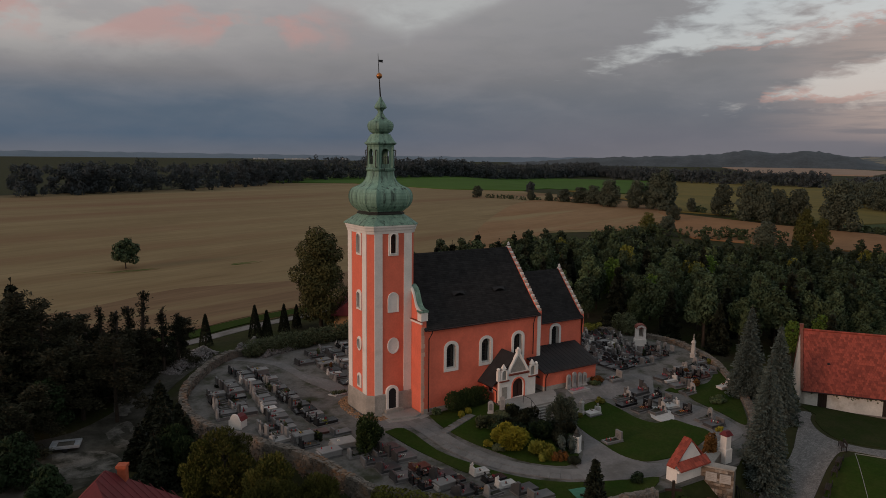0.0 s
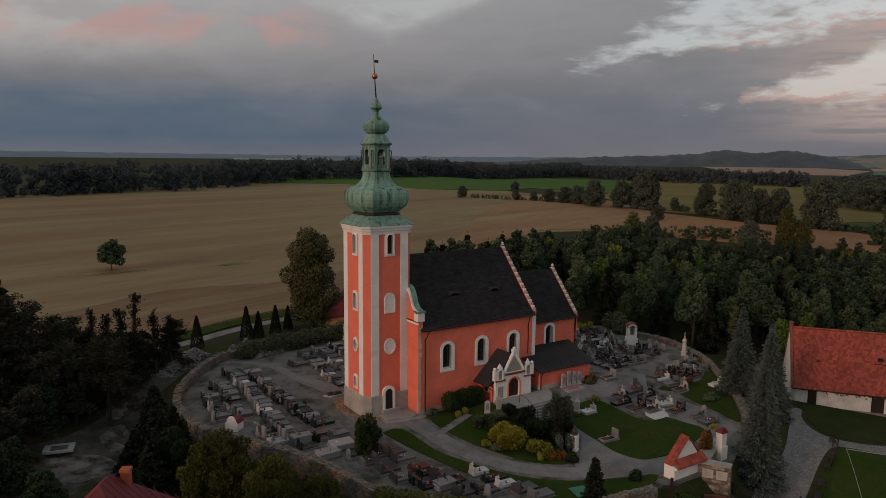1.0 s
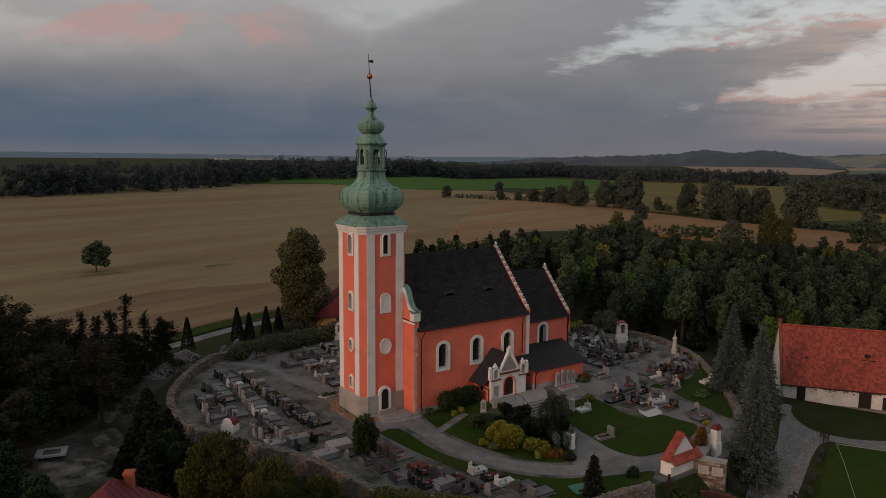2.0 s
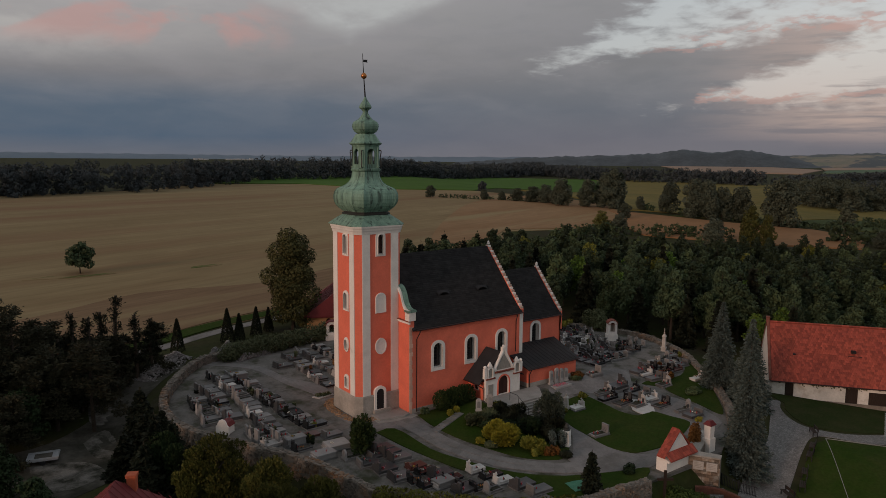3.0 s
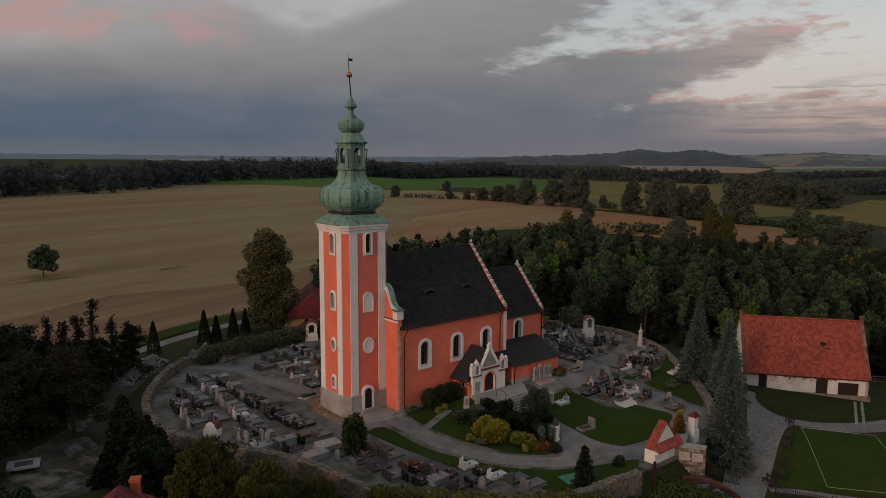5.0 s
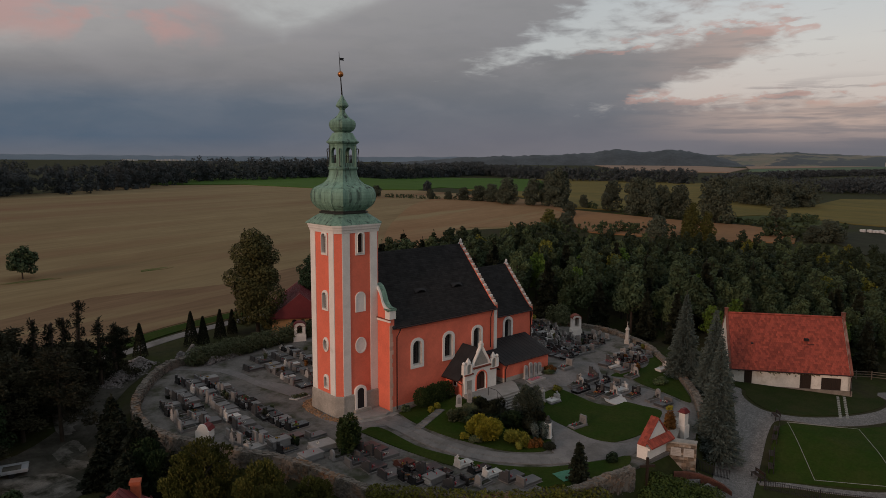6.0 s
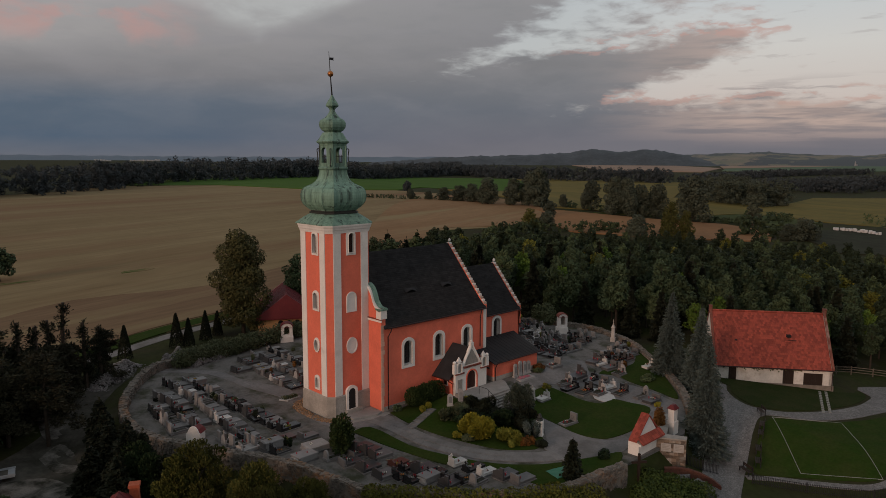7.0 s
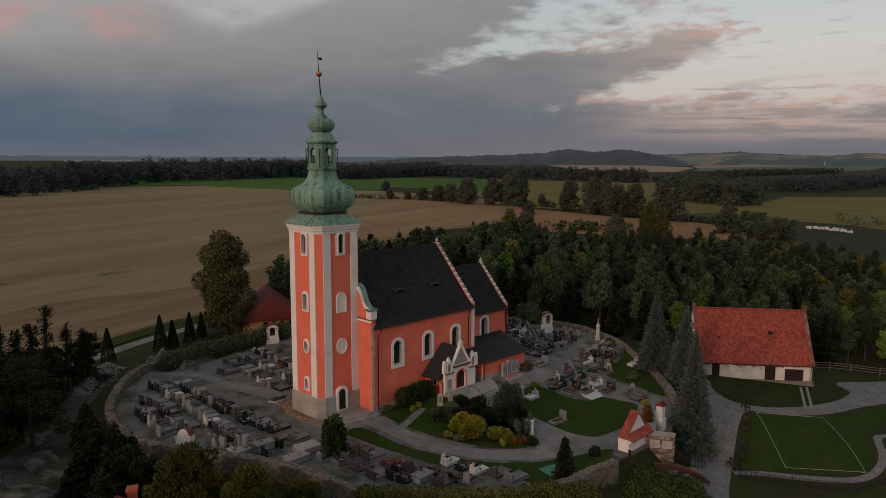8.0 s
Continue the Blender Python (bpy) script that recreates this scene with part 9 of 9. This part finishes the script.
plant("tree", list(zip(("trunk", "crown"), tree_meshes(6.4, 3.2, 515, L["oak"], 1500, 0.3, 1.0, 0.2))), "lone round tree out in the stubble field", "tree", -12.6, 100.8)
for x, y, h in ((238, 262, 7), (150, 470, 12), (166, 462, 9)):
    plant("tree", list(zip(("trunk", "crown"), tree_meshes(h, h * 0.42, 516 + h, L["far"], 700, 0.5, 1.0, 0.2))), "single dark tree at the field edge", "tree", x, y)


def ridge(name, crest, dist, depth, mat, label, seed, base=-6.0):
    """A long hill: crest heights at bearings, given a front and a back slope."""
    rnd = random.Random(seed)
    b = Build()
    steps, rows = 150, 10
    a0, a1 = crest[0][0], crest[-1][0]
    phase = [rnd.uniform(0, 6.3) for _ in range(5)]
    for j in range(rows + 1):
        v = j / rows
        lift = math.sin(math.pi * v) ** 0.8
        for i in range(steps + 1):
            a = a0 + (a1 - a0) * i / steps
            for (p, zp), (q, zq) in zip(crest, crest[1:]):
                if a <= q + 1e-6:
                    break
            z = zp + (zq - zp) * smoothstep(p, q, a)
            z += sum(math.sin(a * f + ph) * h for f, ph, h in zip((2.3, 5.1, 11, 23, 41), phase, (1.2, 1.0, 0.8, 0.7, 0.6))) + rnd.uniform(-0.9, 0.9)
            d = dist + depth * (v - 0.5)
            b.v.append((-47 + d * math.sin(radians(a)), -65 + d * math.cos(radians(a)), base + max(0.0, z - base) * lift))
    n = steps + 1
    b.f = [(j * n + i, j * n + i + 1, (j + 1) * n + i + 1, (j + 1) * n + i) for j in range(rows) for i in range(steps)]
    return tagged(part(name, b, mat, smooth=True), label, "hill", kind="structure")


# haze of kilometres of air is mixed into these far colours, paler and bluer
M["hillwood"] = material("hazed_wooded_slope", (0.064, 0.079, 0.090), 0.95, vary=0.35, scale=0.01, bump=0.3, bump_scale=0.05)
M["bluehill"] = material("haze_blued_ridge", (0.12, 0.16, 0.20), 0.95, vary=0.1, scale=0.002, bump=0.0)
M["haze"] = material("hazy_pale_walls", (0.27, 0.27, 0.28), 0.95, vary=0.1, bump=0.0)
M["plain"] = material("distant_plain", (0.13, 0.12, 0.09), 0.95, vary=0.3, scale=0.003, second=(0.07, 0.08, 0.06), bump=0.0)
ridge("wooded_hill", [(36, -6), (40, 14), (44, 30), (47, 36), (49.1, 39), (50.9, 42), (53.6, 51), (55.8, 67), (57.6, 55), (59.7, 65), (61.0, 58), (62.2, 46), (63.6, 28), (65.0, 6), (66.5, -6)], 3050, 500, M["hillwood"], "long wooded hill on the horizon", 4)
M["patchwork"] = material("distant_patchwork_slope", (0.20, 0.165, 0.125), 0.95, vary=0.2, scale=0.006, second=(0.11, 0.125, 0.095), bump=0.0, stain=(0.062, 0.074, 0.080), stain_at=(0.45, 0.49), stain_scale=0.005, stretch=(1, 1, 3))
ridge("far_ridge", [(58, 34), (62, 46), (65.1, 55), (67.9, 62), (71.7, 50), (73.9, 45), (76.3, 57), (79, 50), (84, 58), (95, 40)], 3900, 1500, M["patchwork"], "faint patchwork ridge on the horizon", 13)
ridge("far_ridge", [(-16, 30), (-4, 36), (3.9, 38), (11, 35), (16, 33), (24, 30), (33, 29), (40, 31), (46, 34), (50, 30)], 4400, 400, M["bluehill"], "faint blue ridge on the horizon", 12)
M["townwall"] = material("pale_town_walls", (0.42, 0.42, 0.42), 0.95, vary=0.1, bump=0.0)
for (x0, y0), (x1, y1), n in (((1155, 3220), (1270, 3177), 7), ((1409, 3116), (1440, 3104), 2), ((1020, 3270), (1080, 3240), 3)):
    town = thing("far_town", "pale blocks of a distant town", "town", kind="stuff")
    b = Build()
    rt = random.Random(n)
    for i in range(n):
        f = i / n
        x, y = x0 + (x1 - x0) * f, y0 + (y1 - y0) * f
        w, h = rt.uniform(12, 24), rt.uniform(6, 11)
        b.box(x, y, -10, x + w, y + 14, 8 + h * 0.7)
    part("block", b, M["townwall"], town)
vil = thing("far_church", "tiny white village church on the far slope", "church", at=(2600, 700, 6))
part("tower", Build().loft([[(-3, -3, 0), (3, -3, 0), (3, 3, 0), (-3, 3, 0)], [(-3, -3, 20), (3, -3, 20), (3, 3, 20), (-3, 3, 20)], [(-0.2, -0.2, 30), (0.2, -0.2, 30), (0.2, 0.2, 30), (-0.2, 0.2, 30)]]), M["haze"], vil)
part("nave", Build().box(4, -5, 0, 26, 5, 10), M["haze"], vil)
vil.scale = (0.6, 0.6, 0.55)
M["bale"] = material("white_wrapped_bales", (0.5, 0.5, 0.49), 0.6, vary=0.15, scale=1, bump=0.1)
bale_me = Build().lathe([(0.5, 0), (0.68, 0.1), (0.68, 1.15), (0.5, 1.25)], 0, 0, 10).mesh("bale", M["bale"])
rbale = random.Random(2)
for i in range(24):
    f = i / 24
    x, y = 293.0 + rbale.uniform(0.0, 2.6), 38.4 - 19 * f + rbale.uniform(-0.6, 0.6)
    tagged(shared("silage_bale", bale_me, None, pose(x, y, ground_z(x, y) + 0.4, 0, rbale.choice((0, 0, 90)), rbale.uniform(0, 180)) @ Matrix.Diagonal((rbale.uniform(0.7, 1.1),) * 3 + (1,))), "white film-wrapped silage bale in a row", "bale", "row of silage bales")
